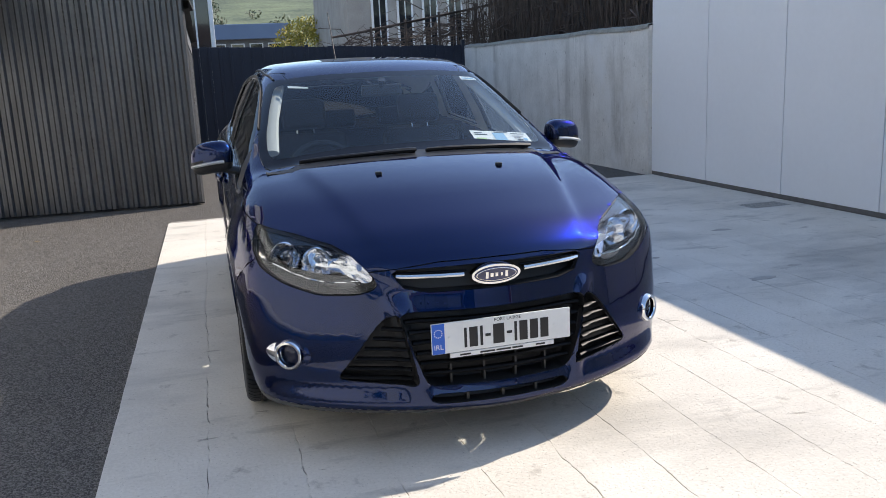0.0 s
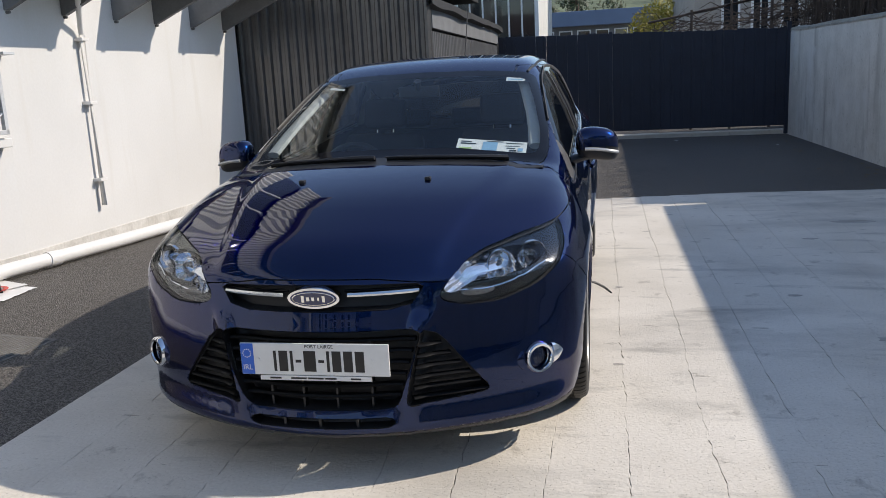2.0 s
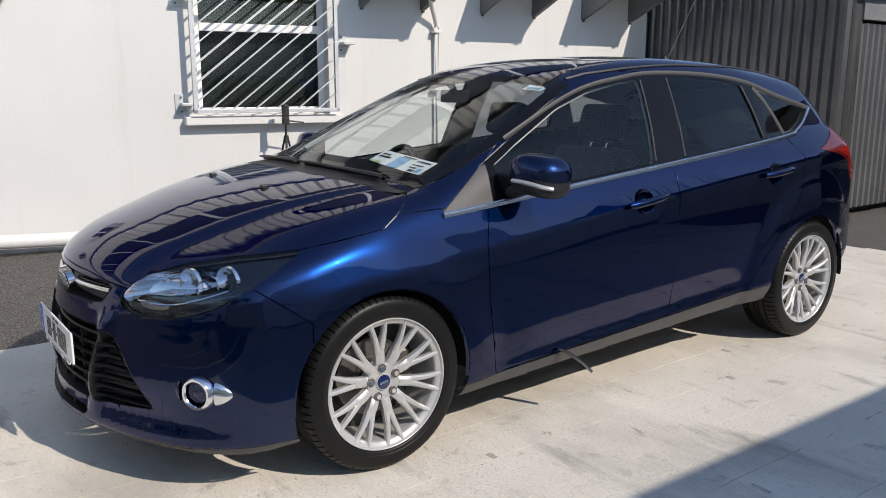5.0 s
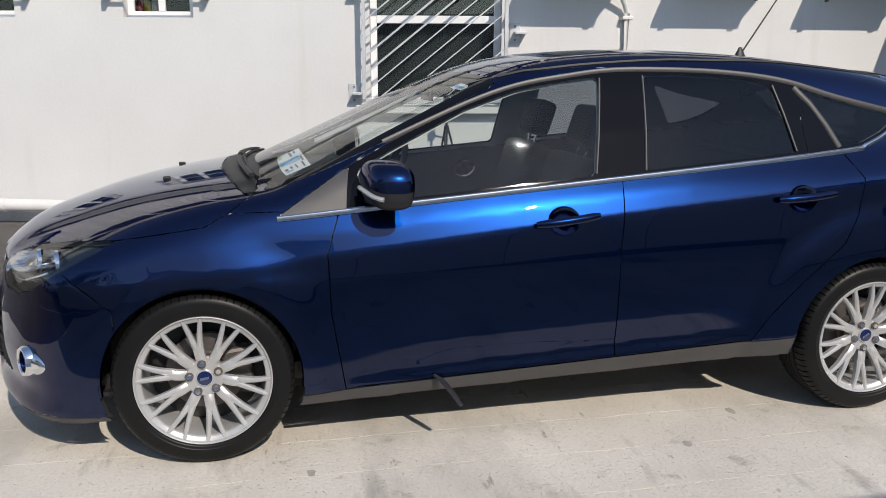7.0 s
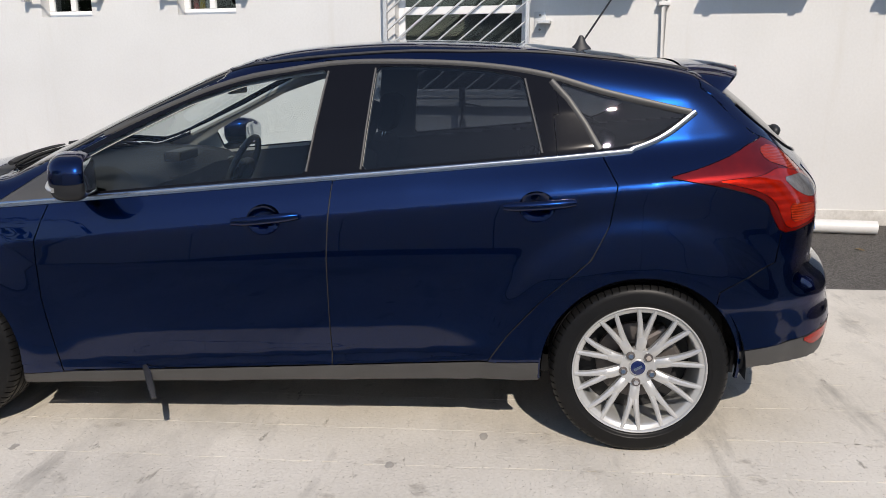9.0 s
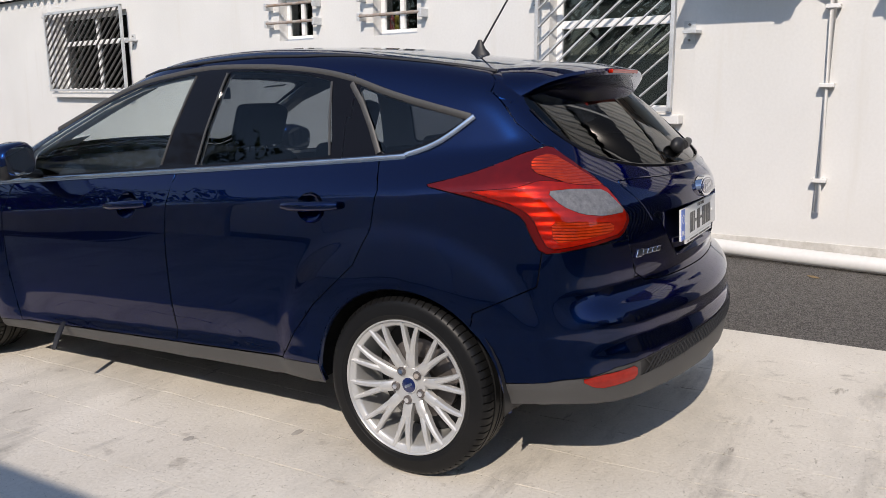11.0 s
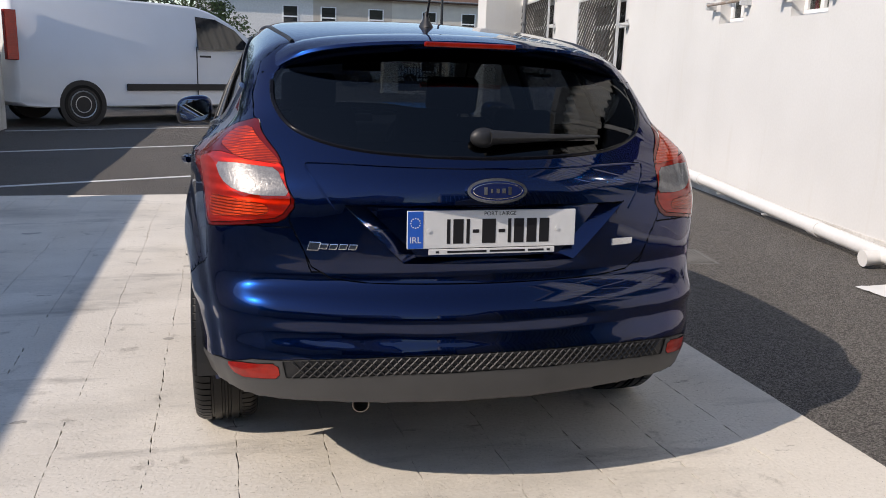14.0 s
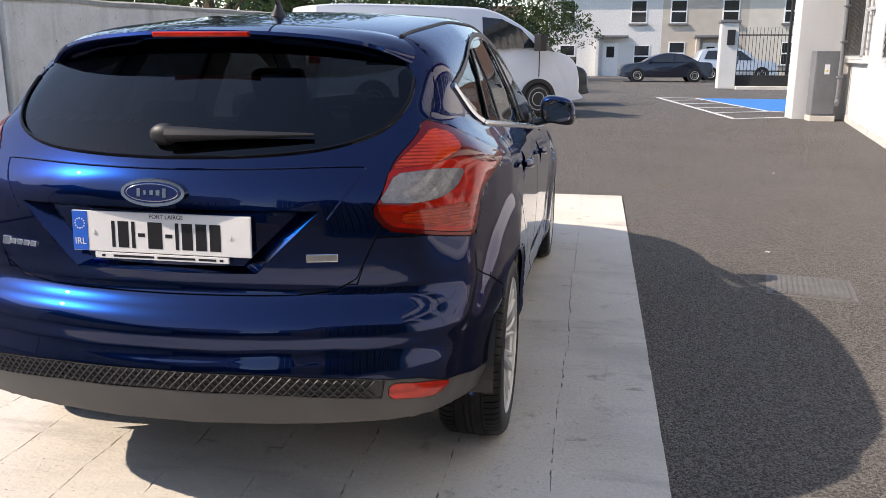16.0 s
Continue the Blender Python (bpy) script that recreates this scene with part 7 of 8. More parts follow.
far_vehicle("van", "white panel van parked across the bays beside the wall", vm @ Matrix.Translation((0, 1.0, 0)), 1.98,
            [(-1.02, 0.32), (-1.08, 0.6), (-1.08, 1.2), (-1.03, 1.85), (-0.92, 1.96), (0.0, 2.0), (1.9, 2.0), (2.45, 1.95), (2.9, 1.79), (3.3, 1.55), (3.6, 1.28), (4.0, 1.16), (4.22, 1.0), (4.32, 0.72), (4.32, 0.45), (4.22, 0.28), (1.5, 0.27), (0.0, 0.29)], 1.1,
            [[(2.15, 1.25), (3.30, 1.28), (2.98, 1.62), (2.60, 1.79), (2.20, 1.82)], [(3.37, 1.26), (3.66, 1.20), (3.40, 1.46)]],
            (0.0, 3.3), 0.335, VAN_WHITE,
            [("rub_strip", (0.75, -1.002, 0.55, 2.75, -0.97, 0.66), BLACK_MATT, "black rubbing strip"), ("rub_strip", (0.75, 0.97, 0.55, 2.75, 1.002, 0.66), BLACK_MATT, "black rubbing strip"),
             ("tail_lamp", (-1.10, -1.0, 1.0, -0.93, -0.90, 1.72), RED_LENS, "tall red tail lamp"), ("tail_lamp", (-1.10, 0.90, 1.0, -0.93, 1.0, 1.72), RED_LENS, "tall red tail lamp"),
             ("headlamp", (3.82, 0.68, 0.98, 4.16, 0.94, 1.12), GLASS_DARK, "dark clear headlamp"), ("headlamp", (3.82, -0.94, 0.98, 4.16, -0.68, 1.12), GLASS_DARK, "dark clear headlamp"),
             ("fog_panel", (4.06, 0.66, 0.40, 4.25, 0.90, 0.60), BLACK_MATT, "black bumper insert"), ("fog_panel", (4.06, -0.90, 0.40, 4.25, -0.66, 0.60), BLACK_MATT, "black bumper insert"),
             ("door_mirror", (3.18, -1.22, 1.22, 3.32, -0.99, 1.52), BLACK_MATT, "black door mirror"), ("door_mirror", (3.18, 0.99, 1.22, 3.32, 1.22, 1.52), BLACK_MATT, "black door mirror"),
             ("door_seam", (2.08, -0.996, 0.40, 2.092, -0.97, 1.30), BLACK_MATT, ""), ("door_seam", (3.30, -0.996, 0.75, 3.312, -0.97, 1.25), BLACK_MATT, ""),
             ("door_handle", (2.14, -1.01, 1.12, 2.36, -0.98, 1.155), BLACK_MATT, "black door handle"), ("door_handle", (2.14, 0.98, 1.12, 2.36, 1.01, 1.155), BLACK_MATT, "black door handle")], screen=((3.55, 1.34), (2.92, 1.77)))
SALOON = [(-2.35, 0.40), (-2.40, 0.75), (-2.25, 0.98), (-1.7, 1.03), (-1.1, 1.32), (-0.5, 1.44), (0.2, 1.43), (0.85, 1.22), (1.25, 1.0), (2.0, 0.90), (2.35, 0.72), (2.40, 0.45), (2.25, 0.25), (0.0, 0.22), (-2.2, 0.28)]
SALOON_GLASS = [[(-1.30, 1.0), (-0.42, 1.0), (-0.42, 1.38), (-0.75, 1.34)], [(-0.36, 1.0), (0.95, 0.98), (0.25, 1.36), (-0.36, 1.39)]]
far_vehicle("saloon_car", "dark blue saloon car parked along the road", pose(-4.6, -41.2, 0, 0, 0, 2), 1.85, SALOON, 0.95, SALOON_GLASS, (-1.42, 1.45), 0.33, DARK_BLUE,
            [("headlamp", (2.08, 0.55, 0.62, 2.34, 0.85, 0.78), PRISM, "clear headlamp"), ("door_mirror", (0.75, 0.90, 0.98, 0.9, 1.05, 1.12), DARK_BLUE, "blue door mirror")], screen=((1.18, 1.03), (0.88, 1.20)))
SUV = [(-2.2, 0.45), (-2.25, 0.95), (-2.1, 1.35), (-1.85, 1.66), (-1.0, 1.74), (0.1, 1.72), (0.75, 1.48), (1.05, 1.15), (1.95, 1.04), (2.2, 0.85), (2.25, 0.5), (2.1, 0.3), (0.0, 0.28), (-2.0, 0.32)]
SUV_GLASS = [[(-1.75, 1.15), (-0.55, 1.13), (-0.55, 1.62), (-1.55, 1.60)], [(-0.48, 1.13), (0.85, 1.10), (0.20, 1.60), (-0.48, 1.63)]]
far_vehicle("estate_car", "silver grey estate car parked beyond the saloon", pose(-8.6, -44.8, 0, 0, 0, 182), 1.85, SUV, 1.1, SUV_GLASS, (-1.35, 1.35), 0.35, SILVER)
far_vehicle("pickup_car", "dark grey off-road car parked beside the van", pose(1.4, -18.8, 0, 0, 0, 192), 1.9, SUV, 1.1, SUV_GLASS, (-1.35, 1.35), 0.36, DARK_GREY)

# ---- bay lines, blue bay with hatching ----
def stripe(p, q, w, material, label, group):
    p, q = Vector((*p, 0)), Vector((*q, 0))
    n = (q - p).normalized().cross(Vector((0, 0, 1))) * w / 2
    return tagged(part("bay_line", flat([(v.x, v.y) for v in (p - n, q - n, q + n, p + n)], -0.0115, 0.004), material), label, "road marking", group, "structure")


for y in (-3.95, -7.35, -10.75):
    stripe((4.3, y), (-0.1, y - 1.75), 0.09, ROAD_WHITE, "worn white parking bay line", "bay lines")
tagged(part("blue_bay", flat([(-5.2, -17.6), (-8.6, -17.0), (-10.0, -23.5), (-4.3, -23.6)], -0.0115, 0.003), ROAD_BLUE), "blue painted parking bay", "road marking", kind="structure")
for p, q in (((-3.1, -23.8), (-4.1, -14.6)), ((-4.1, -14.6), (-5.7, -15.6)), ((-4.3, -23.6), (-5.3, -17.5)), ((-3.1, -23.8), (-4.3, -23.6)), ((-5.3, -17.5), (-6.2, -16.6)),
             ((-3.3, -22.0), (-4.5, -22.6)), ((-3.5, -20.2), (-4.8, -20.9)), ((-3.7, -18.4), (-5.1, -19.0)), ((-3.9, -16.5), (-5.3, -17.3))):
    stripe(p, q, 0.11, ROAD_WHITE, "white hatched marking beside the blue bay", "hatched marking")

# ---- street side: pillar, railings, houses ----
pillar = empty("gate_pillar", pose(-6.35, -31.9, 0), "pale rendered gate pillar with a flat cap", "pillar")
part("shaft", cuboid(-0.34, -0.34, 0.0, 0.34, 0.34, 2.62, 0.02), CREAM_CLAD, pillar)
part("cap", cuboid(-0.40, -0.40, 2.62, 0.40, 0.40, 2.74, 0.02), FASCIA, pillar)
part("letter_box", cuboid(-0.20, 0.34, 1.75, 0.10, 0.42, 2.35, 0.01), BLACK_MATT, pillar, "black box on the pillar")
part("keypad", cuboid(-0.42, 0.10, 1.0, -0.34, 0.30, 1.30, 0.01), FASCIA, pillar)
rail = empty("railing", pose(0, -31.9, 0), "black painted steel railings on a low wall", "railing")
part("low_wall", cuboid(-17.0, -0.15, 0.0, -6.7, 0.15, 0.55, 0.01), TAR, rail, "dark low wall")
part("kerb", cuboid(-17.0, 0.15, -0.05, -6.7, 0.6, 0.12, 0.02), CONCRETE, rail, "pale kerb")
IRON = stuff("black_iron", (0.012, 0.012, 0.013), 0.5, vary=0.2, bump=0)
for z in (0.72, 2.15):
    part("rail_bar", cuboid(-17.0, -0.02, z - 0.025, -6.7, 0.02, z + 0.025, 0.004), IRON, rail)
for k in range(74):
    x = -16.9 + 10.15 * k / 73
    part("bar", rod(bmesh.new(), (x, 0, 0.55), (x, 0, 2.45), 0.013, 6, 0.010), IRON, rail)
post = empty("lamp_post", pose(-9.0, -33.2, 0), "tall thin dark steel post behind the railings", "post")
part("shaft", rod(bmesh.new(), (0, 0, 0), (0, 0, 8.0), 0.07, 12, 0.05), IRON, post)
part("bracket", rod(bmesh.new(), (0, 0, 7.9), (1.2, 0.3, 8.1), 0.035, 8), IRON, post)

PEBBLE = stuff("white_pebbledash", (0.60, 0.60, 0.58), 0.95, scale=9, grain=26, bump=1.0, depth=0.03, other=(0.76, 0.75, 0.73))
BEIGE = stuff("beige_render", (0.50, 0.45, 0.38), 0.9, vary=0.08, scale=2, grain=30, bump=0.2)
CREAM = stuff("cream_render", (0.62, 0.58, 0.50), 0.9, vary=0.08, scale=2, grain=30, bump=0.2)
SLATE = stuff("brown_roof_tiles", (0.12, 0.07, 0.05), 0.9, vary=0.3, scale=3, grain=20, bump=0.5, depth=0.02)


def house(x0, x1, y, wall_mat, label, windows, doors_, eave=5.6):
    """A terraced house: walls, roof, chimney, windows with sills, a door with a canopy."""
    h = empty("house", pose(0, y, 0), label, "house", "houses across the road")
    part("wall", cuboid(x0, -7.0, -0.1, x1, 0.0, eave), wall_mat, h)
    bm = bmesh.new()
    pts = [(0.35, eave - 0.1), (-3.5, eave + 2.3), (-7.35, eave - 0.1), (-7.35, eave - 0.25), (-3.5, eave + 2.12), (0.35, eave - 0.25)]
    a, b = [bm.verts.new((x0, yy, z)) for yy, z in pts], [bm.verts.new((x1, yy, z)) for yy, z in pts]
    for k in range(6):
        bm.faces.new((a[k], a[(k + 1) % 6], b[(k + 1) % 6], b[k]))
    bm.faces.new(a)
    bm.faces.new(b[::-1])
    rf = part("roof", bm, SLATE, h, "brown tiled roof")
    part("chimney", cuboid(x0 - 0.4 if x0 > x1 else x0 + 0.1, -3.9, eave + 1.6, x0 + 0.6, -3.1, eave + 3.2, 0.02), wall_mat, rf)
    part("gutter", rod(bmesh.new(), (x0, 0.38, eave - 0.12), (x1, 0.38, eave - 0.12), 0.06, 8), FASCIA, h)
    for x, z, w, hh in windows:
        win = part("window", cuboid(x - w / 2, -0.02, z, x + w / 2, 0.03, z + hh, 0.01), UPVC, h, "white sash window")
        for k in (0, 1):
            part("pane", cuboid(x - w / 2 + 0.08, 0.03, z + 0.08 + k * (hh / 2 - 0.02), x + w / 2 - 0.08, 0.036, z + hh / 2 - 0.03 + k * (hh / 2 - 0.03)), GLASS_DARK, win)
        part("sill", cuboid(x - w / 2 - 0.1, 0.0, z - 0.12, x + w / 2 + 0.1, 0.14, z, 0.01), FASCIA, win)
    for x, mt in doors_:
        d = part("door", cuboid(x - 0.5, -0.02, 0.0, x + 0.5, 0.05, 2.15, 0.01), UPVC, h, "white panelled front door")
        part("door_light", cuboid(x - 0.25, 0.05, 1.2, x + 0.25, 0.056, 1.9), GLASS_DARK, d)
        part("canopy", cuboid(x - 1.1, 0.0, 2.45, x + 1.1, 0.7, 2.6, 0.02), FASCIA, h, "flat door canopy")
        part("porch_wall", cuboid(x + 0.75, 0.0, 0.0, x + 0.95, 0.6, 2.45, 0.01), wall_mat, h)
    return h


W_, H_ = 1.05, 1.45
house(2.4, -5.1, -52.0, PEBBLE, "white pebbledash terraced house with sash windows", [(0.95, 3.35, W_, H_), (-3.6, 3.35, W_, H_), (-3.9, 0.55, W_, H_), (0.9, 0.55, W_, H_)], [(-1.9, 0)])
house(-5.1, -10.4, -52.0, BEIGE, "beige rendered terraced house with sash windows", [(-6.1, 3.35, W_, H_), (-9.3, 3.35, W_, H_), (-6.1, 0.75, W_, H_)], [(-8.2, 0)])
house(-10.4, -17.5, -52.0, CREAM, "cream rendered terraced house with sash windows", [(-13.0, 3.35, W_, H_), (-15.8, 3.35, W_, H_), (-13.0, 0.75, W_, H_)], [(-15.2, 0)])
house(-17.5, -27.0, -52.0, BEIGE, "beige rendered terraced house with sash windows", [(-19.5, 3.35, W_, H_), (-24.0, 3.35, W_, H_), (-22.0, 0.75, W_, H_)], [(-19.6, 0)])
house(-27.0, -40.0, -52.0, PEBBLE, "white pebbledash terraced house with sash windows", [(-29.5, 3.35, W_, H_), (-35.0, 3.35, W_, H_), (-31.0, 0.75, W_, H_)], [(-33.6, 0)])
house(16.0, 5.5, -66.0, CREAM, "pale bungalow with a brown tiled roof", [(8.0, 1.0, 1.4, 1.2), (12.0, 1.0, 1.4, 1.2)], [], eave=3.2)
tagged(part("road_wall", cuboid(2.6, -48.2, 0.0, 16.0, -47.9, 1.1, 0.02), PEBBLE), "low white garden wall along the road", "wall", kind="structure")


# ---- plants ----
def leaf_mat(name, c, other):
    m = stuff(name, c, 0.6, scale=1.5, grain=12, bump=0, other=other, amount=0.8)
    return m


def leaves(bm, centre, radius, count, size, r, flatness=0.75):
    """A cloud of small folded leaves with an uneven outline."""
    for _ in range(count):
        d = Vector((r.gauss(0, 1), r.gauss(0, 1), r.gauss(0, 1))).normalized()
        p = Vector(centre) + d * radius * (0.55 + 0.5 * r.random()**0.5) * (1 + 0.25 * noise.noise(d * 2 + Vector(centre)))
        p.z = centre[2] + (p.z - centre[2]) * flatness
        u = Vector((r.gauss(0, 1), r.gauss(0, 1), r.gauss(0, 1))).normalized()
        w = u.orthogonal().normalized()
        s = size * r.uniform(0.6, 1.4)
        bm.faces.new([bm.verts.new(p + q) for q in (u * s, w * s * 0.5, u * -s, w * s * -0.5)])
    return bm


def tree(x, y, height, spread, label, leaf, seed, conifer=False, bare=False):
    r = random.Random(seed)
    t = empty("tree", pose(x, y, 0), label, "tree")
    bm = bmesh.new()
    tube(bm, [(0, 0, 0), (0.1, 0.05, height * 0.3), (0.0, 0.1, height * 0.6), (0.05, 0.1, height * 0.92)], [0.05 * height * 0.5, 0.035 * height * 0.5, 0.02 * height * 0.5, 0.004 * height], 8)
    crown = bmesh.new()
    n = 9 if conifer else 22
    for k in range(n):
        a = r.uniform(0, 2 * math.pi)
        f = r.uniform(0.25, 0.95)
        reach = spread * ((1.05 - f) if conifer else math.sin(math.pi * min(1, 0.25 + 0.75 * f))**0.6) * r.uniform(0.5, 1.0)
        base_ = Vector((0.05, 0.08, height * f * (0.9 if conifer else 0.65)))
        tip = Vector((reach * math.cos(a), reach * math.sin(a), height * (f * 0.9 if conifer else min(0.98, f * 0.65 + 0.28))))
        tube(bm, [base_, (base_ + tip) / 2 + Vector((0, 0, 0.05 * height * (0 if conifer else 1))), tip], [0.012 * height * 0.5, 0.008 * height * 0.5, 0.003 * height], 6)
        if not bare:
            leaves(crown, tip, spread * (0.22 if conifer else 0.36), 150, 0.055 * spread ** 0.5 if not conifer else 0.10, r)
            leaves(crown, (base_ + tip) / 2, spread * 0.25, 80, 0.055 * spread ** 0.5, r)
    part("trunk", bm, BARK, t, "grey-brown bark", smooth=True)
    if not bare:
        part("crown", crown, leaf, t, "leafy crown")
    else:
        crown.free()
    return t


BARK = stuff("bark", (0.10, 0.075, 0.055), 0.95, vary=0.3, scale=8, bump=0.5)
TWIG = stuff("bare_twigs", (0.095, 0.07, 0.055), 0.9, vary=0.35, scale=6, bump=0)
DARK_LEAF = leaf_mat("dark_leaves", (0.012, 0.028, 0.012), (0.04, 0.07, 0.025))
MID_LEAF = leaf_mat("green_leaves", (0.03, 0.06, 0.015), (0.09, 0.14, 0.03))
GORSE = leaf_mat("yellow_blossom", (0.10, 0.11, 0.012), (0.48, 0.38, 0.02))
tree(-0.6, 49.0, 9.5, 2.6, "dark conifer beyond the fence", DARK_LEAF, 3, conifer=True)
tree(-4.5, 37.0, 6.2, 2.3, "dark evergreen tree beyond the fence", DARK_LEAF, 5)
tree(9.0, -26.0, 8.0, 3.6, "leafy roadside tree behind the boundary wall", MID_LEAF, 8)
tree(6.5, -40.0, 7.5, 3.2, "leafy roadside tree near the road", DARK_LEAF, 11)
for k, (x, y, h) in enumerate(((2.6, -44.0, 5.2), (5.2, -36.0, 4.8), (8.6, -32.0, 5.0), (11.6, -27.5, 4.9), (14.5, -22.0, 5.0))):
    tree(x, y, h, 2.9, "bushy evergreen tree behind the yard wall", DARK_LEAF if k % 2 else MID_LEAF, 40 + k)
tree(9.0, -17.0, 9.0, 3.0, "tall leafy tree behind the boundary wall", MID_LEAF, 14)
tree(14.0, -14.0, 11.0, 4.2, "leafy tree behind the boundary wall", MID_LEAF, 12)
r = random.Random(21)
shrubs = empty("gorse_hedge", pose(0, 0, 0), "tall hedge of yellow blossoming gorse beyond the fence", "hedge")
crown, wood = bmesh.new(), bmesh.new()
for k in range(26):
    x = 1.9 + 4.6 * r.random()
    top = np.interp(x, [1.9, 2.7, 3.7, 5.1, 6.5], [3.3, 4.5, 4.2, 3.7, 3.0])
    y, z = 28.5 + 2.5 * r.random(), top * r.uniform(0.45, 0.88)
    leaves(crown, (x, y, z), 0.55, 230, 0.06, r, 0.9)
    tube(wood, [(x, y, 0), (x + 0.1, y, z * 0.5), (x, y, z)], [0.05, 0.03, 0.01], 5)
part("foliage", crown, GORSE, shrubs, "yellow and green gorse foliage")
part("stems", wood, BARK, shrubs)

# bare creepers and twigs behind the boundary wall
bush = tagged(new("bare_hedge"), "dense bare brown twigs and creepers behind the boundary wall", "hedge", kind="stuff")
bm = bmesh.new()
for k in range(620):
    y = 4.7 + 9.5 * r.random()
    x = 4.85 + 1.0 * r.random()
    h = r.uniform(1.6, 3.9)
    pts = [Vector((x, y, 0.6))]
    for i in range(4):
        pts.append(pts[-1] + Vector((r.gauss(0, 0.07), r.gauss(0, 0.09), h / 4 + r.gauss(0, 0.05))))
    tube(bm, pts, [0.013, 0.011, 0.009, 0.006, 0.003], 3)
for k in range(160):
    y = 5 + 12 * r.random()
    p = Vector((4.7 + 0.8 * r.random(), y, r.uniform(1.9, 3.3)))
    pts = [p]
    for i in range(4):
        pts.append(pts[-1] + Vector((r.gauss(0, 0.10), r.gauss(0, 0.28), r.gauss(0.01, 0.07))))
    tube(bm, pts, [0.012, 0.011, 0.009, 0.006, 0.003], 3)
part("bare_twigs", bm, TWIG, bush)
# vines on top of the back fence
vine = tagged(new("vine_tangle"), "bare tangled vines on a frame above the fence", "vines", kind="stuff")
bm = bmesh.new()
for k in range(240):
    x = 2.0 + 4.5 * r.random()
    p = Vector((x, 13.2 + 2.0 * r.random(), np.interp(x, [2.0, 6.5], [1.9, 2.6]) + r.gauss(0, 0.16)))
    pts = [p]
    for i in range(4):
        pts.append(pts[-1] + Vector((r.gauss(0, 0.20), r.gauss(0, 0.1), r.gauss(0, 0.10))))
    tube(bm, pts, [0.014, 0.012, 0.010, 0.007, 0.003], 3)
for x in (2.8, 3.6, 4.4, 5.3):
    rod(bm, (x, 13.8, 0), (x, 13.8, 2.0 + 0.18 * x), 0.03, 6)
    rod(bm, (x - 0.9, 13.8, 1.85 + 0.16 * x), (x + 0.5, 13.8, 2.0 + 0.18 * x), 0.025, 6)
part("vines", bm, TWIG, vine)

# ---- beyond the fence ----
barn = empty("timber_store", pose(0, 0, 0), "dark timber-clad store behind the boundary wall", "building")
TIMBER = stuff("dark_timber", (0.07, 0.055, 0.045), 0.9, vary=0.35, scale=4, grain=40, bump=0.4)
part("wall", cuboid(6.05, 5.2, 0.0, 11.0, 14.6, 3.82), TIMBER, barn)
for k in range(36):
    part("board", cuboid(6.0, 5.2 + 9.4 * k / 36 + 0.02, 0.4, 6.05, 5.2 + 9.4 * (k + 1) / 36 - 0.03, 3.8, 0.006), TIMBER, barn)
part("roof", cuboid(5.95, 5.1, 3.82, 11.1, 14.7, 3.9, 0.01), TAR, barn)
STONE = stuff("grey_stucco", (0.30, 0.27, 0.24), 0.95, vary=0.25, scale=1.6, grain=25, bump=0.6, depth=0.01, other=(0.44, 0.41, 0.37))
old = empty("old_house", pose(0, 22.0, 0), "old grey stuccoed house with tall dark windows", "house")
part("wall", cuboid(3.7, 0.0, 0.0, 16.0, 8.0, 7.5), STONE, old)
part("roof", cuboid(3.4, -0.3, 7.5, 16.3, 8.3, 7.8, 0.02), SLATE, old)
for x in (4.75, 5.6, 6.45, 7.3):
    w = part("window", cuboid(x - 0.27, -0.05, 2.0, x + 0.27, 0.02, 5.2, 0.01), UPVC, old, "tall narrow window")
    part("pane", cuboid(x - 0.20, -0.06, 2.1, x - 0.02, -0.05, 5.1), GLASS_DARK, w)
    part("pane", cuboid(x + 0.02, -0.06, 2.1, x + 0.20, -0.05, 5.1), GLASS_DARK, w)
for x in (9.1, 11.2):
    w = part("window", cuboid(x - 0.4, -0.05, 3.3, x + 0.4, 0.02, 5.0, 0.01), FASCIA, old, "dark upper window")
    part("pane", cuboid(x - 0.33, -0.06, 3.38, x + 0.33, -0.05, 4.92), GLASS_DARK, w)
works = empty("ribbed_works", pose(0, 16.0, 0), "pale ribbed works building with tall glazing", "building")
part("cladding", sheet(bmesh.new(), 7.6, 3.2, 0.16, 0.03, Matrix.Translation((-10.2, 0.0, 2.55))), CREAM_CLAD, works)
part("wall", cuboid(-10.2, 0.02, 0.0, -0.6, 6.0, 5.7), CREAM_CLAD, works)
for k in range(6):
    x = -2.55 + 0.32 * k
    part("pane", cuboid(x, -0.05, 1.8, x + 0.28, -0.02, 5.2, 0.004), GLASS_DARK if k % 3 else WINDOW_GLASS, works, "tall pane")
    part("mullion", cuboid(x - 0.04, -0.09, 1.8, x, 0.0, 5.2, 0.004), UPVC, works)
part("end_post", cuboid(-0.66, -0.10, 0.0, -0.56, 0.02, 5.6, 0.01), UPVC, works)
blue = empty("flat_block", pose(0, 40.0, 0), "low blue-grey flat-roofed building beyond the fence", "building")
BLUE_GREY = stuff("blue_grey_panel", (0.16, 0.22, 0.33), 0.6, vary=0.1, scale=1, bump=0.05)
part("wall", cuboid(-3.5, 0.0, 0.0, 3.4, 6.0, 3.7), FASCIA, blue)
part("fascia", cuboid(-3.7, -0.4, 3.7, 3.6, 6.3, 4.45, 0.02), BLUE_GREY, blue, "blue-grey roof fascia")
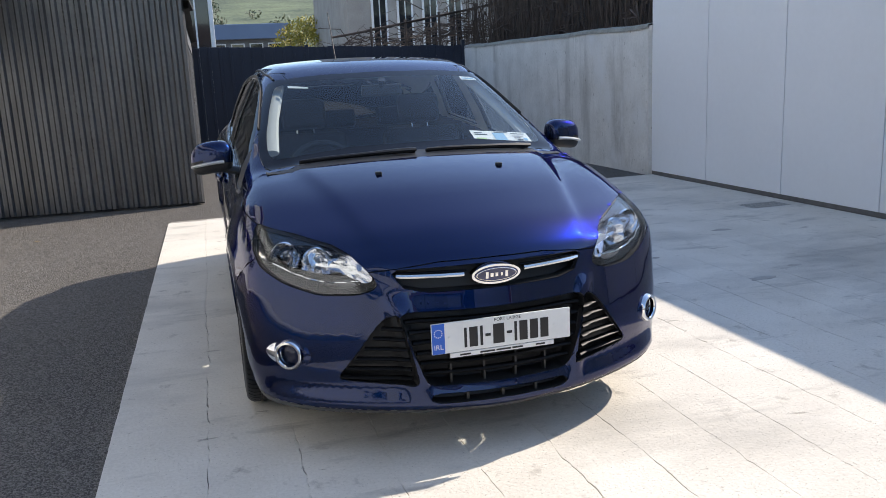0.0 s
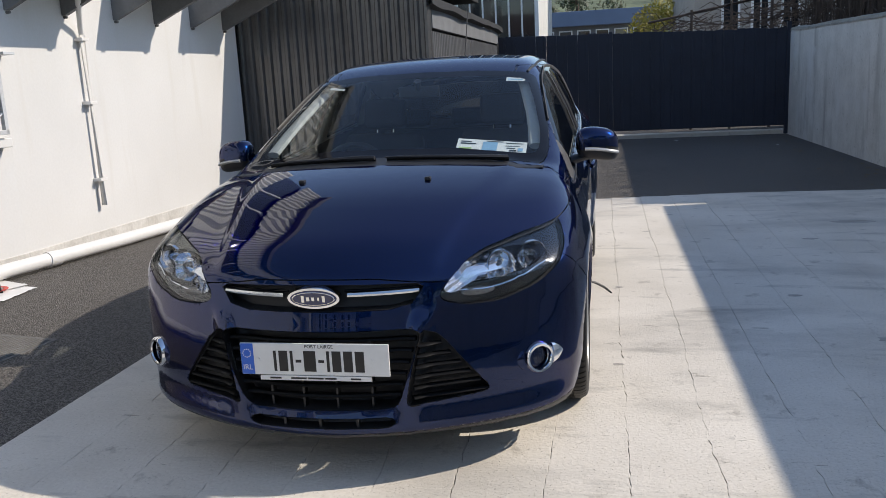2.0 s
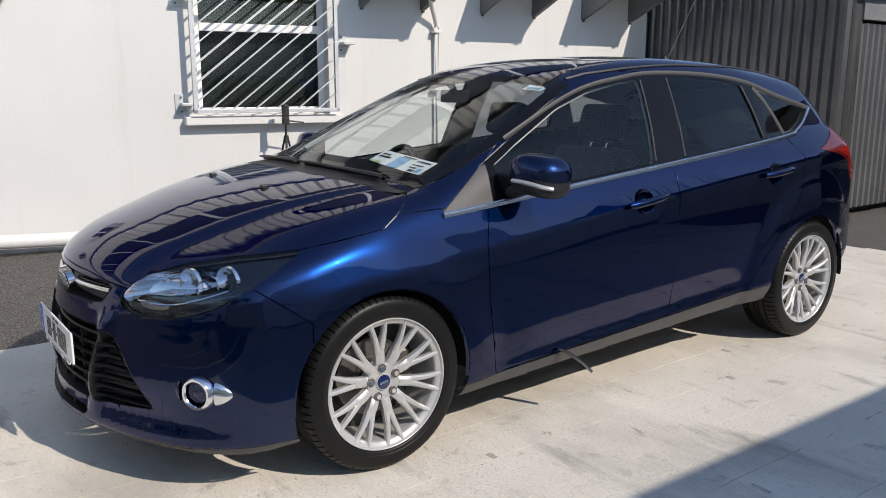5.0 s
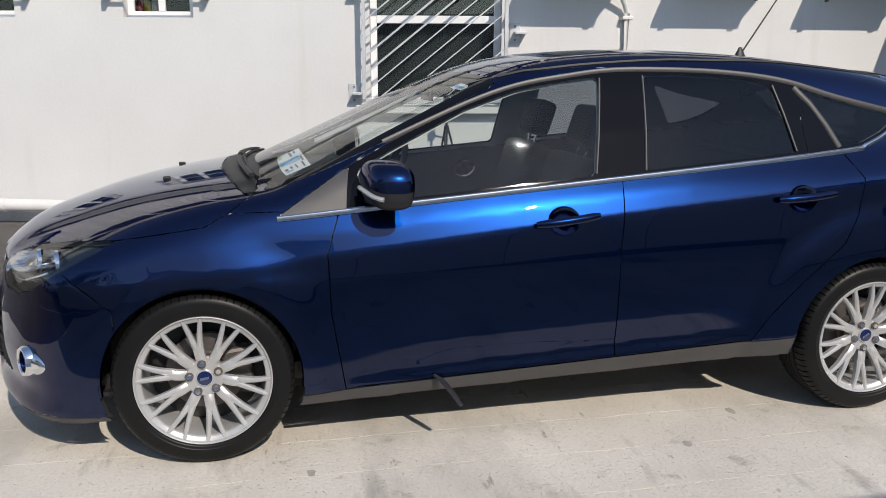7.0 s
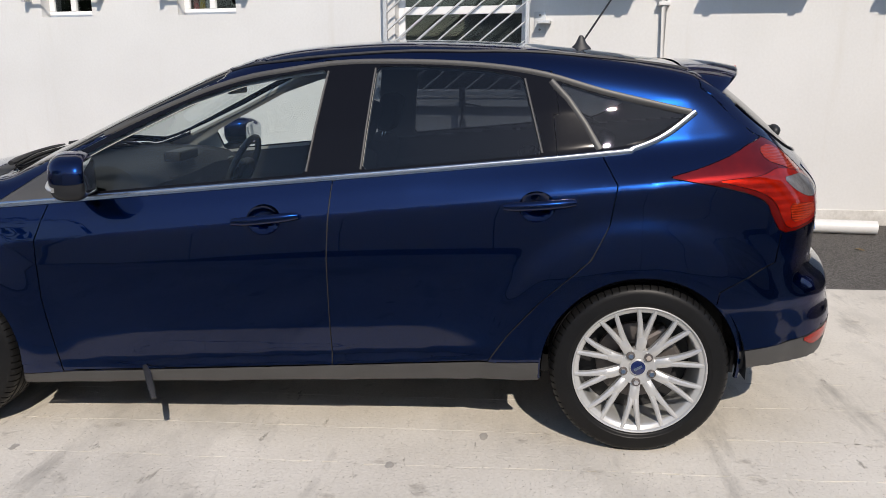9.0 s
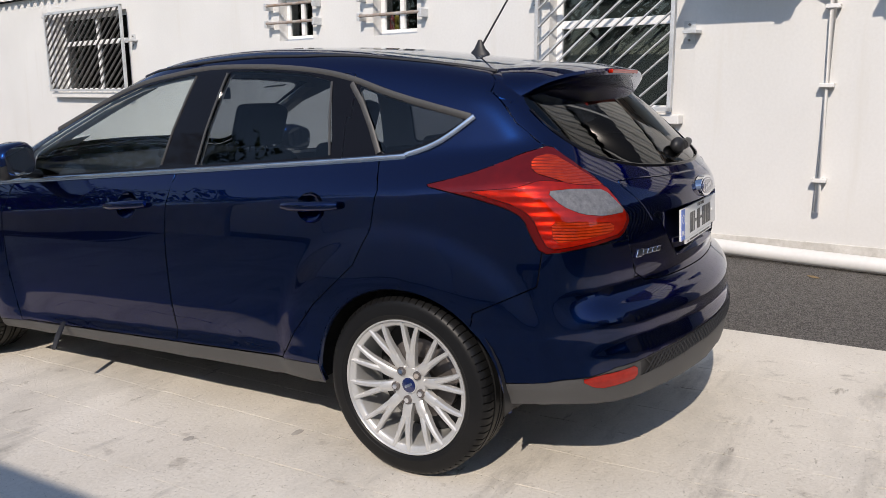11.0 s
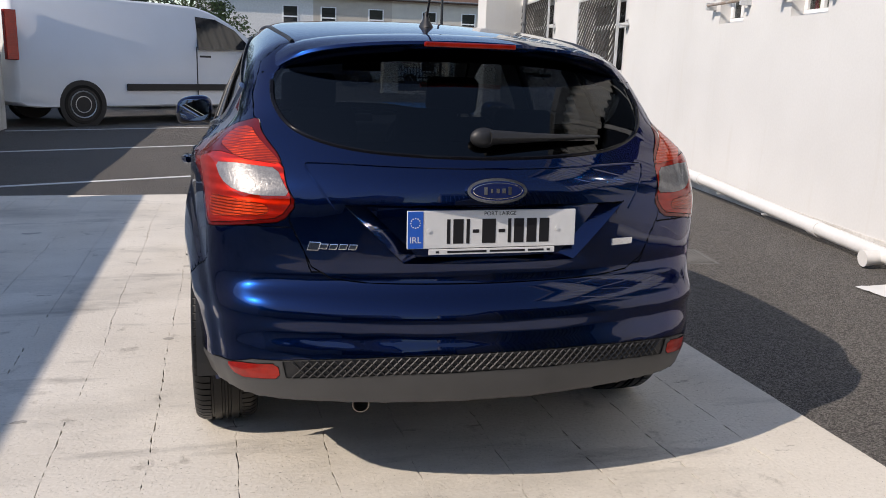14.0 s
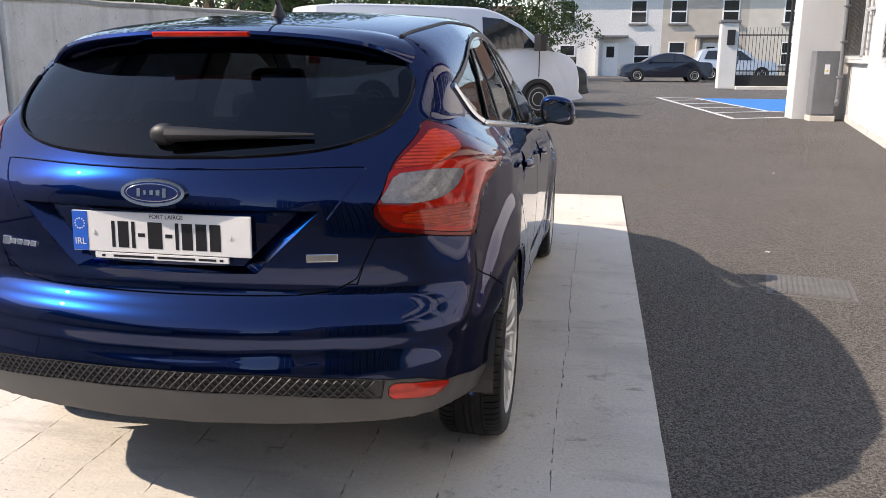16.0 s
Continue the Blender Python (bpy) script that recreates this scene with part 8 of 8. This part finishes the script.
for k in range(7):
    part("window", cuboid(-3.2 + 0.95 * k, -0.05, 2.7, -2.5 + 0.95 * k, 0.0, 3.5, 0.01), UPVC, blue)
    part("pane", cuboid(-3.14 + 0.95 * k, -0.06, 2.76, -2.56 + 0.95 * k, -0.05, 3.44), GLASS_DARK, blue)
HILL = stuff("hill_fields", (0.035, 0.05, 0.03), 0.95, scale=0.035, grain=0.5, bump=0, other=(0.17, 0.20, 0.10), amount=0.35)
bm = bmesh.new()
grid = []
for i in range(41):
    row = []
    for j in range(25):
        x, y = -400 + 20 * i, 110 + 22 * j
        z = 62 * ramp(np.array(float(y)), 110, 560) * (0.85 + 0.35 * noise.noise((x * 0.004, y * 0.004, 1))) + 2.0 * noise.noise((x * 0.05, y * 0.05, 3))
        row.append(bm.verts.new((x, y, float(z) - 0.5)))
    grid.append(row)
for i in range(40):
    for j in range(24):
        bm.faces.new((grid[i][j], grid[i + 1][j], grid[i + 1][j + 1], grid[i][j + 1]))
hill = tagged(part("backdrop", bm, HILL, smooth=True), "distant wooded hill with green fields", "hill", kind="structure")
woods = tagged(new("far_woods"), "far woods and hedges on the hill", "woods", kind="stuff")
bm = bmesh.new()
for k in range(240):
    y = 125 + 260 * r.random()
    x = (r.random() - 0.42) * y * 0.9
    z = 62 * float(ramp(np.array(y), 110, 560)) * (0.85 + 0.35 * noise.noise((x * 0.004, y * 0.004, 1)))
    leaves(bm, (x, y, z + 1.2), r.uniform(2.0, 4.5), 36, 0.9, r, 0.7)
part("trees", bm, leaf_mat("far_leaves", (0.03, 0.045, 0.025), (0.12, 0.13, 0.07)), woods)

# ---- tripod and odds and ends by the wall ----
mat_ob = empty("paper_mat", pose(-3.45, 0.38, -0.012, 0, 0, -14), "crumpled printed paper sheets lying on the asphalt", "paper")
for k, (dx, dy, w, d, turn, mt) in enumerate(((0, 0, 0.50, 0.36, 0, PLATE_WHITE), (0.12, -0.10, 0.42, 0.32, 17, PLATE_WHITE), (-0.08, 0.08, 0.36, 0.30, -9, PIPE_WHITE))):
    bm = bmesh.new()
    g = [[bm.verts.new((w * (i / 8 - 0.5), d * (j / 8 - 0.5), 0.004 * (k + 1) + 0.012 * abs(noise.noise((i * 0.5, j * 0.5, k * 3))))) for j in range(9)] for i in range(9)]
    for i in range(8):
        for j in range(8):
            bm.faces.new((g[i][j], g[i + 1][j], g[i + 1][j + 1], g[i][j + 1]))
    part("sheet", bm, mt, mat_ob, at=pose(dx, dy, 0, 0, 0, turn), smooth=True)
RED_INK = stuff("red_ink", (0.55, 0.06, 0.04), 0.6, vary=0.1, bump=0)
bm = lathe(bmesh.new(), [(0.07, 0.02), (0.10, 0.02), (0.10, 0.023), (0.07, 0.023)], 24, axis="Z")
part("print_ring", bm, RED_INK, mat_ob, at=pose(0.05, -0.03, 0.006))
tri = empty("tripod", pose(-3.55, 0.42, 0), "slim black camera tripod standing by the wall", "tripod")
for a, reach in ((100, 0.26), (215, 0.24), (335, 0.25)):
    c, s = math.cos(radians(a)), math.sin(radians(a))
    leg = part("leg", rod(bmesh.new(), (0.02 * c, 0.02 * s, 0.86), (reach * 0.55 * c, reach * 0.55 * s, 0.42), 0.010, 8), BLACK_MATT, tri)
    part("leg_tube", rod(bmesh.new(), (reach * 0.55 * c, reach * 0.55 * s, 0.44), (reach * c, reach * s, 0.0), 0.0065, 8), BLACK_MATT, leg)
    part("clamp", rod(bmesh.new(), (reach * 0.52 * c, reach * 0.52 * s, 0.45), (reach * 0.57 * c, reach * 0.57 * s, 0.41), 0.014, 8), BLACK_MATT, leg)
    part("foot", rod(bmesh.new(), (reach * c, reach * s, -0.012), (reach * c, reach * s, 0.02), 0.011, 8), RUBBER, leg)
    part("strut", rod(bmesh.new(), (0, 0, 0.55), (reach * 0.42 * c, reach * 0.42 * s, 0.53), 0.005, 6), BLACK_MATT, tri)
part("column", rod(bmesh.new(), (0, 0, 0.50), (0, 0, 1.02), 0.011, 10), BLACK_MATT, tri)
part("collar", rod(bmesh.new(), (0, 0, 0.83), (0, 0, 0.90), 0.028, 12, 0.022), BLACK_MATT, tri)
part("head", brick_(bmesh.new(), -0.022, -0.03, 1.00, 0.022, 0.03, 1.06, 0.006), BLACK_MATT, tri)
part("head_plate", brick_(bmesh.new(), -0.03, -0.025, 1.06, 0.03, 0.025, 1.17, 0.008), BLACK_MATT, tri)
part("handle", rod(bmesh.new(), (0, 0.02, 1.03), (0.03, 0.16, 1.01), 0.007, 8), BLACK_MATT, tri)
st = empty("brush", pose(-3.50, 0.16, 0.0), "short grey-headed stick standing on the papers", "brush")
part("stick", rod(bmesh.new(), (0, 0, 0.0), (0.01, 0.02, 0.34), 0.012, 8), BLACK_MATT, st)
part("brush_head", rod(bmesh.new(), (0.01, 0.02, 0.34), (0.015, 0.03, 0.52), 0.018, 10, 0.012), FASCIA, st)
# loose leaves and litter
LITTER = [stuff("dry_leaf", (0.20, 0.14, 0.07), 0.9, vary=0.3, bump=0), stuff("pale_scrap", (0.60, 0.58, 0.52), 0.9, vary=0.1, bump=0)]
spots = [(-3.2, -5.87, 0.03, 1), (-2.35, -1.75, 0.03, 1), (-3.0, 2.2, 0.05, 0), (1.0, 10.6, 0.16, 1), (0.3, 11.0, 0.10, 0), (2.3, 11.3, 0.06, 1), (3.8, 9.8, 0.05, 1), (3.2, 10.4, 0.05, 0), (1.8, 11.1, 0.06, 0), (-2.6, 3.5, 0.04, 0), (-1.9, -4.6, 0.04, 0), (3.9, 8.6, 0.06, 0)]
for k in range(40):
    spots.append((4.3 - abs(r.gauss(0, 0.5)), 4.8 + 7 * r.random(), r.uniform(0.015, 0.04), 0))
for k in range(90):
    a = r.random()
    spots.append((-4.35 - 1.1 * a + 0.5 * abs(r.gauss(0, 1)), -7.5 - 6.5 * a, r.uniform(0.012, 0.032), 0))
for x, y, s, k in spots:
    bm = bmesh.new()
    pts = [Vector((s * (0.7 + 0.5 * r.random()) * math.cos(a), s * 0.6 * (0.7 + 0.5 * r.random()) * math.sin(a), 0.25 * s * r.random())) for a in np.linspace(0, 2 * math.pi, 8)[:-1]]
    c = bm.verts.new((0, 0, 0.3 * s))
    vv = [bm.verts.new(p) for p in pts]
    for i in range(7):
        bm.faces.new((c, vv[i], vv[(i + 1) % 7]))
    tagged(part("dry_leaf" if k == 0 else "paper_scrap", bm, LITTER[k], at=pose(x, y, -0.011, 0, 0, r.uniform(0, 360))), "small dry leaf lying on the ground" if k == 0 else "pale scrap of paper on the ground", "litter", "litter on the ground")
